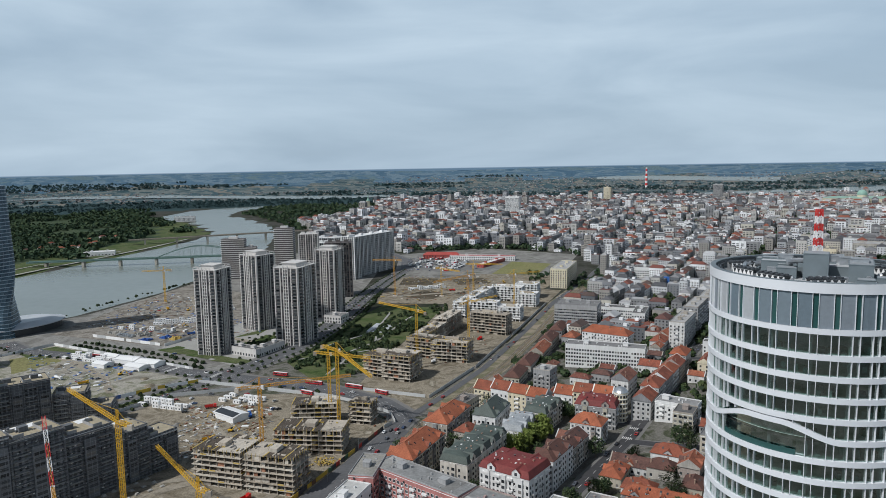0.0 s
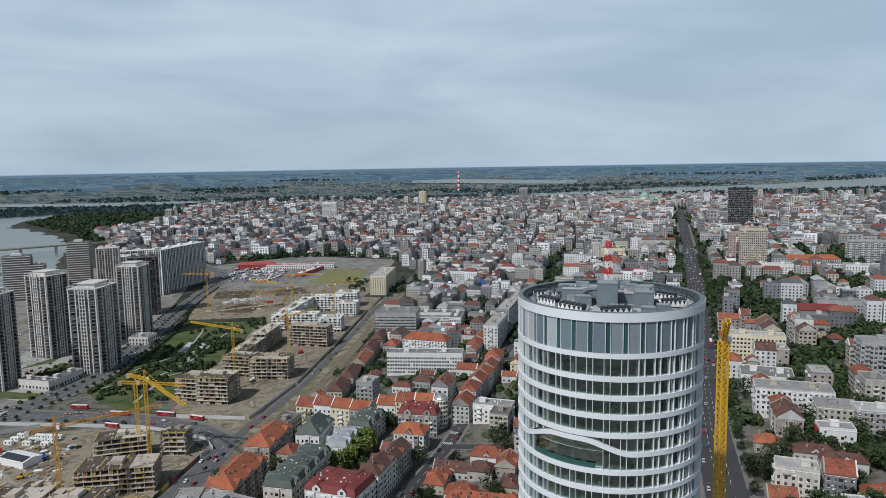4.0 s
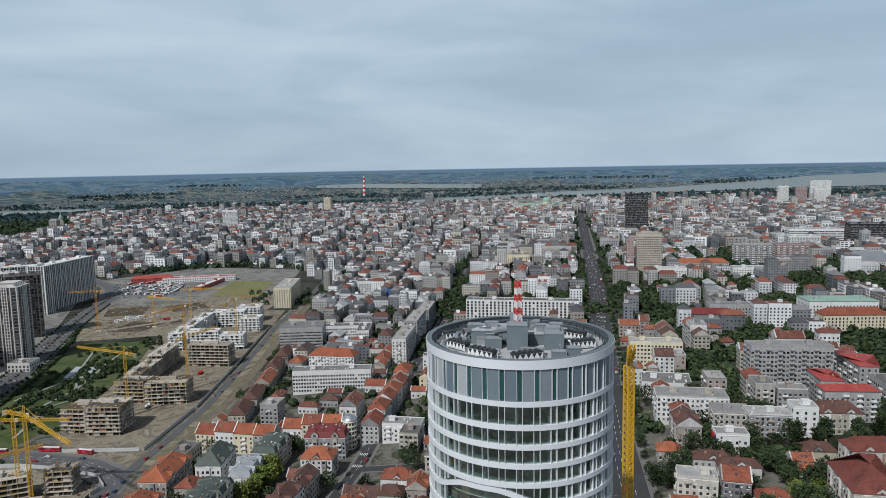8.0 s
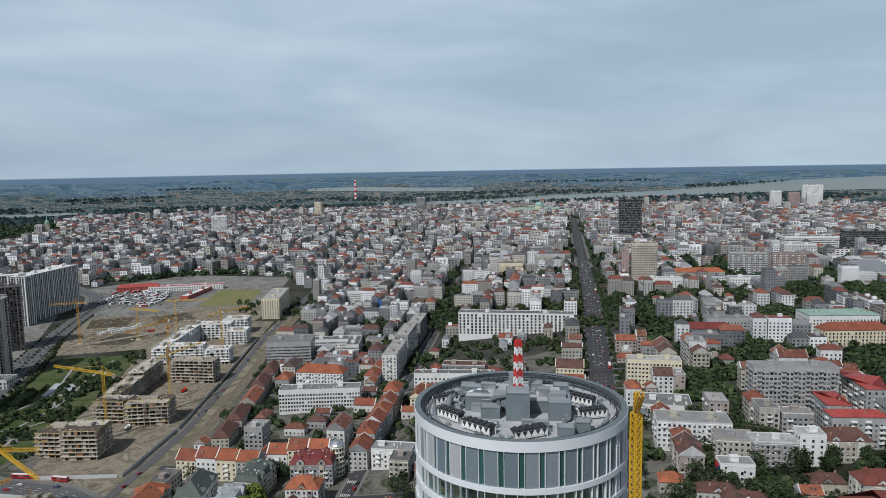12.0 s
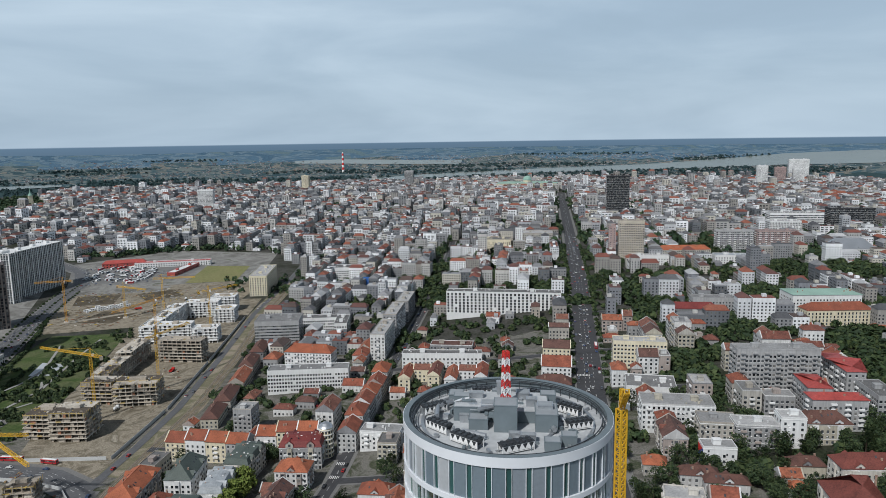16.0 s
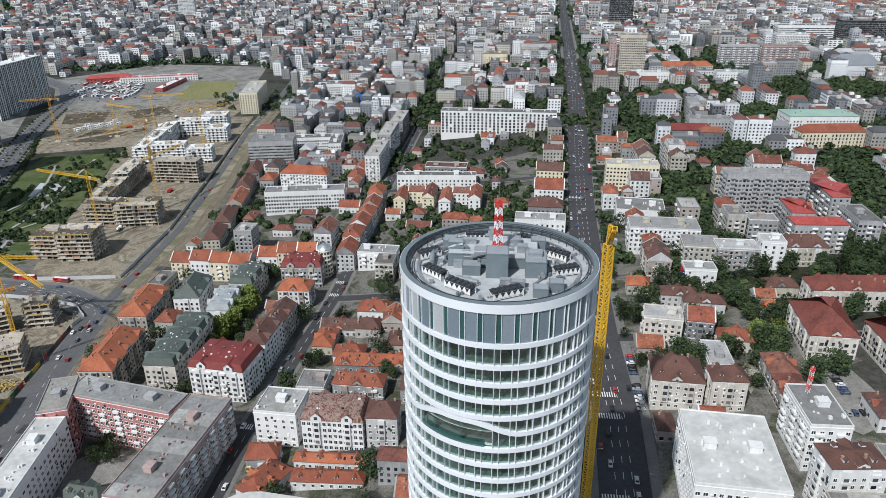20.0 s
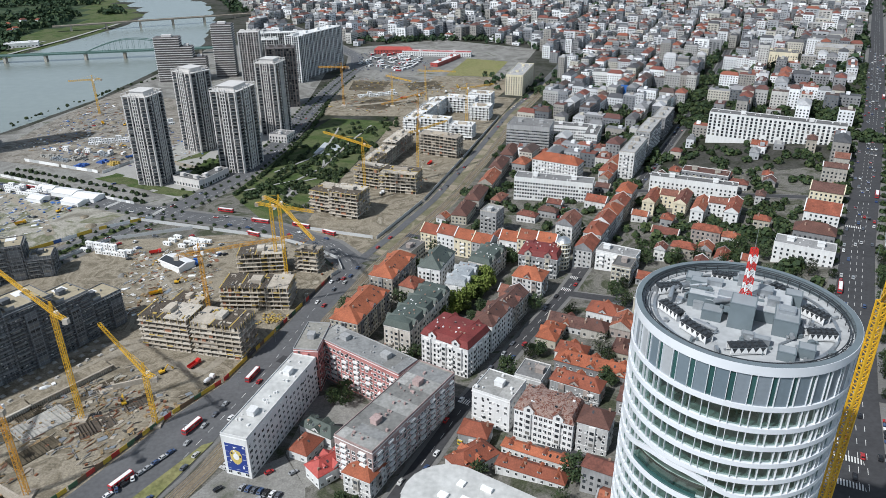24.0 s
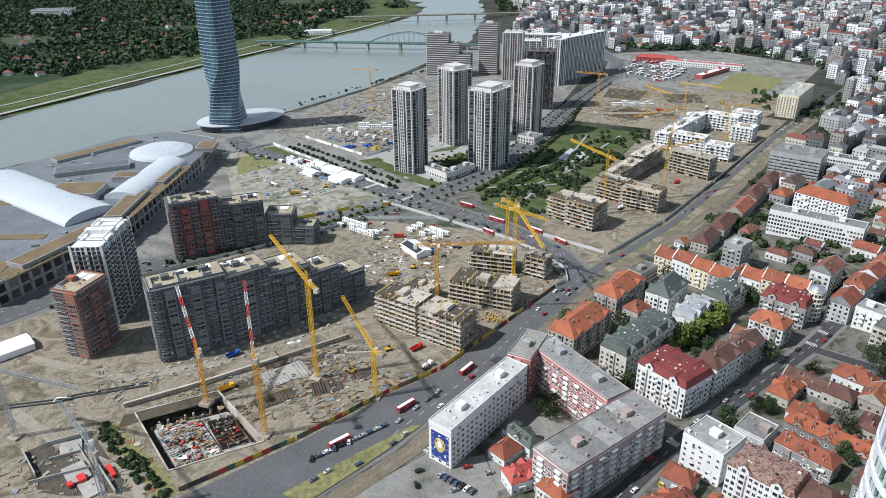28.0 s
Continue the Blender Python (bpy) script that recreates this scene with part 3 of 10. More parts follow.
def cross_gables(root, l, w, h, rise, rng, roof_mat):
    """Small gables that break the eaves on both long sides."""
    for k in range(max(1, int(l / 13))):
        x0 = (-0.5 + (k + 0.5) / max(1, int(l / 13))) * l + rng.uniform(-1, 1)
        for side in (-1, 1):
            c, up = 2.3, 0.9
            apex = min(h + up + 1.9, h + rise * 0.92)
            y0 = side * (w / 2 + 0.15)
            y1 = side * (w / 2 + 0.5) * (1 - (apex - h) / rise)
            s = Shape()
            s.hull([(x0 - c, y0, h - 0.6), (x0 + c, y0, h - 0.6), (x0 + c, y0, h + up), (x0, y0, apex), (x0 - c, y0, h + up), (x0 - c, y0 - side * 2, h + up), (x0 + c, y0 - side * 2, h + up)],
                   [(0, 1, 2, 3, 4) if side < 0 else (4, 3, 2, 1, 0), (0, 4, 5), (1, 6, 2)], 0)
            e = side * 0.35
            s.hull([(x0 - c - 0.3, y0 + e, h + up - 0.25), (x0, y0 + e, apex + 0.05), (x0 + c + 0.3, y0 + e, h + up - 0.25), (x0 - c - 0.3, y0 - side * 2.4, h + up - 0.25), (x0, y1, apex + 0.05), (x0 + c + 0.3, y0 - side * 2.4, h + up - 0.25)],
                   [(0, 1, 4, 3), (1, 2, 5, 4)], 1)
            s.face([(x0 + t, y0 + side * 0.05, z) for t, z in ((-0.6, h - 0.35), (0.6, h - 0.35), (0.6, h + up), (-0.6, h + up))], 2)
            part("cross_gable", s, [root.data.materials[0], roof_mat, GLASS], root)


def facing(x, y, ang, at=(15, 30)):
    """Which faces of a block look towards the side from which the place is seen."""
    out = []
    for _, _, n, _ in sides(1, 1):
        c, s = math.cos(radians(ang)), math.sin(radians(ang))
        out.append((n[0] * c - n[1] * s) * (at[0] - x) + (n[0] * s + n[1] * c) * (at[1] - y) > 0)
    return tuple(out)


def building(x, y, l, w, ang, h, label, wall=None, roof="flat", roof_mat=None, floor_h=3.2, pitch=2.8, ww=1.35, wh=1.65, single=False, name="apartment_building", category="building", balcony=0.0, rng=RNG, claimed=True, lean=0.35, group="", extra=None, deep=8, frames=True, rise=None, detail=None, bays=True, balcony_mat=None, parapet=None):
    """One house: walls as its base mesh; roof, windows, balconies and chimneys as its parts."""
    if claimed:
        claim(x, y, l, w, ang)
    z = land(x, y)
    s = Shape()
    s.box(-l / 2, -w / 2, -deep, l / 2, w / 2, h)
    if roof != "flat":
        s.box(-l / 2 - 0.25, -w / 2 - 0.25, h - 0.55, l / 2 + 0.25, w / 2 + 0.25, h - 0.25, floor=True)
    root = thing(name, s, wall or WALL, pose(x, y, z, 0, 0, ang), label, category, group)
    seen = facing(x, y, ang)
    s = Shape()
    if single:
        windows_on(s, root, l, w, h, ang, floor_h, pitch, ww, wh, True, seen, rng)
    else:
        windows_on(s, root, l, w, h, ang, floor_h, pitch, ww, wh, False, seen, rng, frames=frames)
    if s.f:
        tagged(part("windows", s, [FRAME, GLASS], root), kind="stuff")
    if balcony:
        s = Shape()
        for k, (p, e, n, run) in enumerate(sides(l, w)):
            if not seen[k] or run < 8:
                continue
            for c in range(int(run / 7.5)):
                d = (c + 0.5) * run / int(run / 7.5)
                for f in range(1, int(h / floor_h)):
                    if rng.random() > balcony:
                        continue
                    x0, y0 = p[0] + e[0] * d, p[1] + e[1] * d
                    a, o = 1.6, 1.15
                    q = [(x0 - e[0] * a, y0 - e[1] * a), (x0 + e[0] * a, y0 + e[1] * a), (x0 + e[0] * a + n[0] * o, y0 + e[1] * a + n[1] * o), (x0 - e[0] * a + n[0] * o, y0 - e[1] * a + n[1] * o)]
                    zz = f * floor_h + 0.55
                    s.prism([q[0], q[3], q[2], q[1]] if n[0] * e[1] - n[1] * e[0] > 0 else q, zz, zz + 1.05)
        if s.f:
            tagged(part("balcony", s, balcony_mat or FRAME if balcony_mat or rng.random() < 0.4 else root.data.materials[0], root), kind="stuff")
    if detail is None:
        detail = math.hypot(x - 15, y - 30) < 450
    if detail and h > 8:
        adorn(root, l, w, h, seen, floor_h, rng, bays and roof != "flat")
    if roof == "flat":
        flat_top(root, l, w, h, rng, roof_mat, parapet, near=single)
    elif roof == "mansard":
        s = Shape()
        mansard(s, l, w, h, 3.4, 0, 0)
        part("roof", s, roof_mat or TILE, root)
        dormers(root, l - 3, w + 1.2, h - 0.1, 3.4, roof_mat or TILE, rng, max(2, int(l / 5)))
        for k in range(max(1, int(l / 11))):
            x0 = (-0.5 + (k + 0.5) / max(1, int(l / 11))) * l
            for side in (-1, 1):
                y0, y1, c = side * (w / 2 + 0.55), side * w * 0.12, 2.4
                s = Shape()
                s.hull([(x0 - c, y0, h - 0.4), (x0 + c, y0, h - 0.4), (x0 + c, y0, h + 2.0), (x0, y0, h + 4.1), (x0 - c, y0, h + 2.0), (x0 - c, y1, h + 2.0), (x0 + c, y1, h + 2.0)],
                       [(0, 1, 2, 3, 4) if side < 0 else (4, 3, 2, 1, 0), (0, 4, 5), (1, 6, 2)], 0)
                e = side * 0.35
                s.hull([(x0 - c - 0.3, y0 + e, h + 1.8), (x0, y0 + e, h + 4.2), (x0 + c + 0.3, y0 + e, h + 1.8), (x0 - c - 0.3, y1, h + 1.8), (x0, y1, h + 4.2), (x0 + c + 0.3, y1, h + 1.8)], [(0, 1, 4, 3), (1, 2, 5, 4)], 1)
                s.face([(x0 + t, y0 + side * 0.05, z0) for t, z0 in ((-0.8, h + 0.3), (0.8, h + 0.3), (0.8, h + 2.0), (-0.8, h + 2.0))], 2)
                part("cross_gable", s, [root.data.materials[0], roof_mat or TILE, GLASS], root)
        s = Shape()
        for k in range(int(l * w / 26)):
            sx, sy, q = rng.uniform(-0.4, 0.4) * l, rng.uniform(-0.33, 0.33) * w, rng.uniform(0.25, 0.6)
            s.turned(sx, sy, h + 3.2, q * 2, q * 1.5, rng.uniform(0.5, 1.4), rng.choice((0, 45, 90)), rng.randrange(3))
        tagged(part("roof_light", s, [FRAME, GLASS, CHIM], root), "roof lights, vents and dishes", kind="stuff")
        chimneys(root, l, w, h, 4.2, rng, 3)
    else:
        rise = rise or w * lean
        s = Shape()
        gable(s, l, w, h, rise, 0.5, w * 0.45 if roof == "hip" else 0.0)
        a = l / 2 + 0.5 - (w * 0.45 if roof == "hip" else 0.0)
        s.bar((-a, 0, h + rise), (a, 0, h + rise), 0.16)
        if detail:
            for k in range(int(l / 4.5)):
                sx, sy = rng.uniform(-0.36, 0.36) * l, rng.choice((-1, 1)) * rng.uniform(0.12, 0.3) * w
                top = [h + rise * (1 - abs(sy + q) / (w / 2 + 0.5)) + 0.12 for q in (-0.55, 0.55)]
                if roof == "gable" or abs(sx) < a:
                    s.hull([(sx - 0.45, sy - 0.55, top[0]), (sx + 0.45, sy - 0.55, top[0]), (sx + 0.45, sy + 0.55, top[1]), (sx - 0.45, sy + 0.55, top[1]),
                            (sx - 0.45, sy - 0.55, top[0] - 0.3), (sx + 0.45, sy - 0.55, top[0] - 0.3), (sx + 0.45, sy + 0.55, top[1] - 0.3), (sx - 0.45, sy + 0.55, top[1] - 0.3)],
                           [(0, 1, 2, 3), (4, 5, 1, 0), (5, 6, 2, 1), (6, 7, 3, 2), (7, 4, 0, 3)], 1)
        part("roof", s, [roof_mat or TILE, GLASS], root)
        if roof == "gable":
            for q in (-1, 1):
                s = Shape()
                x0, x1 = sorted((q * (l / 2 - 0.12), q * (l / 2 + 0.55)))
                p = [(-w / 2 - 0.2, h - 0.4), (w / 2 + 0.2, h - 0.4), (w / 2 + 0.2, h + 0.35), (0, h + rise + 0.42), (-w / 2 - 0.2, h + 0.35)]
                s.hull([(x0, *k) for k in p] + [(x1, *k) for k in p], [(4, 3, 2, 1, 0), (5, 6, 7, 8, 9)] + [(k, (k + 1) % 5, 5 + (k + 1) % 5, 5 + k) for k in range(5)])
                part("gable", s, root.data.materials[0], root)
        if detail and l > 15 and w > 8:
            cross_gables(root, l, w, h, rise, rng, roof_mat or TILE)
        if name != "villa":
            chimneys(root, l, w, h, rise, rng, max(2, int(l / 9)))
        if single and l > 14:
            dormers(root, l, w, h, rise, roof_mat or TILE, rng, max(2, int(l / 7)))
    return root

# ---- the land, the river, the streets ----
def lines(lo, hi, a, b, fine, grow):
    """Grid lines: even from a to b, then ever wider to both ends."""
    out = list(np.arange(a, b + 0.1, fine))
    step, v = fine, out[-1]
    while v < hi:
        step = min(step * grow, 160)
        v += step
        out.append(min(v, hi))
    step, v = fine, out[0]
    while v > lo:
        step = min(step * grow, 160)
        v -= step
        out.insert(0, max(v, lo))
    return out


xs, ys = lines(-4840, 4840, -620, 560, 16, 1.12), lines(-1500, 4840, 60, 1250, 16, 1.12)
me_v, me_f = [], []
for yy in ys:
    for xx in xs:
        d = math.hypot(xx - 20, yy - 60)
        k = min(1.0, 4840 / d) if d else 1
        px, py = 20 + (xx - 20) * k, 60 + (yy - 60) * k
        me_v.append((px, py, ground_z(px, py)))
for j in range(len(ys) - 1):
    for i in range(len(xs) - 1):
        a = j * len(xs) + i
        me_f.append((a, a + 1, a + 1 + len(xs), a + len(xs)))
ground_me = bpy.data.meshes.new("ground")
ground_me.from_pydata(me_v, [], me_f)
for m in (TOWNGROUND, HAZED_PLAIN, GRASS, WOODFLOOR, HAZED_BELT, HAZED_FIELDS, YARDS_GROUND):
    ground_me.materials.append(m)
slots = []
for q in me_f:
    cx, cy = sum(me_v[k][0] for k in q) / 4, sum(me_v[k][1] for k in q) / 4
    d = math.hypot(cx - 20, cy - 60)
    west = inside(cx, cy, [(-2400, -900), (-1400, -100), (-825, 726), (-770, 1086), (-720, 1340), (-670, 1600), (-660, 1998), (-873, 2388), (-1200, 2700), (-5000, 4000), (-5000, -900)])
    # zones by distance, each with its own haze tint in the colour
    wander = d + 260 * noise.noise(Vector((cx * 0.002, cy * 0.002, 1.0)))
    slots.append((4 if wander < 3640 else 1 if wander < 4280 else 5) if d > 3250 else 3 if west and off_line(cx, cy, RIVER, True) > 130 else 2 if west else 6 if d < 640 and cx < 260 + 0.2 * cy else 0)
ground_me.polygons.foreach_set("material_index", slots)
ground_me.polygons.foreach_set("use_smooth", [True] * len(me_f))
tagged(new("ground", ground_me), "broad river plain with town, meadows and fields up to the skyline", "ground", kind="structure")


def sheet(name, poly, mats, lift, label, category, step=30.0, follow=True, fixed=0.0):
    """A thin cover on the land, cut to a polygon on a grid and lifted a little."""
    bm = bmesh.new()
    bm.faces.new([bm.verts.new((x, y, 0)) for x, y in poly])
    x0, x1, y0, y1 = min(p[0] for p in poly), max(p[0] for p in poly), min(p[1] for p in poly), max(p[1] for p in poly)
    if follow:
        for axis, lo, hi in ((0, x0, x1), (1, y0, y1)):
            v = lo + step
            while v < hi:
                co, no = ((v, 0, 0), (1, 0, 0)) if axis == 0 else ((0, v, 0), (0, 1, 0))
                bmesh.ops.bisect_plane(bm, geom=bm.verts[:] + bm.edges[:] + bm.faces[:], plane_co=co, plane_no=no)
                v += step
    for v in bm.verts:
        v.co.z = (land(v.co.x, v.co.y) if follow else fixed) + lift
    bmesh.ops.recalc_face_normals(bm, faces=bm.faces)
    if sum(f.normal.z for f in bm.faces) < 0:
        bmesh.ops.reverse_faces(bm, faces=bm.faces)
    me = bpy.data.meshes.new(name)
    bm.to_mesh(me)
    bm.free()
    me.materials.append(mats)
    return tagged(new(name, me), label, category, kind="structure")


sheet("river", RIVER, WATER, 0, "wide grey-green river with a smooth slow surface", "water", follow=False, fixed=-2.6)
DANUBE = [(640, 2980), (1000, 3200), (1381, 3330), (2006, 3210), (2630, 2900), (3070, 2660), (3350, 2415), (3800, 2050), (4050, 2350), (3745, 2698), (3424, 2925), (2617, 3141), (2100, 3352), (1443, 3472), (900, 3440)]
sheet("far_river", DANUBE, WATER, 2.5, "pale distant river beyond the town", "water", 60)
sheet("far_channel", [(908, 4190), (1157, 4090), (1780, 3760), (1858, 3900), (1214, 4270), (933, 4300)], WATER, 3, "narrow pale channel in the plain", "water", 60)
sheet("far_backwater", [(-2102, 3350), (-1870, 3468), (-1393, 3595), (-989, 3587), (-612, 3560), (-268, 3650), (-272, 3718), (-637, 3700), (-1018, 3690), (-1431, 3690), (-1917, 3550)], WATER, 3, "narrow pale backwater between dark woods", "water", 60)

AVENUE = [(60, 20), (161, 190), (187, 230), (219, 288), (260, 357), (310, 437), (386, 552), (526, 766), (834, 1252), (1112, 1690), (1240, 1890)]
STREET = [(-60, 150), (-10, 234), (19, 285), (38, 319), (71, 367), (112, 426), (157, 503), (211, 601), (318, 780), (441, 999), (560, 1220)]
QUAYROAD = [(-162, 170), (-127, 238), (-101, 283), (-72, 355), (-52, 425), (-28, 492)]
SITEROAD = [(-28, 492), (2, 548), (34, 614), (79, 732), (142, 908), (218, 1080), (262, 1190), (300, 1290)]
RAILWAY = [(-135, 195), (-108, 240), (-85, 283), (-60, 350), (-40, 415), (-14, 485), (16, 545), (50, 614), (96, 733), (157, 909), (231, 1082)]
CORRIDOR = [(-12, 505), (10, 545), (43, 614), (88, 733), (150, 909), (224, 1081)]
BOULEVARD = [(-420, 250), (-352, 410), (-262, 505), (-212, 582), (-178, 632), (-152, 690), (-130, 790), (-112, 955), (-92, 1090), (-66, 1225), (-72, 1330), (-130, 1480), (-260, 1700)]
CROSSROAD = [(-470, 735), (-431, 700), (-331, 665), (-225, 612), (-156, 585), (-99, 562), (-50, 525), (-28, 490)]
SIDE_STREETS = [[(38, 319), (-20, 345), (-65, 372)], [(130, 452), (75, 500), (10, 540)], [(112, 426), (180, 385), (225, 355)], [(219, 288), (300, 235), (420, 160)], [(38, 319), (90, 262), (150, 215)], [(310, 437), (420, 370), (560, 285)],
                [(526, 766), (660, 680), (900, 530)], [(211, 601), (300, 550), (386, 500)], [(430, 620), (560, 540), (760, 410)], [(318, 780), (420, 730), (500, 690)]]
LANES = []         # all roads with their half widths, to keep houses off


def ribbon(name, line, width, mats, lift, label, category, wob=0.0, z=None):
    """A strip of the given width along a line, draped on the land."""
    pts = []
    for (x0, y0), (x1, y1) in zip(line, line[1:]):
        n = max(1, int(math.hypot(x1 - x0, y1 - y0) / 9))
        pts += [(x0 + (x1 - x0) * k / n, y0 + (y1 - y0) * k / n) for k in range(n)]
    pts.append(line[-1])
    s = Shape()
    side = []
    for i, (x, y) in enumerate(pts):
        a, b = pts[max(0, i - 2)], pts[min(len(pts) - 1, i + 2)]
        d = math.hypot(b[0] - a[0], b[1] - a[1])
        nx, ny = (b[1] - a[1]) / d, -(b[0] - a[0]) / d
        side.append([(x + nx * q * width / 2, y + ny * q * width / 2) for q in (-1, 0, 1)])
    for a, b in zip(side, side[1:]):
        for k in (0, 1):
            q = [a[k], a[k + 1], b[k + 1], b[k]]
            s.face([(px, py, land(px, py) + lift) for px, py in q])
    ob = thing(name, s, mats, None, label, category, kind="structure")
    return ob, pts, side


def street(name, line, width, label, dashes=(), pavement=3.0, group="", surface=None):
    LANES.append((line, width / 2 + pavement))
    up = 0.012 * len(LANES)
    ribbon("pavement", line, width + 2 * pavement, PAVE, 0.18 + up / 2, "grey paved footway along the street", "pavement")
    ob, pts, side = ribbon(name, line, width, surface or ASPHALT, 0.34 + up, label, "road")
    s = Shape()
    for off in dashes:
        run = 0.0
        for i in range(len(pts) - 1):
            (x0, y0), (x1, y1) = pts[i], pts[i + 1]
            d = math.hypot(x1 - x0, y1 - y0)
            ux, uy = (x1 - x0) / d, (y1 - y0) / d
            q = run % 9
            at = 0.0
            while at < d:
                ax, ay = x0 + ux * at + uy * off, y0 + uy * at - ux * off
                e = min(3.6, d - at)
                p = [(ax + uy * 0.09, ay - ux * 0.09), (ax - uy * 0.09, ay + ux * 0.09), (ax + ux * e - uy * 0.09, ay + uy * e + ux * 0.09), (ax + ux * e + uy * 0.09, ay + uy * e - ux * 0.09)]
                s.face([(px, py, land(px, py) + 0.40 + up) for px, py in p][::-1])
                at += 9.0
    if s.f:
        tagged(part("lane_marking", s, PAINT, ob), "white painted lane dashes", kind="stuff")
    return ob, pts


sheet("riverside_ground", [(-450, 240), (-352, 420), (-262, 520), (-180, 640), (-150, 700), (-125, 900), (-112, 1240), (-150, 1440), (-360, 1480), (-380, 1256), (-405, 1045), (-452, 880), (-522, 765), (-580, 690), (-640, 560), (-560, 300)], GRAVEL, 0.06, "pale gravel and paving along the river", "ground", 30)
sheet("site_ground", [(-390, 300), PIT[0], PIT[1], PIT[2], (-82, 345), (-62, 395), (-36, 478), (-100, 552), (-270, 545), (-345, 420)], SOIL, 0.12, "churned pale brown soil of a building site", "ground", 25)
sheet("site_ground", [(-390, 300), (-300, 160), (-165, 160), (-117, 240), (-82, 345), PIT[2], PIT[3], PIT[0]], SOIL, 0.12, "churned soil between hoardings and cranes", "ground", 25)
sheet("yard_ground", [(-445, 672), (-408, 722), (-226, 607), (-268, 540), (-330, 520)], PALESOIL, 0.12, "bare gravel yard of a site depot", "ground", 25)
DEPOT = patches("depot_ground", [(0.095, 0.082, 0.066), (0.16, 0.145, 0.122), (0.27, 0.25, 0.22), (0.12, 0.108, 0.09), (0.32, 0.305, 0.275)], 0.03, seedy=1.6, vary=0.2)
sheet("depot_ground", [(-440, 770), (-240, 690), (-175, 660), (-150, 760), (-140, 900), (-330, 1040), (-400, 1100), (-425, 960)], DEPOT, 0.10, "dusty riverside building ground", "ground", 25)
sheet("plaza", [(-292, 706), (-196, 634), (-150, 664), (-122, 800), (-128, 868), (-165, 880), (-236, 828)], PALEPAVE, 0.17, "pale paved court round the apartment towers", "pavement", 20)
sheet("park_ground", [(-148, 640), (-108, 575), (-62, 640), (-22, 800), (0, 880), (-80, 905), (-118, 800)], GRASS, 0.14, "green lawns of a new park", "lawn", 25)
sheet("frame_ground", [(-75, 560), (-26, 500), (60, 700), (165, 990), (120, 1010), (0, 900), (-20, 800), (-62, 640)], SOIL, 0.18, "bare soil round unfinished concrete blocks", "ground", 25)
sheet("yard_ground", [(-85, 1180), (172, 1125), (215, 1230), (262, 1375), (90, 1500), (-90, 1420)], GRAVEL, 0.17, "worn gravel round the bus yard", "ground", 30)
sheet("bus_park", [(-74, 1240), (-53, 1353), (14, 1366), (130, 1335), (120, 1290), (74, 1190), (35, 1201), (-1, 1172)], PAVE, 0.24, "grey paved bus and coach yard", "ground", 30)
sheet("field", [(77, 1149), (124, 1290), (191, 1255), (149, 1131)], DRYGRASS, 0.45, "dry green field beside the old station", "field", 30)
sheet("lower_ground", [(-96, 920), (10, 905), (140, 1000), (205, 1140), (149, 1131), (77, 1149), (-1, 1170), (-72, 1236)], SOIL, 0.14, "dusty cleared ground with building works", "ground", 25)
for q in ([(-60, 960), (-20, 940), (10, 985), (-30, 1010)], [(20, 1050), (70, 1060), (60, 1110), (10, 1100)], [(-70, 1060), (-20, 1050), (-10, 1110), (-66, 1120)], [(90, 1000), (130, 1020), (110, 1050)]):
    sheet("wet_ground", q, DARKSOIL, 0.24, "dark wet soil on cleared ground", "ground", 15)
for q in ([(-72, 1130), (40, 1105), (60, 1140), (-60, 1190)], [(20, 930), (60, 960), (80, 1010), (40, 990)]):
    sheet("gravel_ground", q, GRAVEL, 0.28, "grey gravel spread on cleared ground", "ground", 15)
YARD = patches("yard_paving", [(0.15, 0.147, 0.138), (0.24, 0.235, 0.22), (0.19, 0.185, 0.17), (0.11, 0.115, 0.09)], 0.05, vary=0.2)
sheet("courtyard", [(-50, 292), (-42, 334), (-30, 338), (4, 310), (-20, 278), (-38, 268)], YARD, 0.16, "worn concrete courtyard between apartment blocks", "yard", 15)
sheet("car_park", [(-104, 243), (-76, 284), (-66, 296), (-60, 284), (-50, 290), (-38, 268), (-34, 236), (-60, 222), (-92, 224)], YARD, 0.12, "worn paved car park beside the tram track", "yard", 15)
sheet("trench_bottom", [(-240, 264), (-209, 296), (-153, 362), (-149, 356), (-204, 287), (-236, 255)], DARKSOIL, 0.16, "dark wet soil along the shoring wall", "ground", 15)
sheet("lawn", [(-425, 669), (-389, 695), (-361, 682), (-373, 650), (-392, 618)], DRYGRASS, 0.2, "rough grass in the corner of a site yard", "lawn", 15)
for q in ([(-284, 694), (-277, 711), (-266, 704), (-271, 689)], [(-276, 685), (-263, 693), (-245, 687), (-251, 674)], [(-236, 667), (-228, 675), (-184, 648), (-188, 639)], [(-230, 740), (-220, 759), (-199, 786), (-204, 758)], [(-218, 713), (-199, 733), (-186, 752), (-176, 716)]):
    sheet("lawn", q, GRASS, 0.22, "mown lawn below the apartment towers", "lawn", 12)
sheet("weeds", [(-250, 256), (-239, 258), (-188, 233), (-177, 225), (-187, 217), (-226, 243)], DRYGRASS, 0.2, "weedy bank between two excavations", "lawn", 12)
sheet("median", [(-262, 517), (-240, 548), (-217, 580), (-213, 577), (-236, 543), (-257, 513)], GRASS, 0.7, "green median strip of the boulevard", "lawn", 12)
sheet("car_park", [(222, 203), (216, 214), (240, 226), (262, 230), (266, 222), (240, 208)], PALESOIL, 0.16, "bare sandy yard with parked cars", "yard", 12)
sheet("car_park", [(262, 168), (258, 186), (280, 208), (298, 204), (290, 180), (278, 168)], YARD, 0.2, "worn asphalt car park below the school", "yard", 12)
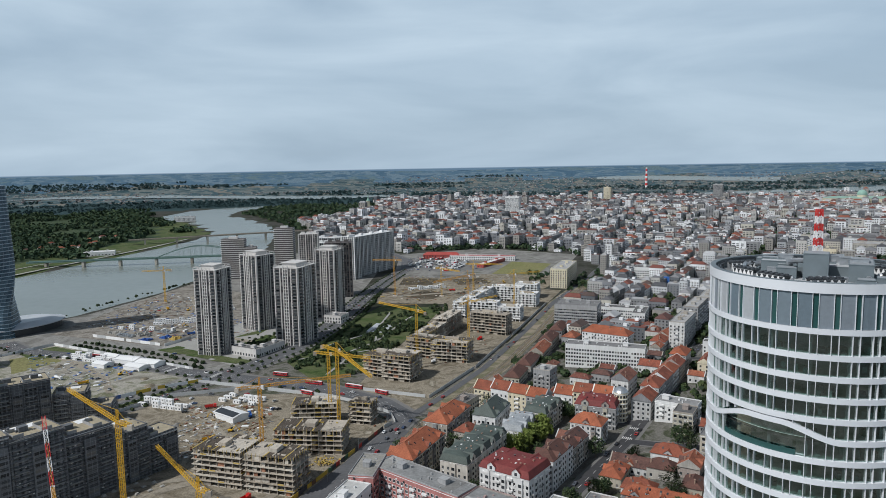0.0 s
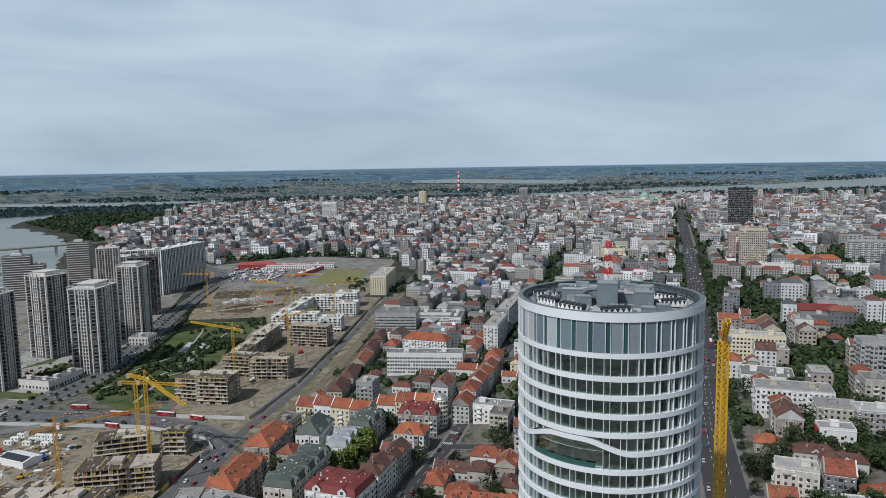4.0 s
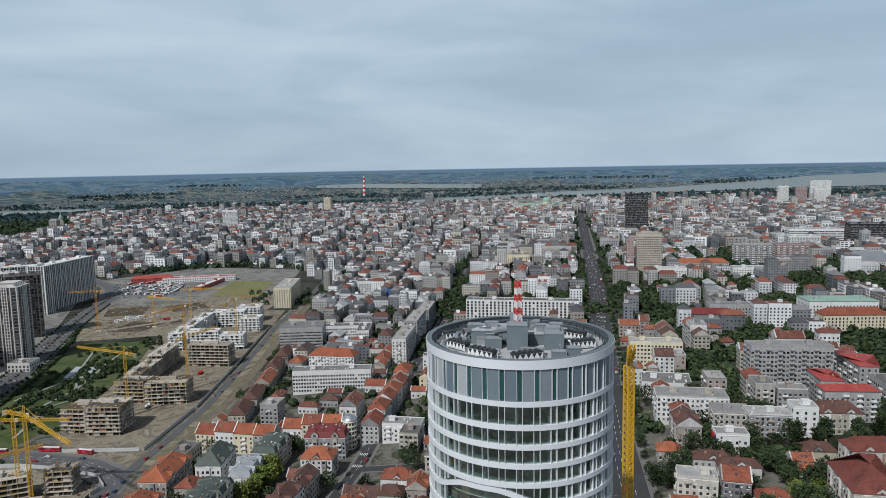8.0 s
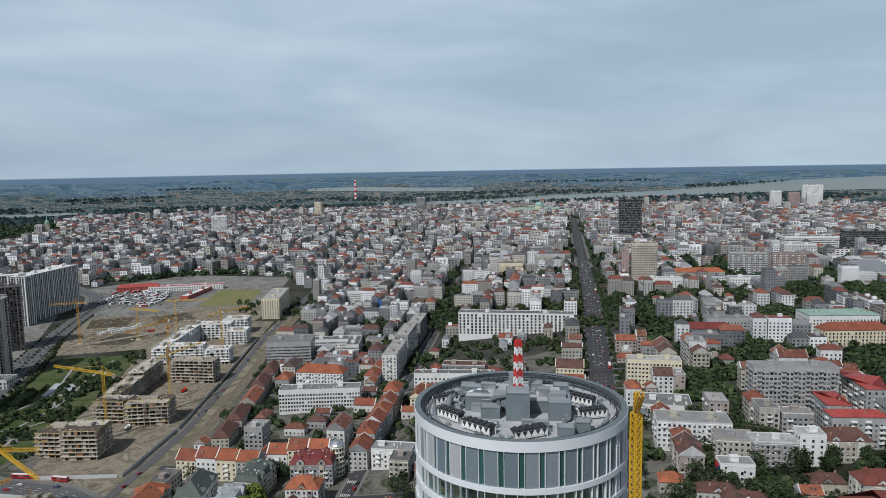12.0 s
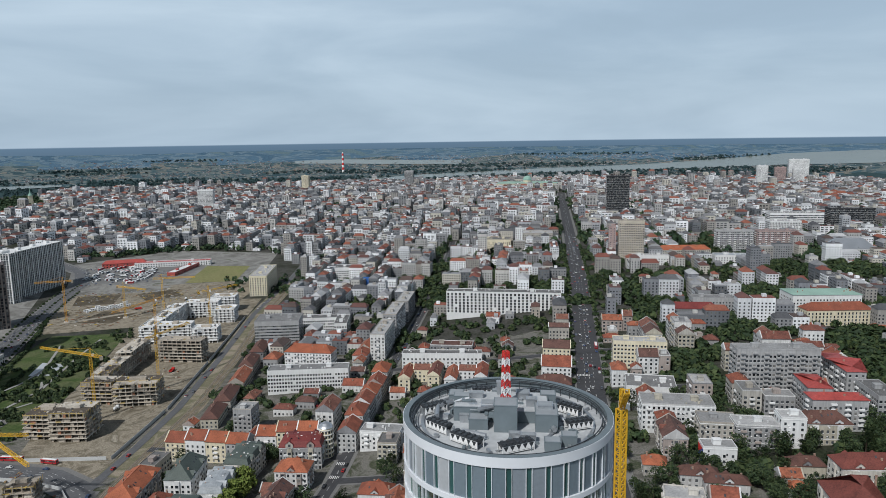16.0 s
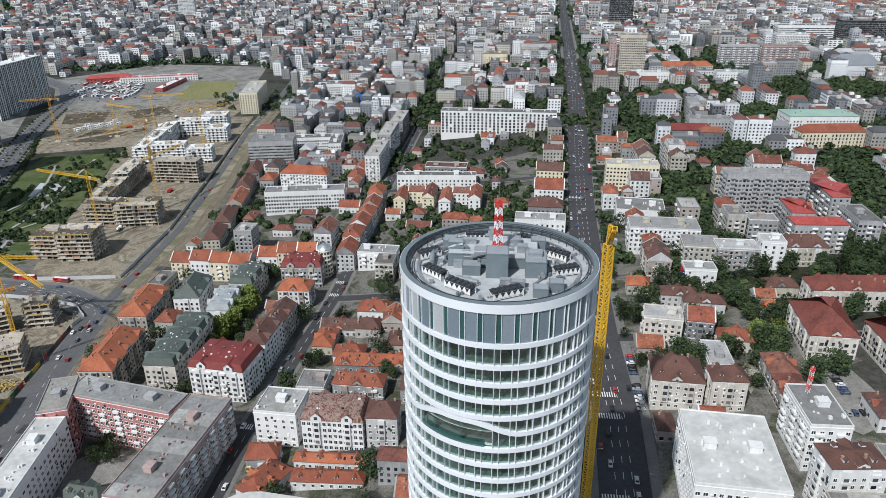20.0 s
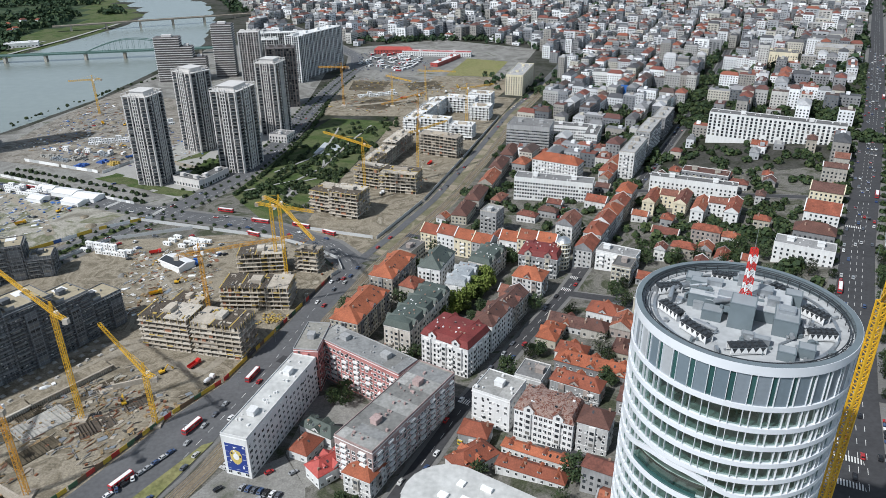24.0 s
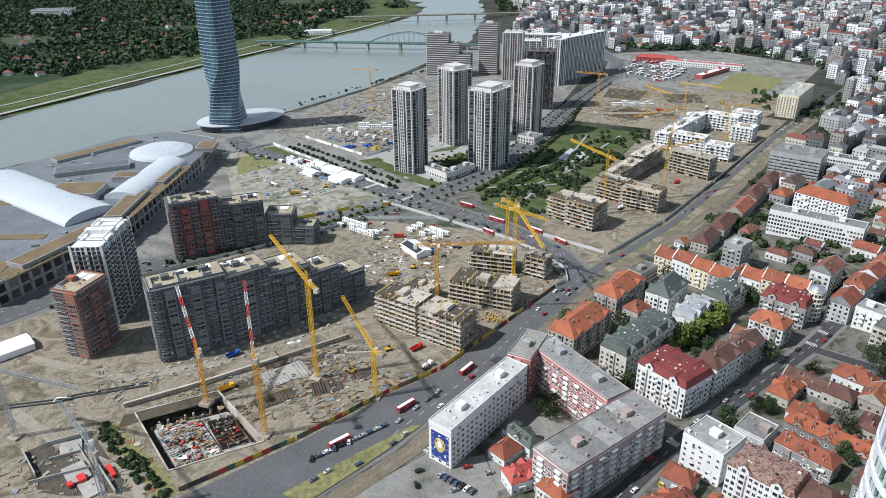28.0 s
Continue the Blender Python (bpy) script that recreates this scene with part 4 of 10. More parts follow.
sheet("verge", [(-132, 238), (-119, 236), (-103, 266), (-86, 302), (-91, 300), (-110, 272)], DRYGRASS, 0.62, "dry grass verge beside the tram track", "lawn", 25)
sheet("site_road", [(-176, 222), (-142, 271), (-110, 325), (-90, 352), (-64, 416), (-40, 474), (-26, 466), (-50, 400), (-74, 340), (-98, 282), (-130, 215), (-150, 180)], ROADGREY, 0.26, "grey asphalt lay-by beside the hoarding", "road", 20)
street("quay_road", QUAYROAD, 13, "grey asphalt road beside building sites", (0,), 2.5, surface=ROADGREY)
LANES.append((CORRIDOR, 13))
ribbon("railway_land", CORRIDOR, 25, EARTHWAY, 0.20, "bare brown railway land with weeds", "ground")
street("site_road", SITEROAD, 6.5, "narrow dusty road along the old railway", (), 0.8, surface=ROADGREY)
ribbon("tram_bed", RAILWAY, 9, RAILBED, 0.30, "gravelled tram track bed with grass", "track")
rails = Shape()
for off in (-3.2, -1.7, 1.7, 3.2):
    for (x0, y0), (x1, y1) in zip(RAILWAY, RAILWAY[1:]):
        d = math.hypot(x1 - x0, y1 - y0)
        nx, ny = (y1 - y0) / d * off, -(x1 - x0) / d * off
        rails.bar((x0 + nx, y0 + ny, land(x0, y0) + 0.4), (x1 + nx, y1 + ny, land(x1, y1) + 0.4), 0.09)
thing("tram_rails", rails, STEEL, None, "worn steel tram rails in the gravel bed", "rail", kind="structure")
street("avenue", AVENUE, 20, "wide grey asphalt avenue", (-3.3, 0, 3.3), 4.5)
street("old_street", STREET, 8.5, "narrow asphalt street between old houses", (0,), 2.4)
street("boulevard", BOULEVARD, 21, "broad new boulevard with lanes", (-7, 7), 5, surface=ROADGREY)
street("cross_road", CROSSROAD, 18, "broad asphalt cross road", (-3, 0, 3), 4, surface=ROADGREY)
for line in SIDE_STREETS:
    street("side_street", line, 7, "narrow asphalt side street", (), 1.8)

# ---- the round office tower ----
TX, TY, TR, TTOP = 78.3, 146.7, 21.2, 159.0
TBASE = land(TX, TY)
FACE = math.atan2(26 - TY, 11 - TX)     # the side that looks at the camera
CLAD = mat("tower_white_band", (0.66, 0.68, 0.71), 0.35, grain=0.3, broad=0.05, vary=0.05)
PANELGREY = mat("tower_grey_panel", [(0.18, 0.225, 0.26), (0.20, 0.245, 0.28), (0.155, 0.20, 0.235), (0.235, 0.27, 0.305), (0.19, 0.235, 0.27), (0.42, 0.44, 0.46)], 0.3, 0.2, vary=0.1, by="object")
TEAL = mat("tower_teal_glass", [(0.022, 0.070, 0.068), (0.030, 0.085, 0.082)], 0.07, vary=0.1, by="object", spec=0.7)
OFFICEFLOOR = mat("office_floor", (0.32, 0.39, 0.36), 0.8, grain=0.5, broad=0.2, vary=0.3)


def clear_glass(name, tint, gloss):
    """Thin tinted glazing: lets the rooms show and mirrors a part of the sky."""
    m = bpy.data.materials.new(name)
    m.use_nodes = True
    n, l = m.node_tree.nodes, m.node_tree.links
    n.remove(n["Principled BSDF"])
    thin, shine, mix = n.new("ShaderNodeBsdfTransparent"), n.new("ShaderNodeBsdfGlossy"), n.new("ShaderNodeMixShader")
    thin.inputs["Color"].default_value = (*tint, 1)
    shine.inputs["Color"].default_value = (0.80, 0.92, 0.88, 1)
    shine.inputs["Roughness"].default_value = 0.03
    geo, tex, span = n.new("ShaderNodeNewGeometry"), n.new("ShaderNodeTexNoise"), n.new("ShaderNodeMapRange")
    tex.inputs["Scale"].default_value = 0.35
    l.new(geo.outputs["Position"], tex.inputs["Vector"])
    span.inputs["To Min"].default_value, span.inputs["To Max"].default_value = gloss * 0.7, gloss * 1.3
    l.new(tex.outputs["Fac"], span.inputs["Value"])
    l.new(span.outputs["Result"], mix.inputs["Fac"])
    l.new(thin.outputs["BSDF"], mix.inputs[1])
    l.new(shine.outputs["BSDF"], mix.inputs[2])
    l.new(mix.outputs["Shader"], n["Material Output"].inputs["Surface"])
    return m


TGLASS = clear_glass("tower_glass", (0.50, 0.64, 0.62), 0.27)
TERRACEGLASS = clear_glass("terrace_glass", (0.62, 0.76, 0.76), 0.5)
FIN = mat("tower_fin", (0.78, 0.80, 0.83), 0.4, 0.2, vary=0.06)
tower = new("office_tower")
tower.matrix_basis = pose(TX, TY, 0)
tagged(tower, "round glass office tower ringed with white bands", "tower")
claim(TX, TY, 52, 52, 0)


def polar(a, r, z):
    return (r * math.cos(a), r * math.sin(a), z)


def ring(shape, r0, r1, z0, z1, n=96, m=0, lift=None, a0=0.0, a1=6.28318530718):
    """A ring of rectangular section; lift(angle) raises it on the way round."""
    lift = lift or (lambda a: 0.0)
    for k in range(n):
        a, b = a0 + (a1 - a0) * k / n, a0 + (a1 - a0) * (k + 1) / n
        la, lb = lift(a), lift(b)
        shape.face([polar(a, r1, z0 + la), polar(b, r1, z0 + lb), polar(b, r1, z1 + lb), polar(a, r1, z1 + la)], m)
        shape.face([polar(b, r0, z0 + lb), polar(a, r0, z0 + la), polar(a, r0, z1 + la), polar(b, r0, z1 + lb)], m)
        shape.face([polar(a, r0, z1 + la), polar(a, r1, z1 + la), polar(b, r1, z1 + lb), polar(b, r0, z1 + lb)], m)
        shape.face([polar(a, r1, z0 + la), polar(a, r0, z0 + la), polar(b, r0, z0 + lb), polar(b, r1, z0 + lb)], m)


def wave(a):
    """The band that swings up over the open terrace; angles run the other way round than the picture."""
    d = math.degrees((a - FACE + math.pi) % (2 * math.pi) - math.pi)
    return 2.75 * smooth((38 - abs(d + 22)) / 30)


LEVELS = [157.1, 149.4, 144.5] + [140.4 - 4.03 * k for k in range(0, 31)]
LEVELS = [z for z in LEVELS if z > TBASE + 5]
WAVE_AT = 6
for i, z in enumerate(LEVELS):
    s = Shape()
    hgt = 1.9 if i == 0 else 1.05
    ring(s, TR - 0.75, TR, z, z + hgt, 120, 0, wave if i == WAVE_AT else None)
    b = part("facade_band", s, CLAD, tower, "smooth white curved band")
    b.data.polygons.foreach_set("use_smooth", [True] * len(b.data.polygons))
    if b.data:
        b.data.set_sharp_from_angle(angle=radians(40))
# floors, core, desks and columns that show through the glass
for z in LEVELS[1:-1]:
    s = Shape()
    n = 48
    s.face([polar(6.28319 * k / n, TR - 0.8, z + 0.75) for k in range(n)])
    # underside coloured near-black to stand for the shade below each floor
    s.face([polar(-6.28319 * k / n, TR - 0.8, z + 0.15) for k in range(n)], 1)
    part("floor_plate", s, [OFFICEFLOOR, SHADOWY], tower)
s = Shape()
s.cyl(0, 0, TBASE - 5, 156.0, 12.5, 12.5, 0, 32)
part("core", s, GREYWALL, tower)
DESKS = random.Random(3)
s, c = Shape(), Shape()
for z in LEVELS[2:14]:
    for k in range(46):
        a, r = DESKS.uniform(0, 6.283), DESKS.uniform(TR - 6.5, TR - 2.2)
        s.turned(r * math.cos(a), r * math.sin(a), z + 0.75, DESKS.uniform(0.8, 2.4), DESKS.uniform(0.6, 1.2), DESKS.uniform(0.5, 1.5), math.degrees(a), DESKS.randrange(3))
    for k in range(18):
        a = 6.28319 * k / 18
        c.cyl((TR - 2.0) * math.cos(a), (TR - 2.0) * math.sin(a), z + 0.75, z + 4.1, 0.35, 0.35, 0, 8)
tagged(part("office_furniture", s, [DARKMETAL, OFFICEFLOOR, TEAL], tower), kind="stuff")
tagged(part("column", c, GREYWALL, tower), kind="stuff")
# tall panels of the plant floor: wide grey, narrow teal, white fins between
PERIODS = 37
STEP = 6.28319 / PERIODS
for k in range(PERIODS):
    for a, b, teal in ((k * STEP, (k + 0.70) * STEP, False), ((k + 0.70) * STEP, (k + 1) * STEP, True)):
        s = Shape()
        r = TR - (0.46 if teal else 0.34)
        q = [a + (b - a) * t / 2 for t in range(3)]
        for u, v in zip(q, q[1:]):
            s.face([polar(u, r, 150.5), polar(v, r, 150.5), polar(v, r, 157.15), polar(u, r, 157.15)])
            s.face([polar(v, r - 0.12, 150.5), polar(u, r - 0.12, 150.5), polar(u, r - 0.12, 157.15), polar(v, r - 0.12, 157.15)])
        part("panel", s, TEAL if teal else PANELGREY, tower)
        s = Shape()
        p = polar(a, TR - 0.27, 150.5)
        s.turned(p[0], p[1], 150.5, 0.34, 0.10, 6.65, math.degrees(a))
        part("fin", s, FIN, tower)
# panes and fins of the office floors
pane_s, fin_s = Shape(), Shape()
singles = 0
for i in range(1, len(LEVELS) - 1):
    top, low = LEVELS[i] + 0.02, LEVELS[i + 1] + 1.05
    for k in range(2 * PERIODS):
        u = STEP * (k // 2 + (0.64 if k % 2 else 0.0))
        v = STEP * (k // 2 + (1.0 if k % 2 else 0.64))
        la = wave((u + v) / 2)
        t1 = top + (la if i == WAVE_AT else 0)
        l1 = low + (la if i + 1 == WAVE_AT else 0)
        if t1 - l1 < 0.5:
            continue
        open_terrace = i == WAVE_AT and la > 1.6
        r = TR - (0.95 if open_terrace else 0.55)
        d = math.degrees(((u + v) / 2 - FACE + math.pi) % (2 * math.pi) - math.pi)
        q = [polar(u, r, l1), polar(v, r, l1), polar(v, r, t1), polar(u, r, t1)]
        if abs(d) < 78 and i <= 8 and singles < 300:
            s = Shape()
            s.face(q)
            part("pane", s, TERRACEGLASS if open_terrace else TGLASS, tower)
            singles += 1
        else:
            pane_s.face(q)
        if not open_terrace:
            c = polar(u, TR - 0.31, 0)
            fin_s.turned(c[0], c[1], l1, 0.44, 0.095, t1 - l1, math.degrees(u))
tagged(part("panes", pane_s, TGLASS, tower), kind="stuff")
tagged(part("fins", fin_s, FIN, tower), kind="stuff")
s = Shape()
ring(s, TR - 0.5, TR - 0.44, LEVELS[WAVE_AT + 1] + 1.05, LEVELS[WAVE_AT + 1] + 2.2, 24, 0, None, FACE - 0.85, FACE - 0.1)
part("terrace_balustrade", s, TEAL, tower)

# roof: deck, sunken edge with rails, plant
DECK = mat("roof_deck", (0.40, 0.415, 0.425), 0.85, grain=0.6, broad=0.15, vary=0.18)
PLANTTOP = mat("plant_roof_grey", (0.25, 0.27, 0.285), 0.7, grain=0.5, broad=0.1, vary=0.14)
PLANT = mat("plant_grey", (0.135, 0.165, 0.18), 0.6, grain=0.5, broad=0.1, vary=0.14)
s = Shape()
s.face([polar(6.28319 * k / 72, TR - 1.0, 157.0) for k in range(72)])
part("roof_deck", s, DECK, tower, "pale grey roof deck")
s = Shape()
ring(s, TR - 1.25, TR - 0.10, 159.01, 159.07, 96)
ring(s, TR - 1.0, TR - 0.78, 157.0, 158.78, 96)
part("roof_gutter", s, PLANT, tower)
for r0, z0 in ((TR - 1.62, 158.62), (TR - 2.15, 158.55)):
    s = Shape()
    ring(s, r0 - 0.13, r0, z0, z0 + 0.16, 96)
    part("track_rail", s, DARKMETAL, tower, "dark rail of the facade lift")
s = Shape()
ring(s, TR - 2.15, TR - 2.07, 158.6, 158.68, 72)
ring(s, TR - 2.15, TR - 2.07, 158.1, 158.16, 72)
for k in range(48):
    p = polar(6.28319 * k / 48, TR - 2.1, 157.0)
    s.box(p[0] - 0.05, p[1] - 0.05, 157.0, p[0] + 0.05, p[1] + 0.05, 158.65)
    q = polar(6.28319 * k / 48, TR - 1.2, 158.7)
    s.bar((p[0], p[1], 157.9), q, 0.05)
part("roof_rail", s, DARKMETAL, tower)


def plant_box(name, x, y, l, w, h, z=157.02, m=None, ang=-30):
    """Plant room with a coping; x to the right, y away, seen from the camera's side."""
    c, sn = math.cos(radians(ang)), math.sin(radians(ang))
    s = Shape()
    s.turned(0, 0, 0, l, w, h, 0)
    s.turned(0, 0, h, l + 0.16, w + 0.16, 0.14, 0)
    s.turned(0, 0, h + 0.14, l - 0.3, w - 0.3, 0.05, 0, 1)
    o = part(name, s, [m or PLANT, DECK if l > 8 else PLANTTOP], tower)
    o.matrix_basis = pose(c * x - sn * y, sn * x + c * y, z, 0, 0, ang)
    return o


for q in ((-0.2, -3.6, 4.6, 4.4, 5.4), (-6.4, 0.6, 9.0, 2.4, 2.9), (-5.6, -3.4, 3.8, 3.0, 2.1), (0.4, 4.6, 16.0, 11.0, 2.3), (7.8, -2.0, 4.4, 6.4, 3.5), (-9.6, 6.8, 3.6, 2.4, 2.8), (8.6, -12.6, 3.0, 2.4, 1.8), (11.8, -10.2, 2.8, 2.4, 2.0),
          (-11.2, 9.6, 3.0, 3.4, 2.2), (8.6, 9.6, 3.2, 2.8, 2.6), (-2.0, 13.2, 3.0, 2.4, 1.8)):
    plant_box("plant_room", *q)
for q in ((-3.6, 2.4, 3.4, 2.6, 0.6, 159.4), (3.2, 6.6, 2.8, 2.6, 1.5, 159.4), (7.6, -1.4, 3.0, 2.4, 0.8, 160.6), (-1.6, 8.8, 1.5, 1.5, 5.2, 157.0), (5.0, 2.6, 2.2, 1.8, 1.6, 159.4), (-6.6, 6.4, 3.0, 1.4, 1.2, 159.4), (1.6, -8.6, 2.2, 1.2, 1.3, 157.0), (4.2, -9.6, 2.8, 1.5, 1.5, 157.0), (-8.6, -0.8, 2.0, 1.4, 1.6, 157.0)):
    plant_box("roof_unit", *q[:5], z=q[5], m=STEEL)


fan_shape = Shape()
fan_shape.cyl(0, 0, 0, 0.26, 0.46, 0.42, 0, 14)
fan_shape.cyl(0, 0, 0.26, 0.30, 0.13, 0.10, 0, 8)
FAN_ME = fan_shape.data("fan", [DARKMETAL])


def chiller(x, y, ang, l=5.2):
    """Air-cooled chiller: steel legs, coils in a row of Vs, fans on top."""
    o = new("chiller")
    o.parent = tower
    a = radians(-30)
    o.matrix_basis = pose(math.cos(a) * x - math.sin(a) * y, math.sin(a) * x + math.cos(a) * y, 157.05, 0, 0, ang - 30)
    o2 = o
    s = Shape()
    for i in (-1, 1):
        for j in (-1, 1):
            s.box(i * l / 2 - 0.06, j * 0.95 - 0.06, 0, i * l / 2 + 0.06, j * 0.95 + 0.06, 1.7)
        s.box(-l / 2, i * 0.95 - 0.05, 0.25, l / 2, i * 0.95 + 0.05, 0.4, floor=True)
    s2 = Shape()
    for k in range(5):
        x0 = -l / 2 + l * k / 5
        s2.hull([(x0, -1, 1.7), (x0 + l / 5, -1, 1.7), (x0 + l / 10, -0.95, 0.5), (x0, 1, 1.7), (x0 + l / 5, 1, 1.7), (x0 + l / 10, 0.95, 0.5)], [(0, 2, 1), (3, 4, 5), (0, 3, 5, 2), (1, 2, 5, 4)])
    s3 = Shape()
    s3.box(-l / 2 - 0.05, -1.08, 1.7, l / 2 + 0.05, 1.08, 1.86, floor=True)
    for nm, sh, m in (("legs", s, SIGNALWHITE), ("coil", s2, DARKMETAL), ("fan_deck", s3, DARKMETAL)):
        part(nm, sh, m, o2)
    for k in range(5):
        for j in (-0.5, 0.5):
            f = new("fan", FAN_ME)
            f.parent = o2
            f.matrix_basis = pose(-l / 2 + l * (k + 0.5) / 5, j, 1.86)
    for j in (-1, 1):
        s5 = Shape()
        s5.box(-l / 2, min(j * 0.98, j * 1.04), 0.5, l / 2, max(j * 0.98, j * 1.04), 1.7, floor=True)
        part("side_panel", s5, SIGNALWHITE, o2)
        s6 = Shape()
        for k in range(5):
            x0 = -l / 2 + l * k / 5
            p = [(x0 + 0.12, 1.62), (x0 + l / 5 - 0.12, 1.62), (x0 + l / 10, 0.62)]
            s6.face([(a, j * 1.05, b) for a, b in (p if j > 0 else p[::-1])])
        part("side_grille", s6, DARKMETAL, o2)


for q in ((-15.4, 3.6, 35), (-13.2, -5.6, -40, 5.6), (-7.4, -11.6, -36, 6.6), (1.9, -13.8, 29, 6.6), (12.9, 5.0, -36), (14.2, -2.8, 22), (6.8, 12.6, -28, 5.8), (-5.4, 14.0, 8)):
    chiller(*q)
# pipes across the deck
s = Shape()
for a, b in (((-9, -12), (-2, -9)), ((-13, -8), (-8, -6)), ((2, -11), (8, -8)), ((-14, 4), (-9, 7)), ((10, -6), (14, -1)), ((-10, 10), (-2, 13)), ((3, 13), (10, 9))):
    s = Shape()
    s.bar((*a, 157.35), (*b, 157.35), 0.14, 0, 8)
    part("roof_pipe", s, STEEL, tower)
    s = Shape()
    s.bar((a[0] + 0.5, a[1], 157.3), (b[0] + 0.5, b[1], 157.3), 0.10, 0, 8)
    part("roof_pipe", s, STEEL, tower)
# small units, ducts and walkways
GEAR = random.Random(9)
gear = Shape()
placed = 0
while placed < 80:
    a, r = GEAR.uniform(0, 6.283), GEAR.uniform(9.5, 18.0)
    x, y = r * math.cos(a), r * math.sin(a)
    gear.turned(x, y, 157.02, GEAR.uniform(0.4, 1.6), GEAR.uniform(0.3, 1.0), GEAR.uniform(0.3, 1.3), GEAR.uniform(0, 90), GEAR.randrange(2))
    placed += 1
for k in range(20):
    x, y = GEAR.uniform(-6, 8), GEAR.uniform(-2, 9)
    gear.turned(x, y, 159.5, GEAR.uniform(0.5, 2.0), GEAR.uniform(0.4, 1.1), GEAR.uniform(0.3, 1.0), -30, GEAR.randrange(2))
tagged(part("small_units", gear, [STEEL, PLANT], tower), kind="stuff")
for run in ([(-13, 6, 158.2), (-11, 10, 158.6), (-7, 11, 158.6), (-4, 9, 159.6)], [(-12, 9, 158), (-9, 12, 158), (-5, 13.5, 158)], [(9, -6, 158), (11, -8, 158)], [(-11, -2, 157.8), (-8, -6, 157.8)], [(-6, 1, 160.2), (-2, 1, 160.2), (-1, -1, 160.2)], [(4, -5, 158.2), (6, -7, 158.2), (5, -10, 158.0)]):
    duct = Shape()
    for a, b in zip(run, run[1:]):
        duct.bar(a, b, 0.48, 0, 8)
    part("duct", duct, STEEL, tower)
walkway = Shape()
ring(walkway, 16.9, 17.6, 157.3, 157.36, 72)
part("walkway", walkway, STEEL, tower)
# red and white lattice mast
MX, MY = 0.94, 2.18
mast = part("mast", Shape(), SIGNALRED, tower, "red and white lattice radio mast")
RED_S, WHITE_S = Shape(), Shape()
for k in range(7):
    z0, z1 = 160.2 + 1.55 * k, 160.2 + 1.55 * (k + 1)
    w0, w1 = 0.95 - 0.03 * k - (0.25 if k else 0), 0.95 - 0.03 * (k + 1) - 0.25
    s = RED_S if k % 2 == 0 else WHITE_S
    c0 = [(MX + i * w0, MY + j * w0, z0) for i, j in ((-1, -1), (1, -1), (1, 1), (-1, 1))]
    c1 = [(MX + i * w1, MY + j * w1, z1) for i, j in ((-1, -1), (1, -1), (1, 1), (-1, 1))]
    for j in range(4):
        s.bar(c0[j], c1[j], 0.12)
        s.bar(c0[j], c1[(j + 1) % 4], 0.08)
        s.bar(c0[(j + 1) % 4], c1[j], 0.08)
        s.bar(c1[j], c1[(j + 1) % 4], 0.09)
part("mast_section_red", RED_S, SIGNALRED, mast)
part("mast_section_white", WHITE_S, SIGNALWHITE, mast)
s = Shape()
s.cyl(MX, MY, 171.0, 175.5, 0.06, 0.03, 0, 6)
part("antenna", s, STEEL, mast)

# ---- houses and blocks with a place of their own ----
RUSTYSHEET = patches("rusty_sheet", [(0.075, 0.032, 0.026), (0.15, 0.055, 0.038), (0.30, 0.23, 0.20), (0.11, 0.042, 0.032), (0.24, 0.12, 0.09)], 0.35, 0.7, seedy=1.5)
PATCHROOF = mat("worn_felt", (0.25, 0.24, 0.215), 0.92, grain=0.7, broad=0.2, vary=0.3)
PINKGREY = mat("pink_grey_render", (0.34, 0.25, 0.235), 0.85, grain=1.1, broad=0.16, vary=0.35, streak=True)
GREYTILE = mat("roof_grey_sheet", (0.30, 0.32, 0.335), 0.6, grain=1.0, broad=0.2, vary=0.3)
PALEWALL = mat("pale_stone_render", (0.50, 0.47, 0.42), 0.85, grain=1.0, broad=0.15, vary=0.25, streak=True)
TOWERCREAM = mat("tower_cream", (0.47, 0.42, 0.35), 0.85, grain=1.0, broad=0.1, vary=0.2, streak=True)
BLACKCLAD = mat("black_cladding", (0.018, 0.019, 0.022), 0.6, vary=0.2, spec=0.3)
CLUMPS = [(399, 445, 14), (392, 416, 11), (430, 443, 14), (455, 566, 14), (495, 602, 15), (493, 437, 14), (634, 573, 18), (525, 367, 18), (488, 350, 13), (771, 626, 24), (809, 607, 24), (643, 709, 18), (513, 589, 14), (557, 544, 14), (599, 716, 16),
          (342, 785, 20), (362, 847, 22), (78, 619, 10), (246, 755, 12), (466, 746, 16), (720, 480, 20), (680, 400, 18), (850, 520, 22), (940, 700, 24), (560, 420, 14), (804, 860, 26), (866, 885, 24), (890, 830, 22), (803, 690, 18), (850, 655, 18), (500, 597, 13), (525, 536, 12), (618, 690, 16), (619, 598, 14), (920, 735, 22), (439, 525, 12), (485, 1137, 20), (438, 990, 20), (378, 915, 18),
          (790, 826, 22), (770, 845, 20), (815, 845, 20), (616, 688, 14), (532, 669, 13), (562, 668, 12), (648, 584, 16), (773, 663, 16), (797, 650, 18), (822, 626, 18), (846, 612, 18), (879, 629, 18), (1068, 1032, 24), (1112, 1005, 24), (1062, 858, 18),
          (401, 445, 13), (378, 392, 14), (434, 440, 12), (508, 372, 18), (585, 421, 18), (481, 484, 11), (508, 484, 11), (524, 462, 11), (441, 678, 15), (574, 556, 10), (696, 681, 10), (455, 655, 12), (548, 395, 18)]
for cx, cy, r in CLUMPS:
    claim(cx, cy, 1.7 * r, 1.7 * r, 30)
claim(42, 228, 76, 42, -36)
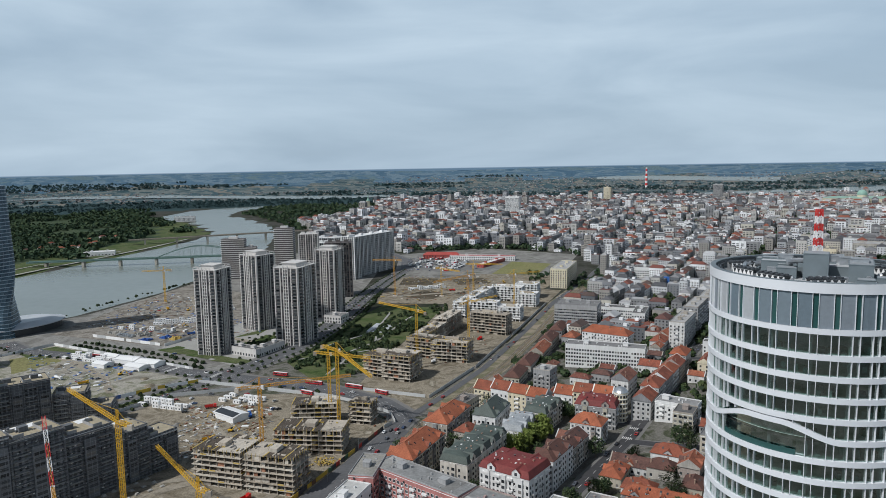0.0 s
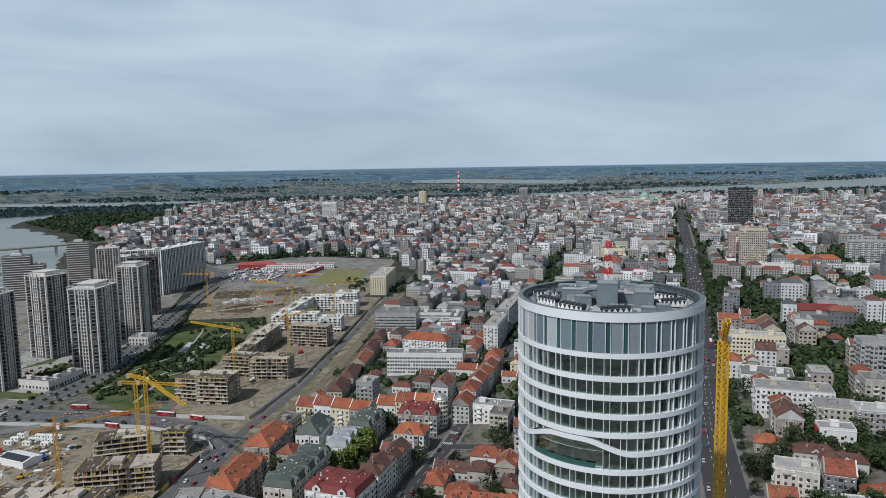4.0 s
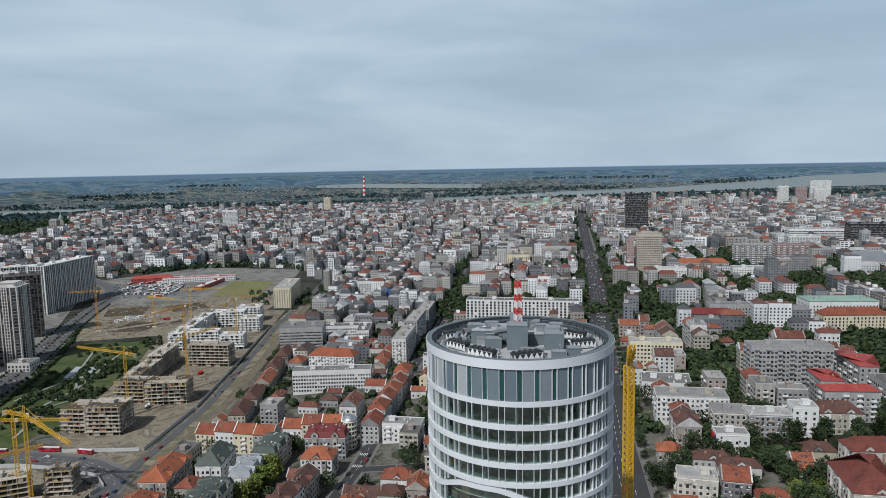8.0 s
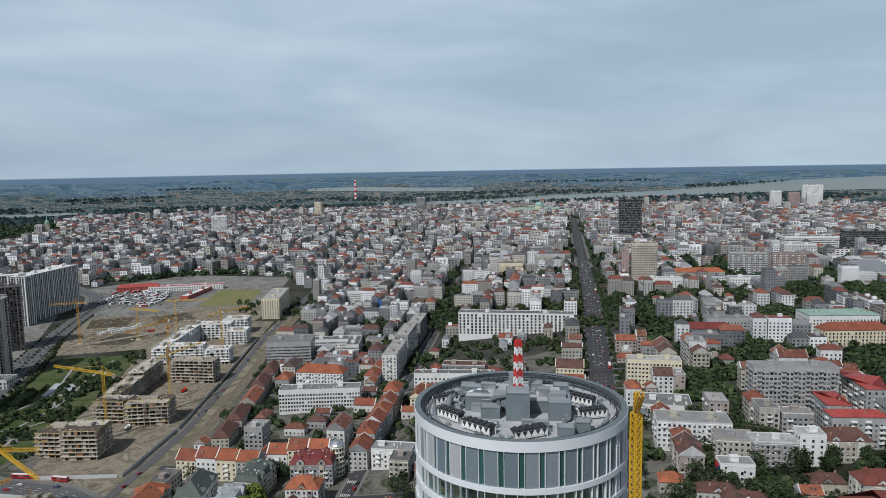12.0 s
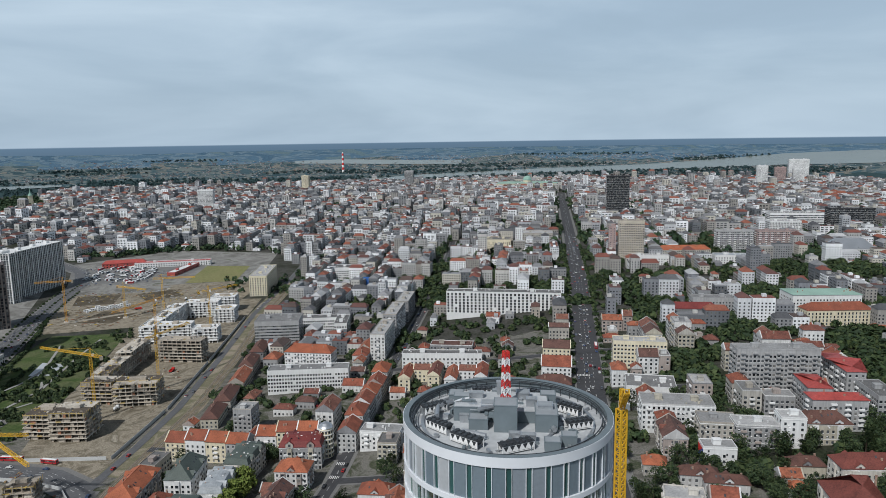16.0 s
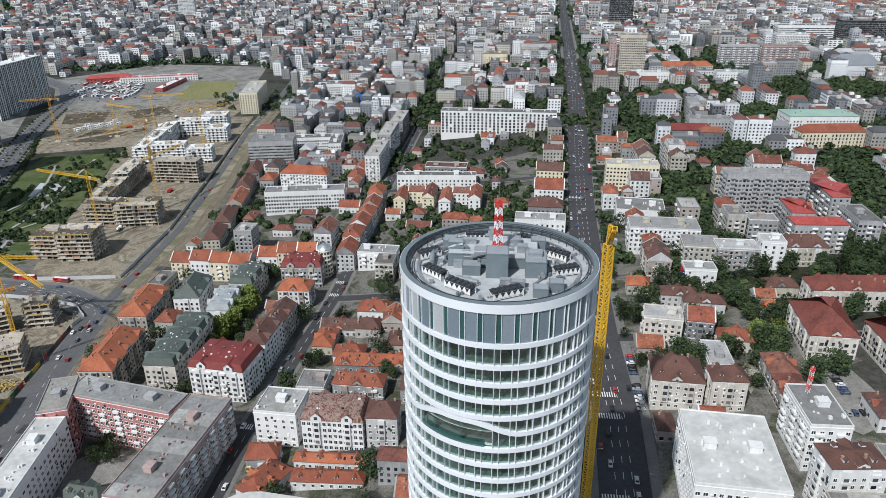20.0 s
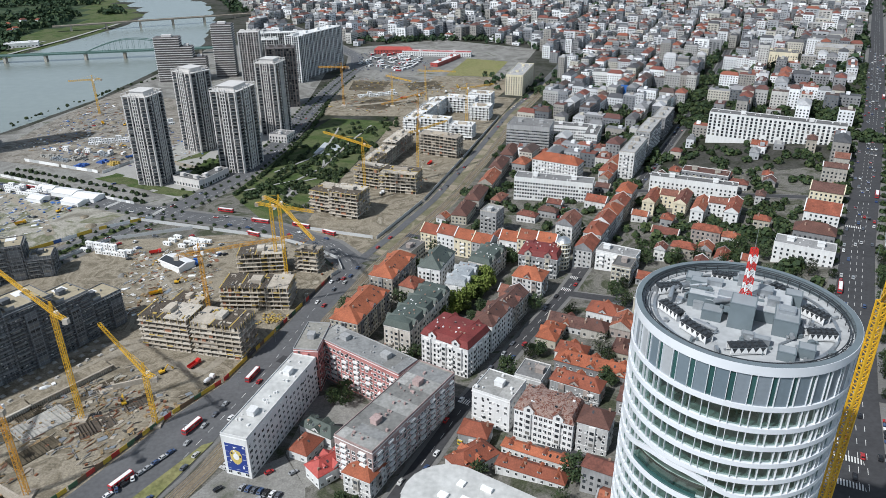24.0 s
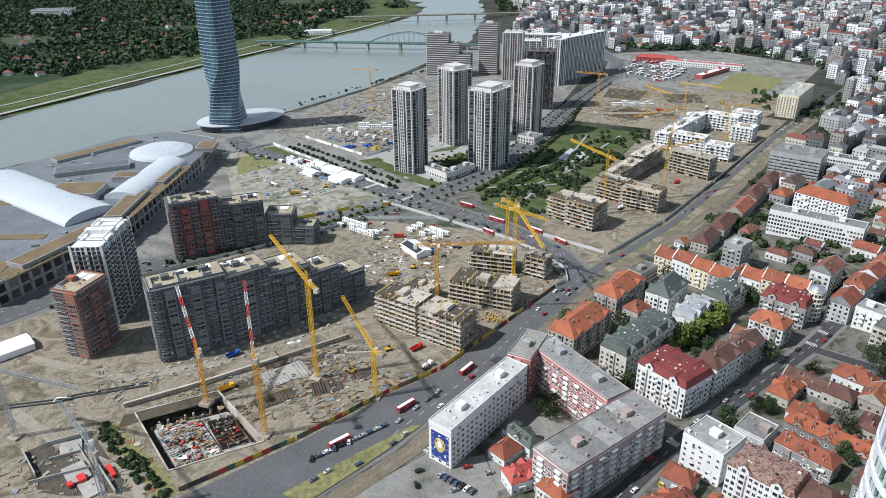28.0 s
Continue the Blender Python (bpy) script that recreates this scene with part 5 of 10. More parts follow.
PALETTE = {"w": WHITE, "c": CREAM, "g": GREYWALL, "p": PINK, "o": None}


def stands(kind, x, y, l, w, ang, h, **more):
    """One of the nearer buildings, by kind."""
    near = math.hypot(x - 15, y - 30) < 325
    o = dict(single=near)
    if kind == "panel_white":
        o.update(label="long white rendered apartment block with a flat roof", wall=WHITE, pitch=3.6, ww=1.9, wh=1.7)
    elif kind == "panel_pink":
        o.update(label="pink rendered apartment block round a courtyard", wall=PINK, pitch=2.8, ww=1.9, wh=1.7, balcony=0.7)
    elif kind == "panel_grey":
        o.update(label="worn grey apartment block with a felt roof", wall=GREYWALL, pitch=2.7, ww=1.9, wh=1.8, balcony=0.95)
    elif kind == "mansard":
        o.update(label="old apartment house with a dark red mansard roof", roof="mansard", roof_mat=MAROON, pitch=2.3, ww=1.2, wh=1.8, balcony=0.5)
    elif kind == "rusty":
        o.update(label="white house with bands of windows and a rusty brown mansard", roof="mansard", roof_mat=RUSTYSHEET, wall=WHITE, pitch=2.2, ww=1.6, wh=1.9)
    elif kind == "orange":
        o.update(label="old rendered house with a bright orange tiled roof", roof="hip", roof_mat=ORANGE, balcony=0.45)
    elif kind == "tiled":
        o.update(label="rendered town house with a red tiled roof", roof="gable")
    elif kind == "brown":
        o.update(label="grey old town house with a brown tiled roof", roof="hip", roof_mat=BROWN)
    elif kind == "green":
        o.update(label="rendered house with a green sheet-metal roof", roof="mansard", roof_mat=GREENROOF, wall=PALEWALL, balcony=0.5)
    elif kind == "grey_roof":
        o.update(label="white house with a pale grey metal roof", roof="hip", roof_mat=STEEL, wall=WHITE, lean=0.45)
    elif kind == "cream_row":
        o.update(label="cream terraced apartment house with a red roof", roof="gable", roof_mat=ORANGE, wall=CREAM, balcony=0.6)
    elif kind == "office":
        o.update(label="long white office building with rows of windows", wall=WHITE, pitch=2.3, ww=1.6, wh=1.7, name="office_building")
    elif kind == "big_office":
        o.update(label="grey concrete office block with window bands", wall=GREYWALL, pitch=2.0, ww=1.9, wh=1.5, name="office_building")
    elif kind == "cream":
        o.update(label="cream old public building with tall windows", wall=CREAM, pitch=3.2, ww=1.3, wh=2.2, name="public_building")
    elif kind == "flat":
        o.update(label="plain rendered apartment block with a flat roof", balcony=0.5)
    elif kind == "flat_white":
        o.update(label="white rendered flat-roofed building", wall=WHITE, pitch=3.4)
    elif kind == "slab":
        o.update(label="tall apartment slab with balconies and red roof rooms", wall=GREYWALL, balcony=0.85, pitch=2.5, ww=1.7)
    elif kind == "slab_red":
        o.update(label="apartment block with a red sheet roof", wall=GREYWALL, roof="hip", roof_mat=REDSHEET, rise=2.4, balcony=0.7)
    elif kind == "institute":
        o.update(label="long cream school building with a dark red hipped roof", wall=PALEWALL, roof="hip", roof_mat=BRICKROOF, pitch=2.8, ww=1.3, wh=2.0, name="school_building")
    elif kind == "black":
        o.update(label="black glass-and-metal high-rise office tower", wall=BLACKCLAD, pitch=1.6, ww=1.35, wh=2.2, name="high_rise")
    elif kind == "bands":
        o.update(label="long white apartment block with dark vertical balcony strips", wall=WHITE, pitch=4.2, ww=2.1, wh=2.5, name="apartment_building")
    elif kind == "high":
        o.update(label="tall pale apartment tower", wall=CREAM, pitch=2.6, ww=1.6, wh=1.5, balcony=0.5, name="high_rise")
    elif kind == "green_flat":
        o.update(label="large pale public building with a green copper roof", wall=CREAM, roof="hip", roof_mat=mat("copper_green", (0.24, 0.36, 0.30), 0.7, vary=0.2), rise=2.5, pitch=3.0, name="public_building")
    elif kind == "big_white":
        o.update(label="large white office building with a pale roof and aerials", wall=WHITE, roof_mat=LIGHTROOF, pitch=2.4, ww=1.7, wh=1.6, name="office_building")
    o.update(more)
    label = o.pop("label")
    return building(x, y, l, w, ang, h, label, **o)


stands("panel_white", -57, 309, 66, 13.4, 69, 23, roof_mat=LIGHTROOF)
stands("panel_pink", -13, 341, 58, 15, -40.5, 25, parapet=GREYWALL, roof_mat=PATCHROOF)
stands("panel_pink", -42, 354, 27, 13, 80, 26, label="pink corner stair tower of the apartment block", parapet=GREYWALL, roof_mat=PATCHROOF)
stands("panel_grey", 4, 294.7, 67, 21, 54.6, 23, roof_mat=PATCHROOF, wall=PINKGREY)
stands("flat_white", 53, 306, 20, 19, -33, 19, label="white rendered corner house with grey sheet roof")
stands("rusty", 74, 288, 28, 17, -30, 17)
stands("brown", 93, 277, 14, 13, -28, 16, label="grey old town house beside the white rusty-roofed one")
stands("orange", 94, 315, 25.6, 11, -32, 10)
stands("mansard", 35.5, 359.5, 30, 23, -36, 19.5, wall=WHITE)
stands("brown", 58.5, 379, 27, 13, 57, 18, wall=WHITE)
stands("tiled", 72.5, 401, 24, 13, 57, 15)
stands("green", 15.5, 392.6, 52, 17, 61, 19)
stands("orange", -19, 403, 43, 18, 65, 17)
stands("orange", 0, 457, 38, 17, 65, 16)
stands("grey_roof", 30, 463, 30, 16, 66, 16, roof_mat=GREENROOF)
stands("grey_roof", 46, 441, 28, 14, 66, 13, roof_mat=GREYTILE, roof="mansard")
stands("green", 66, 468, 28, 16, 58, 14)
stands("mansard", 102, 462, 27, 18, -24, 16)
stands("orange", 90, 433, 20, 15, -28, 14)
for k in range(4):
    stands("cream_row", 30 + 12.2 * k, 518 - 7.8 * k, 14.2, 14, -32, 14 + (k * 5) % 3, wall=(CREAM, WHITE, CREAM, GREYWALL)[k])
for k in range(3):
    stands("cream_row", 86 + 12.4 * k, 494 - 6.2 * k, 13.6, 14, -27, 15 + (k * 2) % 3, wall=(WHITE, CREAM, WHITE)[k])
for k in range(6):
    stands("orange" if k % 2 else "tiled", 136 + k * 11.2, 470 + k * 19, 20.5, 13, 60, 14 + (k * 7) % 4)
stands("office", 140, 605, 68, 16, -20, 19)
stands("orange", 155, 662, 45, 17, -33, 17, wall=WHITE)
stands("big_office", 147, 770, 46, 34, -20, 26)
stands("office", 196, 792, 44, 16, -20, 15, label="white office wing with an open court")
stands("office", 214, 762, 40, 14, 68, 15, label="white office wing beside the court")
stands("cream", 179, 1049, 88, 24, 70, 28)
stands("office", 315, 1050, 56, 26, -20, 20)
stands("high", 372, 460, 41, 15, -33, 21, label="cream office house with a flat roof", wall=CREAM, pitch=2.6, balcony=0)
stands("flat_white", 338, 406, 34, 26, -36, 10)
stands("flat", 317, 357, 44, 20, -33, 17, single=False)
stands("flat", 321, 327, 22, 17, -34, 14)
stands("flat", 334, 311, 24, 15, -31, 14)
stands("flat_white", 350, 300, 13.8, 13, -33, 18)
stands("brown", 369, 294, 27, 15, -29, 13)
stands("flat_white", 298, 303, 18, 11, -30, 13)
stands("slab", 407, 362, 55, 15, -28, 32)
stands("slab_red", 396, 323, 14, 26, -32, 22)
stands("slab_red", 390, 302, 32, 13, -28, 20)
stands("slab", 421, 297, 14, 30, -30, 21)
stands("slab_red", 439, 335, 12, 40, -29, 24)
stands("institute", 305, 226, 22, 34, -33, 13)
stands("institute", 347, 243, 46, 15, -27, 13)
stands("institute", 317, 193, 16, 40, -28, 13)
stands("flat", 244, 270, 19, 13, -37, 16, wall=PALEWALL)
stands("brown", 275, 293, 20, 10, -34, 8, label="low old house with a brown tiled roof")
stands("brown", 281, 280, 22, 9, -34, 7, label="low old house with a brown tiled roof")
stands("orange", 268, 244, 17, 11, -38, 7, wall=PALEWALL, label="small white house with a patched orange roof")
stands("tiled", 312, 268, 11, 9, -30, 6)
stands("brown", 327, 271, 18, 10, -30, 7)
stands("orange", 307, 258, 9, 8, -50, 5)
stands("orange", 268, 319, 13, 11, -34, 6)
stands("tiled", 259, 260, 13, 14, -37, 14)
stands("brown", 217, 229, 22, 20, -34, 15, wall=PALEWALL)
stands("brown", 231, 213, 15, 12, -30, 16, wall=PALEWALL)
stands("big_white", 192, 172, 32, 42, -34, 22)
stands("slab", 238, 174, 15.7, 26.7, -29, 21, label="pale balconied block with a bare concrete roof", wall=WHITE)
stands("slab_red", 222, 147, 20, 13, -24, 23, roof_mat=BROWN, label="white balconied block with a rusty red roof", wall=WHITE)
stands("flat", 205, 122, 26, 26, -30, 22)
stands("black", 948, 1235, 46, 32, -34, 92, floor_h=3.6)
stands("high", 650, 818, 34, 18, -32, 58, wall=TOWERCREAM, pitch=2.2, ww=1.5, wh=1.9, balcony=0.75)
stands("flat", 628, 832, 9, 16, -32, 50, wall=PINKGREY, balcony=0, label="narrow pink stair tower beside the tall pale tower", name="high_rise")
stands("flat_white", 655, 786, 52, 14, -32, 13, label="low white flat-roofed block before the tall pale tower")
stands("institute", 728, 800, 74, 16, -24, 14, roof_mat=ORANGE, label="long school building with a red tiled roof")
stands("flat_white", 766, 738, 60, 18, -31, 12, label="white low hall with a rounded glass front", roof_mat=STEEL)
stands("grey_roof", 955, 712, 64, 30, -31, 11, label="white exhibition hall with a low pale roof", name="hall")
stands("slab", 832, 807, 54, 14, -31, 33, label="long grey apartment slab with rows of balconies")
stands("slab", 884, 776, 58, 14, -31, 33, wall=PINKGREY, label="long brownish apartment slab with rows of balconies")
for fx, fy in ((800, 770), (850, 740), (900, 715), (850, 690)):
    claim(fx, fy, 40, 34, -31)
stands("bands", 376, 690, 124, 16, -32, 24)
stands("cream", 601, 463, 60, 17, -24, 15, roof="hip", roof_mat=ORANGE, label="long yellow public building with an orange tiled roof")
stands("green_flat", 630, 502, 66, 30, -26, 20, wall=WHITE)
stands("cream", 559, 1050, 50, 34, -31, 20)
stands("flat", 640, 1050, 50, 40, -31, 18)
stands("flat", 533, 547, 40, 16, -29, 16, wall=GREYWALL, balcony=0)
stands("brown", 497, 536, 48, 14, -31, 12, roof_mat=MAROON)
stands("office", 1010, 872, 50, 26, -33, 30)
stands("slab", 194, 1979, 40, 18, -20, 58, label="tall white office slab with a dark flank", wall=WHITE, name="high_rise")
stands("black", 957, 2466, 32, 24, -30, 64, label="grey glass high-rise hotel", wall=GREYWALL, name="high_rise")
stands("high", 561, 2416, 24, 20, -30, 62)
stands("flat_white", 2639, 2193, 80, 30, -40, 98, label="tall white high-rise on the far slope", name="high_rise")
for k in range(3):
    stands("high", 1976 + 38 * k, 1787 - 40 * k, 34, 24, -40, 66 - 5 * k, wall=(WHITE, PINKGREY, WHITE)[k], label="tall pale apartment tower with red panels" if k == 1 else "tall pale apartment tower")
stands("black", 1200, 892, 74, 30, -33, 40, label="dark blue glass office building", wall=BLACKCLAD, name="office_building")
stands("big_office", 1118, 940, 92, 26, -33, 32, label="long white office building with window bands", wall=WHITE)
stands("green_flat", 1208, 2042, 200, 50, -31, 24, rise=5)
stands("flat_white", 154, 455, 27, 14, -33, 13, balcony=0.6)
for cx, cy, wall in ((221, 549, CREAM), (248, 518, WHITE)):
    for q, l, ang, t in ((-12, 30, 59, 0), (12, 30, 59, 0), (0, 14, -31, 8)):
        x, y = cx + math.cos(radians(-31)) * q + math.cos(radians(59)) * t, cy + math.sin(radians(-31)) * q + math.sin(radians(59)) * t
        stands("tiled", x, y, l, 9.5, ang, 11, wall=wall, label="gabled house wing with a brick-red tiled roof")
stands("flat_white", 252, 576, 70, 11, -27, 13, label="long white flat-roofed building behind gabled houses")
stands("flat", 268, 590, 38, 15, -31, 14, roof_mat=BROWN, label="grey building with a dark roof lantern")
stands("tiled", 334, 520, 23, 15, -34, 11, wall=CREAM)
stands("tiled", 310, 483, 23, 18, -34, 11, wall=WHITE)
stands("brown", 290, 456, 26, 15, -33, 9)
stands("flat_white", 269, 430, 36, 15, -33, 12)
stands("brown", -34, 303, 20, 9, -36, 6, roof_mat=GREENROOF, wall=WHITE, label="low white shed with a blue-grey roof in a courtyard")
stands("orange", -27, 277, 20, 11, 38, 7, roof_mat=REDSHEET, wall=WHITE, label="white house with a bright red sheet roof")
stands("orange", -11, 266, 14, 13, -31, 11)
stands("orange", 40, 290, 14, 11, -22, 7)
stands("orange", 37, 273, 21, 13, 35, 6)
stands("orange", 66, 272, 32, 6, -29, 4.5)
for x, y, l, h in ((226, 660, 54, 25), (258, 715, 56, 27), (292, 770, 50, 24)):
    stands("flat", x, y, l, 14, 60, h, label="long grey apartment block lining the old street", balcony=0.8)
for x, y, l, h, kind in ((58, 573, 30, 8, "brown"), (72, 606, 34, 9, "brown"), (88, 645, 36, 9, "tiled"), (102, 684, 34, 10, "brown"), (118, 722, 34, 11, "brown")):
    stands(kind, x, y, l, 13, 69, h, label="long low old house with a dark red roof beside the railway")
# low houses and sheds in the yards behind the old street
YARDS = random.Random(4)
for x, y, l, w, ang, h, kind in ((92, 372, 16, 9, 60, 6, "orange"), (104, 383, 18, 9, -30, 5, "tiled"), (118, 372, 12, 9, -30, 6, "brown"), (86, 352, 22, 9, 60, 6, "tiled"), (100, 352, 14, 9, -28, 5, "orange"), (115, 352, 13, 9, -32, 5, "brown"),
                                 (74, 330, 12, 12, -30, 9, "flat"), (84, 322, 10, 14, 60, 7, "tiled"), (108, 335, 34, 9, -30, 5, "orange"), (128, 390, 16, 10, -30, 6, "orange"), (134, 372, 14, 9, 60, 6, "tiled"), (127, 348, 12, 8, 60, 5, "brown"),
                                 (120, 318, 20, 9, -30, 7, "orange"), (131, 330, 14, 9, 60, 6, "tiled"), (42, 282, 14, 10, -30, 6, "orange"), (34, 268, 16, 12, -25, 7, "tiled"), (62, 262, 26, 6, -28, 4, "orange"), (118, 300, 13, 10, 60, 8, "brown"),
                                 (-32, 277, 14, 9, 60, 6, "orange"), (-20, 270, 20, 12, 60, 8, "tiled"), (-8, 262, 15, 11, 60, 9, "orange"), (-40, 292, 11, 8, 60, 5, "orange")):
    l, w = l * 1.2, w * 1.3
    if clear_of(x, y, l - 3, w - 3, ang, -0.4):
        stands(kind, x, y, l, w, ang, h, rng=YARDS, name="low_house", pitch=3.4)

# ---- the riverside: unfinished blocks, towers, malls, cranes ----
SCAFF_WALL = mat("unfinished_dark_wall", (0.115, 0.122, 0.133), 0.85, grain=1.0, broad=0.15, vary=0.35, streak=True)
SCAFF_STEEL = mat("scaffold_tube", (0.33, 0.345, 0.36), 0.5, 0.3, vary=0.25)
SCAFF_DECK = mat("scaffold_deck", (0.13, 0.13, 0.13), 0.85, vary=0.3)
BRICKORANGE = mat("facing_brick_orange", (0.33, 0.115, 0.07), 0.85, grain=1.2, broad=0.2, vary=0.25)
BRICKRED = mat("facing_brick_red", (0.33, 0.060, 0.048), 0.85, grain=1.2, broad=0.2, vary=0.2)
SCREED = mat("roof_screed", (0.33, 0.285, 0.20), 0.9, grain=0.5, broad=0.12, vary=0.25)
PALE = mat("pale_stone_cladding", (0.54, 0.52, 0.50), 0.7, grain=0.8, broad=0.1, vary=0.12, streak=True)
TAUPE = mat("taupe_cladding", (0.10, 0.088, 0.084), 0.7, grain=0.8, broad=0.1, vary=0.2)
RAILGLASS = mat("balcony_glass", (0.06, 0.07, 0.078), 0.15, vary=0.2)
BALCONYEDGE = mat("balcony_edge", (0.36, 0.345, 0.335), 0.7, vary=0.12)
TIMBERDECK = mat("timber_deck", (0.085, 0.068, 0.052), 0.9, grain=1.0, broad=0.2, vary=0.4)
PLY = mat("formwork_yellow", (0.42, 0.30, 0.08), 0.8, vary=0.3)


def scaffold(root, l, w, h, seen, deck_every=2.0, gap=0.75):
    """Tube scaffold before the faces that are looked at: standards, ledgers and deck boards."""
    tubes, decks = Shape(), Shape()
    for k, (p, e, n, run) in enumerate(sides(l, w)):
        if not seen[k]:
            continue
        m = max(2, int(run / 2.6))
        for c in range(m + 1):
            d = run * c / m
            for o in (0.25, 0.25 + gap):
                x, y = p[0] + e[0] * d + n[0] * o, p[1] + e[1] * d + n[1] * o
                tubes.box(x - 0.04, y - 0.04, -0.3, x + 0.04, y + 0.04, h + 1.6)
        z = 2.0
        while z < h + 0.5:
            a, b = (p[0] + n[0] * 0.25, p[1] + n[1] * 0.25), (p[0] + e[0] * run + n[0] * (0.25 + gap), p[1] + e[1] * run + n[1] * (0.25 + gap))
            decks.box(min(a[0], b[0]), min(a[1], b[1]), z, max(a[0], b[0]), max(a[1], b[1]), z + 0.05, floor=True)
            for q in (1.0,):
                o = 0.25 + gap
                tubes.bar((p[0] + n[0] * o, p[1] + n[1] * o, z + q), (p[0] + e[0] * run + n[0] * o, p[1] + e[1] * run + n[1] * o, z + q), 0.05)
            z += deck_every
    tagged(part("scaffold_tubes", tubes, SCAFF_STEEL, root), "grey steel scaffold tubes", kind="stuff")
    tagged(part("scaffold_decks", decks, SCAFF_DECK, root), "timber scaffold decks", kind="stuff")


def scaffolded(x, y, l, w, ang, h, label, wall=None, strips=None, steps=1):
    root = building(x, y, l, w, ang, h, label, wall or SCAFF_WALL, "flat", SCREED, 3.1, 2.6, 1.5, 2.0, name="unfinished_building", deep=2, frames=False)
    if strips:
        s = Shape()
        seen = facing(x, y, ang)
        for k, (p, e, n, run) in enumerate(sides(l, w)):
            if seen[k]:
                for c in range(7):
                    d = run * (c + 0.5) / 7
                    a = run * (0.022, 0.034, 0.028)[c % 3]
                    q = [(p[0] + e[0] * (d - a), p[1] + e[1] * (d - a)), (p[0] + e[0] * (d + a), p[1] + e[1] * (d + a))]
                    q += [(q[1][0] + n[0] * 0.18, q[1][1] + n[1] * 0.18), (q[0][0] + n[0] * 0.18, q[0][1] + n[1] * 0.18)]
                    s.prism(q, 5, h - 2.5)
        part("brick_pier", s, strips, root)
    scaffold(root, l, w, h, facing(x, y, ang), 2.0, 1.1)
    r = random.Random(int(x * 3 + y))
    slabs, bays = Shape(), Shape()
    for k, (p, e, n, run) in enumerate(sides(l, w)):
        if not facing(x, y, ang)[k]:
            continue
        m = max(2, int(run / 7))
        for c in range(m):
            d0, d1 = run * (c + 0.12) / m, run * (c + 0.88) / m
            if c % 2:
                q = [(p[0] + e[0] * t + n[0] * o, p[1] + e[1] * t + n[1] * o) for t, o in ((d0, 0.0), (d0, 1.25), (d1, 1.25), (d1, 0.0))]
                bays.prism(q, 1.0, h - r.uniform(0.5, 7.0), 0)
                for f in range(1, int(h / 3.1) - 2):
                    a, b = (p[0] + e[0] * (d0 + 0.6) + n[0] * 1.3, p[1] + e[1] * (d0 + 0.6) + n[1] * 1.3), (p[0] + e[0] * (d1 - 0.6) + n[0] * 1.3, p[1] + e[1] * (d1 - 0.6) + n[1] * 1.3)
                    bays.face([(*a, f * 3.1 + 0.8), (*b, f * 3.1 + 0.8), (*b, f * 3.1 + 2.6), (*a, f * 3.1 + 2.6)], 1)
            else:
                for f in range(1, int(h / 3.1)):
                    if r.random() < 0.8:
                        q = [(p[0] + e[0] * t + n[0] * o, p[1] + e[1] * t + n[1] * o) for t, o in ((d0, 0.0), (d0, 1.5), (d1, 1.5), (d1, 0.0))]
                        slabs.prism(q, f * 3.1, f * 3.1 + 0.3)
    tagged(part("bay", bays, [strips or root.data.materials[0], GLASS], root), "bays between the balconies", kind="stuff")
    tagged(part("balcony_slab", slabs, STEEL if strips is None else GREYWALL, root), "raw balcony slabs", kind="stuff")
    s = Shape()
    for c in range(1 + int(h > 40)):
        cx = r.uniform(-0.3, 0.3) * l
        s.box(cx - l * 0.16, w * 0.12, h + 0.14, cx + l * 0.16, w * 0.42, h + 0.3)
    tagged(part("white_membrane", s, SIGNALWHITE, root), "white roofing membrane laid in part", kind="stuff")
    # roof edge frames and openings of terraces
    s = Shape()
    for c in range(int(l / 14) + 1):
        cx = -l / 2 + 5 + c * 14
        if cx < l / 2 - 3:
            s.box(cx - 2.6, -w * 0.42, h + 0.1, cx + 2.6, -w * 0.42 + 0.25, h + 1.9)
            s.box(cx - 2.6, w * 0.1, h + 0.1, cx + 2.6, w * 0.1 + 0.25, h + 1.9)
            s.box(cx - 2.6, -w * 0.42 + 0.25, h + 0.1, cx - 2.35, w * 0.1, h + 1.9)
    tagged(part("roof_terrace_wall", s, GREYWALL, root), kind="stuff")
    return root


def on_line(a, b, depth, h, label, wall=None, strips=None):
    """A scaffolded block whose front stands on the line from a to b."""
    dx, dy = b[0] - a[0], b[1] - a[1]
    l = math.hypot(dx, dy)
    return scaffolded((a[0] + b[0]) / 2 - dy / l * depth / 2, (a[1] + b[1]) / 2 + dx / l * depth / 2, l - 0.3, depth, math.degrees(math.atan2(dy, dx)), h, label, wall, strips)


STRIPGREY = mat("grey_facade_strip", (0.165, 0.175, 0.19), 0.7, vary=0.2)
DARKBLOCK = "unfinished dark apartment block wrapped in scaffolding"
on_line((-251, 312), (-222, 343), 18, 49, DARKBLOCK, None, STRIPGREY)
on_line((-222, 343), (-206, 364), 21, 46, DARKBLOCK, None, STRIPGREY)
on_line((-206, 364), (-190, 385), 22, 39.5, DARKBLOCK)
on_line((-190, 385), (-178, 403), 20, 32, "lower unfinished apartment block in scaffolding")
on_line((-178, 403), (-167, 420), 17, 23, "low end of the unfinished dark block")
on_line((-328, 432), (-302, 457), 18, 46, "unfinished red brick apartment block wrapped in scaffolding", SCAFF_WALL, BRICKRED)
on_line((-302, 457), (-276, 477), 19, 38, "unfinished dark apartment block with stepped terraces")
on_line((-276, 477), (-256, 484), 18, 26, "unfinished dark apartment block with stepped terraces")
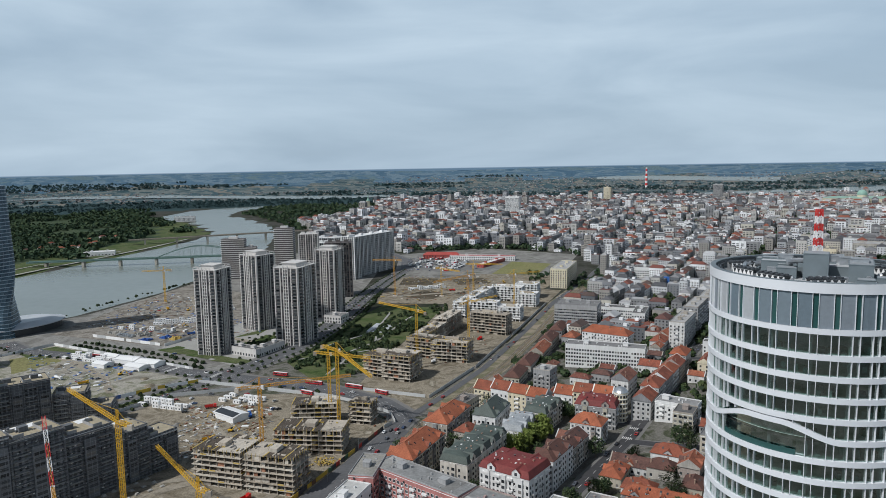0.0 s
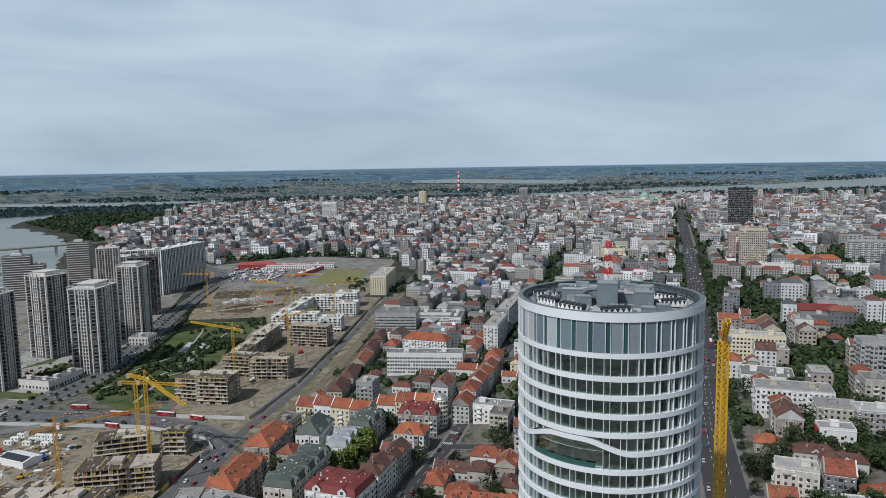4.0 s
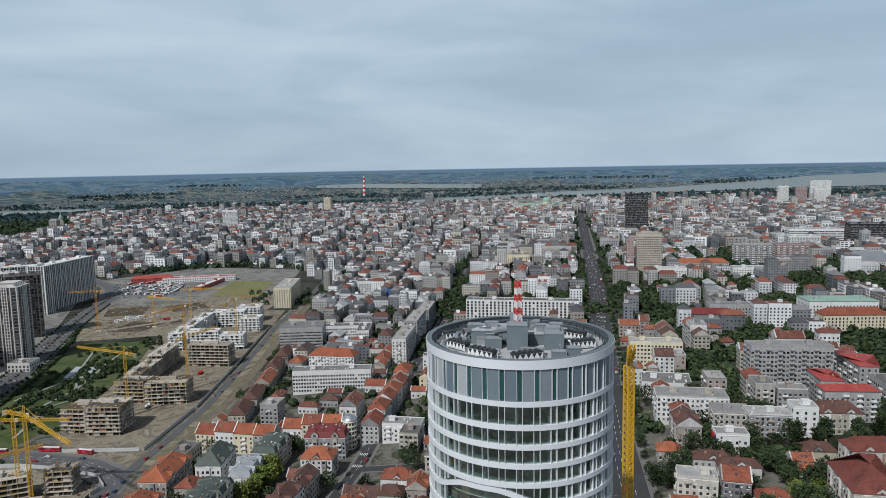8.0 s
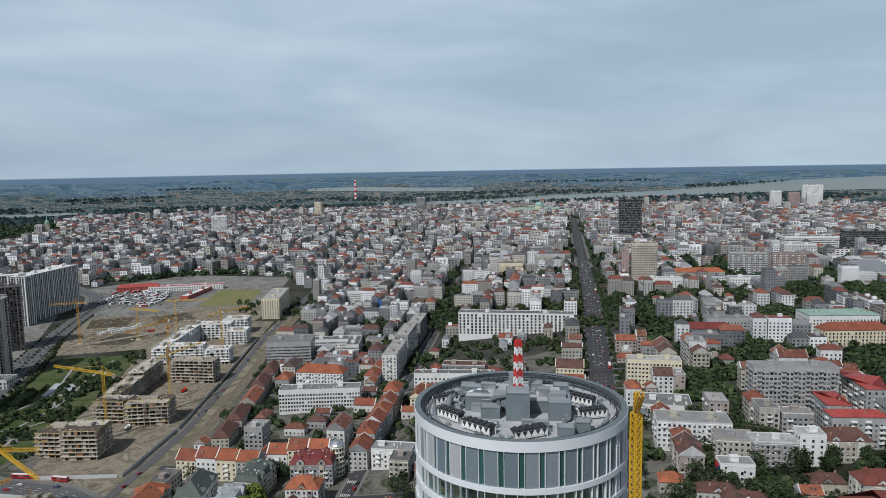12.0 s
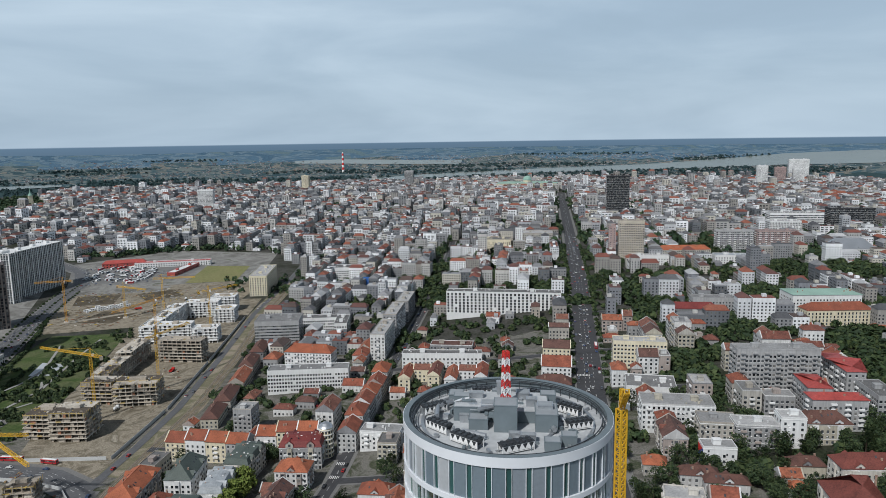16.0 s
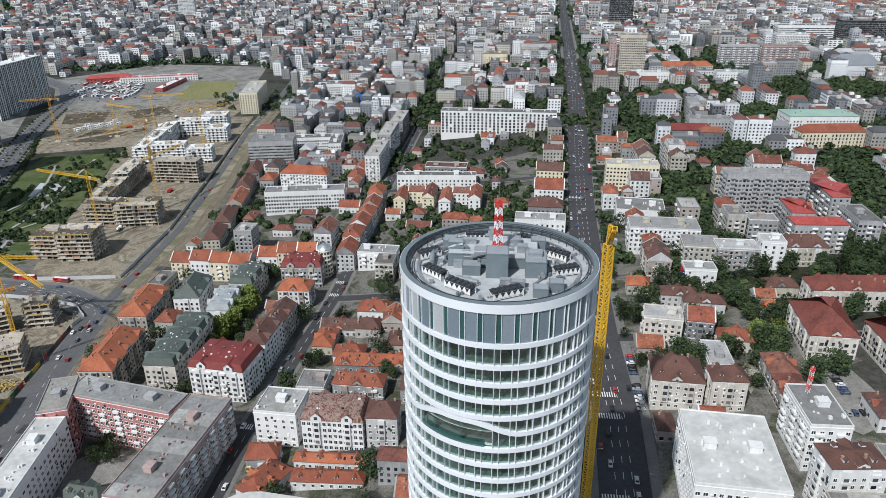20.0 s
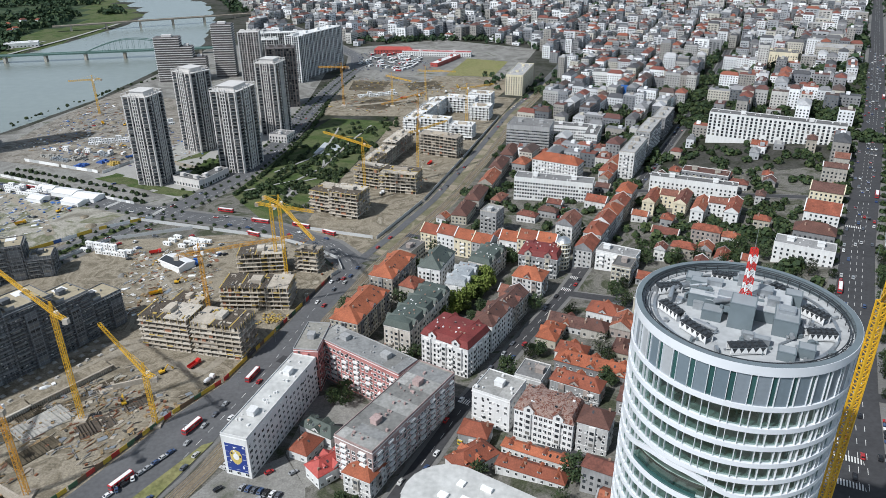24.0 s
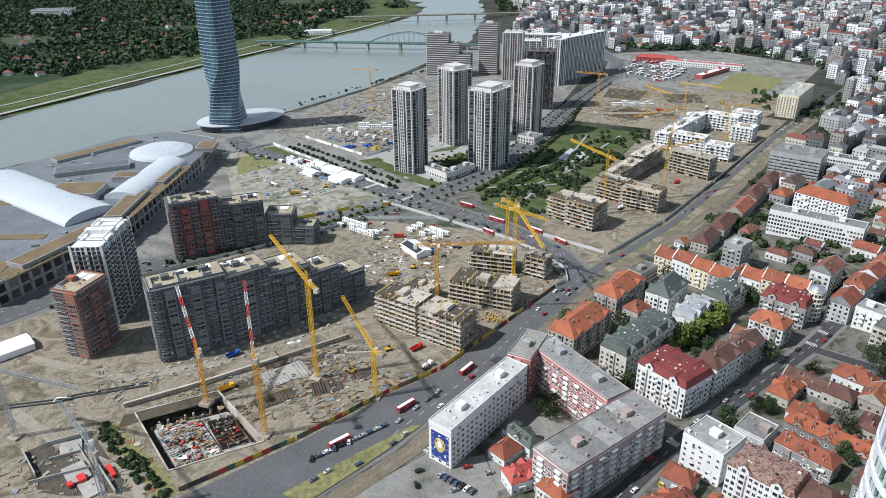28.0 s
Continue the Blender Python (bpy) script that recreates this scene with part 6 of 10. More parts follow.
on_line((-256, 484), (-240, 488), 16, 15.5, "low end of the unfinished dark block")
on_line((-312, 303), (-294, 303), 24, 45, "unfinished orange brick corner tower in scaffolding", BRICKORANGE, BRICKORANGE)


def concrete_frame(x, y, l, w, ang, floors, label, white=False, crown=False):
    """An unfinished block: floor slabs, columns, lift core, part brick infill, edge boards."""
    claim(x, y, l, w, ang)
    fh = 3.1
    r = random.Random(int(x * 7 + y))
    wall = WHITE if white else CONCRETE
    s = Shape()
    s.box(-l * 0.08, -w * 0.2, -1, l * 0.08, w * 0.2, floors * fh + 2.6)
    root = thing("unfinished_building", s, CONCRETE, pose(x, y, land(x, y), 0, 0, ang), label, "building")
    for f in range(floors + 1):
        s = Shape()
        o = 0.0 if f in (0, floors) else 0.9
        s.box(-l / 2 - o, -w / 2 - o, f * fh - 0.16, l / 2 + o, w / 2 + o, f * fh + 0.16, floor=True)
        part("floor_slab", s, wall, root)
    cols, infill, brick = Shape(), Shape(), Shape()
    nx, ny = max(2, int(l / 4.6)), max(2, int(w / 4.6))
    for i in range(nx + 1):
        for j in range(ny + 1):
            if 0 < i < nx and 0 < j < ny and (i + j) % 2:
                continue
            cx, cy = -l / 2 + 0.35 + (l - 0.7) * i / nx, -w / 2 + 0.35 + (w - 0.7) * j / ny
            cols.box(cx - 0.28, cy - 0.28, 0, cx + 0.28, cy + 0.28, floors * fh + (0.0 if r.random() < 0.7 else 1.2))
    part("columns", cols, wall, root)["kind"] = "stuff"
    seen = facing(x, y, ang)
    for k, (p, e, n, run) in enumerate(sides(l, w)):
        m = max(1, int(run / 4.6))
        for f in range(floors):
            for c in range(m):
                q = r.random()
                d0, d1 = run * c / m + 0.5, run * (c + 1) / m - 0.5
                if q < (0.9 if white else 0.42):
                    d1 = d0 + (d1 - d0) * r.choice((0.4, 0.5, 0.6, 1.0))
                    dep = 0.5
                    t = infill if q < 0.35 or white else brick
                    a = (p[0] + e[0] * d0 - n[0] * dep, p[1] + e[1] * d0 - n[1] * dep)
                    b = (p[0] + e[0] * d1 - n[0] * (dep - 0.2), p[1] + e[1] * d1 - n[1] * (dep - 0.2))
                    t.box(min(a[0], b[0]), min(a[1], b[1]), f * fh + 0.16, max(a[0], b[0]), max(a[1], b[1]), f * fh + 2.9)
    # dark block fills the open floors; the rooms' shade is its colour
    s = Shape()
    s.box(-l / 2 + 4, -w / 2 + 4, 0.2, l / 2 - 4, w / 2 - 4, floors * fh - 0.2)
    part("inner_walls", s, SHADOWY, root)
    if infill.f:
        tagged(part("infill_wall", infill, wall, root), kind="stuff")
    if brick.f:
        tagged(part("block_infill", brick, BLOCKWORK, root), kind="stuff")
    s = Shape()
    for i in range(int(l * w / 28)):
        cx, cy, a = r.uniform(-0.46, 0.46) * l, r.uniform(-0.44, 0.44) * w, r.choice((0, 90))
        s.turned(cx, cy, floors * fh + 0.17, r.uniform(1, 4), r.uniform(0.3, 1.4), r.uniform(0.15, 0.9), a, r.choice((0, 0, 1, 2)))
    part("roof_materials", s, [CONCRETE, SCAFF_DECK, PLY], root)["kind"] = "stuff"
    if not white and math.hypot(x, y) < 700:
        s = Shape()
        t0 = floors * fh + 0.2
        u0, u1 = r.choice(((-0.5, 0.05), (-0.1, 0.5), (-0.5, 0.2)))
        for i in range(int((u1 - u0) * l / 0.9)):
            cx = u0 * l + 0.4 + i * 0.9
            s.box(cx - 0.36, -w / 2 - 0.5, t0, cx + 0.36, w / 2 + 0.4, t0 + 0.1, i % 14 == 0)
        tagged(part("formwork_deck", s, [TIMBERDECK, PLY], root), "dark timber formwork boards", kind="stuff")
        s = Shape()
        for k, (p, e, n, run) in enumerate(sides(l + 1.6, w + 1.6)):
            if seen[k]:
                for c in range(int(run / 2.4)):
                    d, q = run * (c + 0.5) / int(run / 2.4), r.random()
                    px, py = p[0] + e[0] * d, p[1] + e[1] * d
                    s.box(px - 0.07, py - 0.07, floors * fh - (3.1 if q < 0.5 else 0.4), px + 0.07, py + 0.07, t0 + 1.3)
                for f in range(1, floors):
                    for c in range(int(run / 5)):
                        if r.random() < 0.16:
                            d = run * (c + 0.5) / int(run / 5)
                            px, py = p[0] + e[0] * d, p[1] + e[1] * d
                            s.box(px - abs(e[0]) * 1.9 - 0.05, py - abs(e[1]) * 1.9 - 0.05, f * fh, px + abs(e[0]) * 1.9 + 0.05, py + abs(e[1]) * 1.9 + 0.05, f * fh + 0.9)
        tagged(part("guard_board", s, PLY, root), "yellow guard boards and posts", kind="stuff")
    if crown:
        s = Shape()
        for xx, yy, ll, tt in ((0, -w / 2, l, 0.3), (0, w / 2, l, 0.3), (-l / 2, 0, 0.3, w), (l / 2, 0, 0.3, w)):
            s.turned(xx, yy, floors * fh, ll, tt, 1.1, 0)
        part("parapet", s, wall, root)
    return root


FRAMED = "unfinished concrete block with open floors and balconies"
for x, y, l, w, ang, fl in ((-97.5, 385, 30, 19, -17, 7), (-129.5, 395, 31, 19, -17, 7), (-88, 440, 44, 20, -6, 5), (-130, 432, 20, 14, -17, 3), (-94, 488, 32, 16, 2, 5), (-60, 487, 14, 16, 74, 5),
                            (-38, 590, 24, 26, 66, 7), (-56, 603, 24, 24, 62, 6), (6, 645, 22, 34, 72, 6), (-22, 660, 18, 26, 62, 6), (48, 748, 16, 44, 60, 7)):
    concrete_frame(x, y, l, w, ang, fl, FRAMED)
for k in range(4):
    concrete_frame(-20 + k * 9.2, 698 + k * 23.5, 15, 24, -21, 5 + k // 2, "unfinished block with yellow formwork on its roof")
for x, y, l, w, ang, fl in ((22, 838, 15, 34, -21, 6), (37, 874, 15, 38, -21, 6), (52, 910, 15, 30, -21, 6), (46, 826, 36, 16, -20, 6), (76, 808, 18, 26, 70, 5), (84, 926, 40, 18, -20, 6), (112, 946, 22, 30, 70, 6), (106, 890, 22, 24, 70, 5)):
    concrete_frame(x, y, l, w, ang, fl, "nearly finished white apartment block with dark openings", True, True)


def residence(x, y, l, w, ang, h):
    """Tall flats: taupe body, pale piers at corners and middle, stacks of balconies, frames on the roof."""
    claim(x, y, l, w, ang)
    s = Shape()
    s.box(-l / 2, -w / 2, -2, l / 2, w / 2, h)
    root = thing("apartment_tower", s, TAUPE, pose(x, y, land(x, y), 0, 0, ang), "tall taupe apartment tower with pale piers and balconies", "tower", "riverside towers")
    fl = int(h / 3.35)
    seen = facing(x, y, ang)
    glass = Shape()
    for k, (p, e, n, run) in enumerate(sides(l, w)):
        if not seen[k]:
            continue
        pier, lintels = Shape(), []
        for d, a, o, up in ((0.025, 0.022, 0.5, 0), (0.975, 0.022, 0.5, 0), (0.40, 0.016, 0.9, 3.0), (0.60, 0.016, 0.9, 3.0), (0.5, 0.012, 0.9, 0), (0.27, 0.022, 0.5, 0), (0.73, 0.022, 0.5, 0)):
            q = [(p[0] + e[0] * run * (d - a), p[1] + e[1] * run * (d - a)), (p[0] + e[0] * run * (d + a), p[1] + e[1] * run * (d + a))]
            q += [(q[1][0] + n[0] * o, q[1][1] + n[1] * o), (q[0][0] + n[0] * o, q[0][1] + n[1] * o)]
            pier.prism([q[0], q[1], q[2], q[3]][::-1], -1, h + up)
        part("pier", pier, PALE, root)
        for f in range(fl):
            z = 1.0 + f * (h - 2) / fl
            for d0, d1 in ((0.06, 0.24), (0.76, 0.94)):
                slab = Shape()
                q = [(p[0] + e[0] * run * d0, p[1] + e[1] * run * d0), (p[0] + e[0] * run * d1, p[1] + e[1] * run * d1)]
                q += [(q[1][0] + n[0] * 1.3, q[1][1] + n[1] * 1.3), (q[0][0] + n[0] * 1.3, q[0][1] + n[1] * 1.3)]
                slab.prism(q[::-1], z, z + 0.28, 0)
                slab.prism([q[2], q[3], (q[3][0] - n[0] * 0.08, q[3][1] - n[1] * 0.08), (q[2][0] - n[0] * 0.08, q[2][1] - n[1] * 0.08)], z + 0.28, z + 1.2, 1)
                part("balcony", slab, [BALCONYEDGE, RAILGLASS], root)
            lintel = Shape()
            q = [(p[0] + e[0] * run * d + n[0] * o, p[1] + e[1] * run * d + n[1] * o) for d, o in ((0.40, 0.0), (0.60, 0.0), (0.60, 0.75), (0.40, 0.75))]
            lintel.prism(q[::-1], z + 2.65, z + 3.35)
            lintels.append(lintel)
            for d0, d1 in ((0.305, 0.37), (0.42, 0.485), (0.515, 0.58), (0.63, 0.695), (0.08, 0.22), (0.78, 0.92)):
                o = 0.06
                a, b = run * d0, run * d1
                glass.face([(p[0] + e[0] * t + n[0] * o, p[1] + e[1] * t + n[1] * o, z + q) for t, q in ((a, 0.5), (b, 0.5), (b, 2.6), (a, 2.6))])
        rows = Shape()
        for q in lintels:
            rows.hull(q.v, q.f)
        tagged(part("lintel", rows, PALE, root), "pale lintels of the middle bay", kind="stuff")
    part("windows", glass, GLASS, root)["kind"] = "stuff"
    s = Shape()
    s.box(-l / 2 - 0.6, -w / 2 - 0.6, h, l / 2 + 0.6, w / 2 + 0.6, h + 0.5, floor=True)
    part("cornice", s, PALE, root)
    s = Shape()
    s.box(-l * 0.3, -w * 0.3, h + 0.5, l * 0.3, w * 0.3, h + 4.2)
    s.box(-l * 0.34, -w * 0.34, h + 4.2, l * 0.34, w * 0.34, h + 4.5, floor=True)
    part("penthouse", s, PALE, root)
    s = Shape()
    for i in range(5):
        for j in (-1, 1):
            q = -l / 2 + l * i / 4
            s.box(q - 0.25, j * w / 2 - 0.25, h + 0.5, q + 0.25, j * w / 2 + 0.25, h + 2.6)
            q = -w / 2 + w * i / 4
            s.box(j * l / 2 - 0.25, q - 0.25, h + 0.5, j * l / 2 + 0.25, q + 0.25, h + 2.6)
    for j in (-1, 1):
        s.box(-l / 2, j * w / 2 - 0.2, h + 2.6, l / 2, j * w / 2 + 0.2, h + 2.95, floor=True)
        s.box(j * l / 2 - 0.2, -w / 2, h + 2.6, j * l / 2 + 0.2, w / 2, h + 2.95, floor=True)
    part("roof_frame", s, PALE, root)


residence(-228, 684, 26, 24, 74, 84)
residence(-212, 790, 26, 28, 55, 84)
residence(-155, 722, 38, 27, 72, 80)
residence(-139, 844, 26, 25, 73, 82)
for x, y, l, w, ang, h in ((-193.5, 671.5, 33, 11, -30, 8), (-175.5, 682, 36, 11, 64.6, 7.6), (-128, 812, 20, 22, 70, 9)):
    building(x, y, l, w, ang, h, "low stone-faced shop wing below the towers", PALE, "flat", None, 3.6, 3.2, 1.8, 2.4, name="shop_wing")


def banded(x, y, l, w, ang, h, label, slab_mat, body_mat, taper=0.0):
    """High house with a white slab edge at each floor."""
    claim(x, y, l, w, ang)
    s = Shape()
    s.box(-l / 2, -w / 2, -2, l / 2, w / 2, h)
    root = thing("apartment_tower", s, body_mat, pose(x, y, land(x, y), 0, 0, ang), label, "tower")
    for f in range(1, int(h / 3.4) + 1):
        s = Shape()
        o = 0.9
        s.box(-l / 2 - o, -w / 2 - o, f * 3.4 - 0.45, l / 2 + o, w / 2 + o, f * 3.4 + 0.45, floor=True)
        part("floor_band", s, slab_mat, root)
    s = Shape()
    s.box(-l * 0.2, -w * 0.2, h, l * 0.2, w * 0.2, h + 3)
    part("roof_room", s, slab_mat, root)
    return root


STRIPED = "dark apartment tower striped with pale floor edges"
for x, y, l, w, ang, h in ((-345, 1150, 36, 20, 4, 66), (-318, 1151, 17, 20, 4, 52), (-300, 1152, 18, 20, 4, 36), (-268, 1180, 30, 22, 2, 80)):
    banded(x, y, l, w, ang, h, STRIPED, PALE, TAUPE)


def framed_block(x, y, l, w, ang, h, label, body, pale, bay=3.6):
    """High block of dark glass with pale upright piers and floor edges."""
    claim(x, y, l, w, ang)
    s = Shape()
    s.box(-l / 2, -w / 2, -2, l / 2, w / 2, h)
    root = thing("apartment_tower", s, body, pose(x, y, land(x, y), 0, 0, ang), label, "tower", "riverside towers")
    for k, (p, e, n, run) in enumerate(sides(l, w)):
        if not facing(x, y, ang)[k]:
            continue
        piers, edges, glass = Shape(), Shape(), Shape()
        m = max(2, int(run / bay))
        for c in range(m + 1):
            d, a = run * c / m, 0.26 if c % 3 else 0.75
            q = [(p[0] + e[0] * (d + u) + n[0] * o, p[1] + e[1] * (d + u) + n[1] * o) for u, o in ((-a, 0.0), (a, 0.0), (a, 0.7), (-a, 0.7))]
            piers.prism(q[::-1], -1, h + (1.2 if c % 3 == 0 else 0.3))
        for f in range(1, int(h / 3.3) + 1):
            q = [(p[0] + e[0] * d + n[0] * o, p[1] + e[1] * d + n[1] * o) for d, o in ((0.0, 0.0), (run, 0.0), (run, 0.5), (0.0, 0.5))]
            edges.prism(q[::-1], f * 3.3 - 0.14, f * 3.3 + 0.14)
            for c in range(m):
                u, v = run * (c + 0.2) / m, run * (c + 0.8) / m
                glass.face([(p[0] + e[0] * t + n[0] * 0.06, p[1] + e[1] * t + n[1] * 0.06, f * 3.3 + q) for t, q in ((u, -2.7), (v, -2.7), (v, -0.4), (u, -0.4))])
        tagged(part("pier", piers, pale, root), kind="stuff")
        tagged(part("floor_edge", edges, pale, root), kind="stuff")
        tagged(part("glazing", glass, GLASS, root), kind="stuff")
    s = Shape()
    s.box(-l / 2 + 0.4, -w / 2 + 0.4, h, l / 2 - 0.4, w / 2 - 0.4, h + 0.3)
    for u in (-0.3, 0.0, 0.3):
        s.box(u * l - 3, -2.5, h + 0.3, u * l + 3, 2.5, h + 3.2)
    part("roof", s, pale, root)
    return root


for x, y, l, w, ang, h, body, pale in ((-222, 1150, 30, 26, 5, 72, TAUPE, PALE), (-148, 978, 36, 26, 8, 76, BLACKCLAD, TAUPE), (-150, 1128, 16, 24, 61, 68, RAILGLASS, WHITE), (-124, 1197, 104, 22, 61, 66, RAILGLASS, WHITE), (-196, 1262, 92, 20, 8, 54, RAILGLASS, WHITE), (-205, 1218, 30, 20, 8, 50, RAILGLASS, WHITE)):
    framed_block(x, y, l, w, ang, h, "high riverside apartment block of dark glass between white piers" if pale is WHITE else "dark taupe riverside apartment tower with slim piers", body, pale)

w1 = framed_block(-323, 359, 19, 45, 19, 55, "finished white-framed apartment block with dark balconies", RAILGLASS, WHITE, 3.0)
s = Shape()
for k, (p, e, n, run) in enumerate(sides(19, 45)):
    if facing(-323, 359, 19)[k]:
        for f in range(1, 16):
            for c in range(int(run / 6)):
                d = (c + 0.5) * run / int(run / 6)
                q = [(p[0] + e[0] * (d + u) + n[0] * o, p[1] + e[1] * (d + u) + n[1] * o) for u, o in ((-1.7, 0.3), (1.7, 0.3), (1.7, 1.7), (-1.7, 1.7))]
                s.prism(q[::-1], f * 3.3, f * 3.3 + 1.05)
tagged(part("balcony", s, TAUPE, w1), "dark balconies", kind="stuff")
for u in (-0.3, 0.12):
    s = Shape()
    for x0, y0, x1, y1 in ((-8, 0, 8, 1), (-8, 12, 8, 13), (-8, 1, -7, 12), (7, 1, 8, 12)):
        s.box(x0, u * 45 + y0, 57.2, x1, u * 45 + y1, 57.9, floor=True)
    for x0 in (-7.6, 7.6):
        for y0 in (0.5, 12.5):
            s.box(x0 - 0.4, u * 45 + y0 - 0.4, 55, x0 + 0.4, u * 45 + y0 + 0.4, 57.2)
    part("roof_frame", s, WHITE, w1, "open white roof frame")

# twisted glass skyscraper on the river bank
KGLASS = mat("skyscraper_glass", [(0.040, 0.080, 0.11), (0.055, 0.10, 0.132), (0.032, 0.066, 0.095)], 0.22, grain=0.3, broad=0.05, vary=0.2, by="island", spec=0.5)
KBAND = mat("skyscraper_band", (0.33, 0.43, 0.50), 0.3, 0.2, vary=0.1)
GREYFENCE_PALE = mat("pale_metal_roof", (0.42, 0.44, 0.46), 0.4, vary=0.1)
KX, KY = -497, 768
claim(KX, KY, 60, 60, 0)
sky = new("skyscraper")
sky.matrix_basis = pose(KX, KY, 0)
tagged(sky, "tall twisted blue-glass skyscraper beside the river", "tower")


def twist(z, grow=0.0):
    """Rounded-square outline of the skyscraper at a height."""
    turn = radians(12 + 62 * smooth((z - 18) / 75))
    half = 17.5 + 3.2 * smooth((36 - z) / 36) - 2.2 * smooth((z - 60) / 110) + grow
    out = []
    for k in range(32):
        a = 6.28319 * k / 32
        c, s = math.cos(a), math.sin(a)
        r = half / (abs(c) ** 5 + abs(s) ** 5) ** 0.2
        out.append((r * math.cos(a + turn), r * math.sin(a + turn)))
    return out


s, bands = Shape(), []
levels = [0.5 + 3.95 * k for k in range(43)]
for z0, z1 in zip(levels, levels[1:]):
    a, b = twist(z0), twist(z1)
    for k in range(32):
        j = (k + 1) % 32
        s.face([(*a[k], z0), (*a[j], z0), (*b[j], z1), (*b[k], z1)])
s.face([(*p, levels[-1]) for p in twist(levels[-1])])
part("glass_skin", s, KGLASS, sky)
for z in levels:
    s = Shape()
    s.prism(twist(z, 0.35), z - 0.35, z + 0.35)
    part("floor_band", s, KBAND, sky)
s = Shape()
for k in range(0, 32, 2):
    for z0, z1 in zip(levels, levels[1:]):
        a, b = twist(z0, 0.12)[k], twist(z1, 0.12)[k]
        s.bar((*a, z0), (*b, z1), 0.06)
part("mullions", s, KBAND, sky)["kind"] = "stuff"
s = Shape()
pod = [(KX * 0 + 4 + 52 * math.cos(6.28319 * k / 40) * (1.0), 22 + 34 * math.sin(6.28319 * k / 40)) for k in range(40)]
s.prism([(x, y) for x, y in pod], 0, 9.0)
pod_o = thing("podium_building", s, DARKMETAL, pose(-478, 775, 0, 0, 0, 55), "low oval podium with a white curved roof", "building")
s = Shape()
big = [(4 + 56 * math.cos(6.28319 * k / 40), 22 + 38 * math.sin(6.28319 * k / 40)) for k in range(40)]
mid = [(4 + 40 * math.cos(6.28319 * k / 40), 22 + 24 * math.sin(6.28319 * k / 40)) for k in range(40)]
s.hull([(*p, 9.0) for p in big] + [(*p, 12.5) for p in mid] + [(*p, 8.2) for p in big], [(k, (k + 1) % 40, 40 + (k + 1) % 40, 40 + k) for k in range(40)] + [(80 + k, 80 + (k + 1) % 40, (k + 1) % 40, k) for k in range(40)] + [tuple(range(40, 80))])
part("roof", s, GREYFENCE_PALE, pod_o)

FILLERS = random.Random(21)
# shopping centre with glass vaults
SLATE = mat("mall_slate", (0.10, 0.115, 0.13), 0.6, grain=0.5, broad=0.08, vary=0.25)
MALLROOF = mat("mall_roof_brown", (0.16, 0.115, 0.06), 0.9, grain=0.6, broad=0.05, vary=0.3)
MALLWALL = mat("mall_wall", (0.30, 0.29, 0.28), 0.8, grain=0.5, broad=0.06, vary=0.2)
ETFE = mat("vault_white", (0.47, 0.50, 0.53), 0.4, grain=0.2, broad=0.05, vary=0.08)
s = Shape()
outline = [(-400, 335), (-388, 440), (-434, 622), (-456, 678), (-520, 690), (-555, 660), (-590, 540), (-640, 440), (-620, 330), (-500, 280)]
s.prism(outline, -1, 17)
mall = thing("shopping_centre", s, [MALLWALL, MALLROOF], None, "large shopping centre with brown terraces and white vaulted roofs", "building")
claim(-505, 480, 190, 380, 0)
s = Shape()
s.face([(x * 0.985 - 7.5, y * 0.985 + 7.5, 17.3) for x, y in outline])
part("roof_deck", s, mat("mall_deck", (0.14, 0.155, 0.17), 0.9, grain=0.5, broad=0.04, vary=0.3), mall)


def vault(a, b, wide, z, rise, m, name):
    (x0, y0), (x1, y1) = a, b
    d = math.hypot(x1 - x0, y1 - y0)
    nx, ny = -(y1 - y0) / d, (x1 - x0) / d
    s = Shape()
    n = 14
    for i in range(n):
        c0, c1 = math.pi * i / n, math.pi * (i + 1) / n
        q = []
        for (px, py), c in (((x0, y0), c0), ((x1, y1), c0), ((x1, y1), c1), ((x0, y0), c1)):
            q.append((px + nx * wide / 2 * math.cos(c), py + ny * wide / 2 * math.cos(c), z + rise * math.sin(c)))
        s.face(q)
    for px, py in (a, b):
        s.face([(px + nx * wide / 2 * math.cos(math.pi * i / n), py + ny * wide / 2 * math.cos(math.pi * i / n), z + rise * math.sin(math.pi * i / n)) for i in range(n + 1)])
    o = part(name, s, m, mall)
    return o


vault((-575, 500), (-420, 450), 46, 17.3, 8, ETFE, "glass_vault")
vault((-447, 590), (-426, 492), 32, 17.3, 6.5, ETFE, "glass_vault")
s = Shape()
for r0, r1, z0, z1 in ((1.0, 0.97, 17.3, 19.5), (0.97, 0.7, 19.5, 22.5), (0.7, 0.35, 22.5, 24), (0.35, 0.02, 24, 24.5)):
    a = [(-478 + 32 * r0 * math.cos(6.28319 * k / 36), 616 + 32 * r0 * math.sin(6.28319 * k / 36), z0) for k in range(36)]
    b = [(-478 + 32 * r1 * math.cos(6.28319 * k / 36), 616 + 32 * r1 * math.sin(6.28319 * k / 36), z1) for k in range(36)]
    s.hull(a + b, [(k, (k + 1) % 36, 36 + (k + 1) % 36, 36 + k) for k in range(36)])
part("dome", s, ETFE, mall)
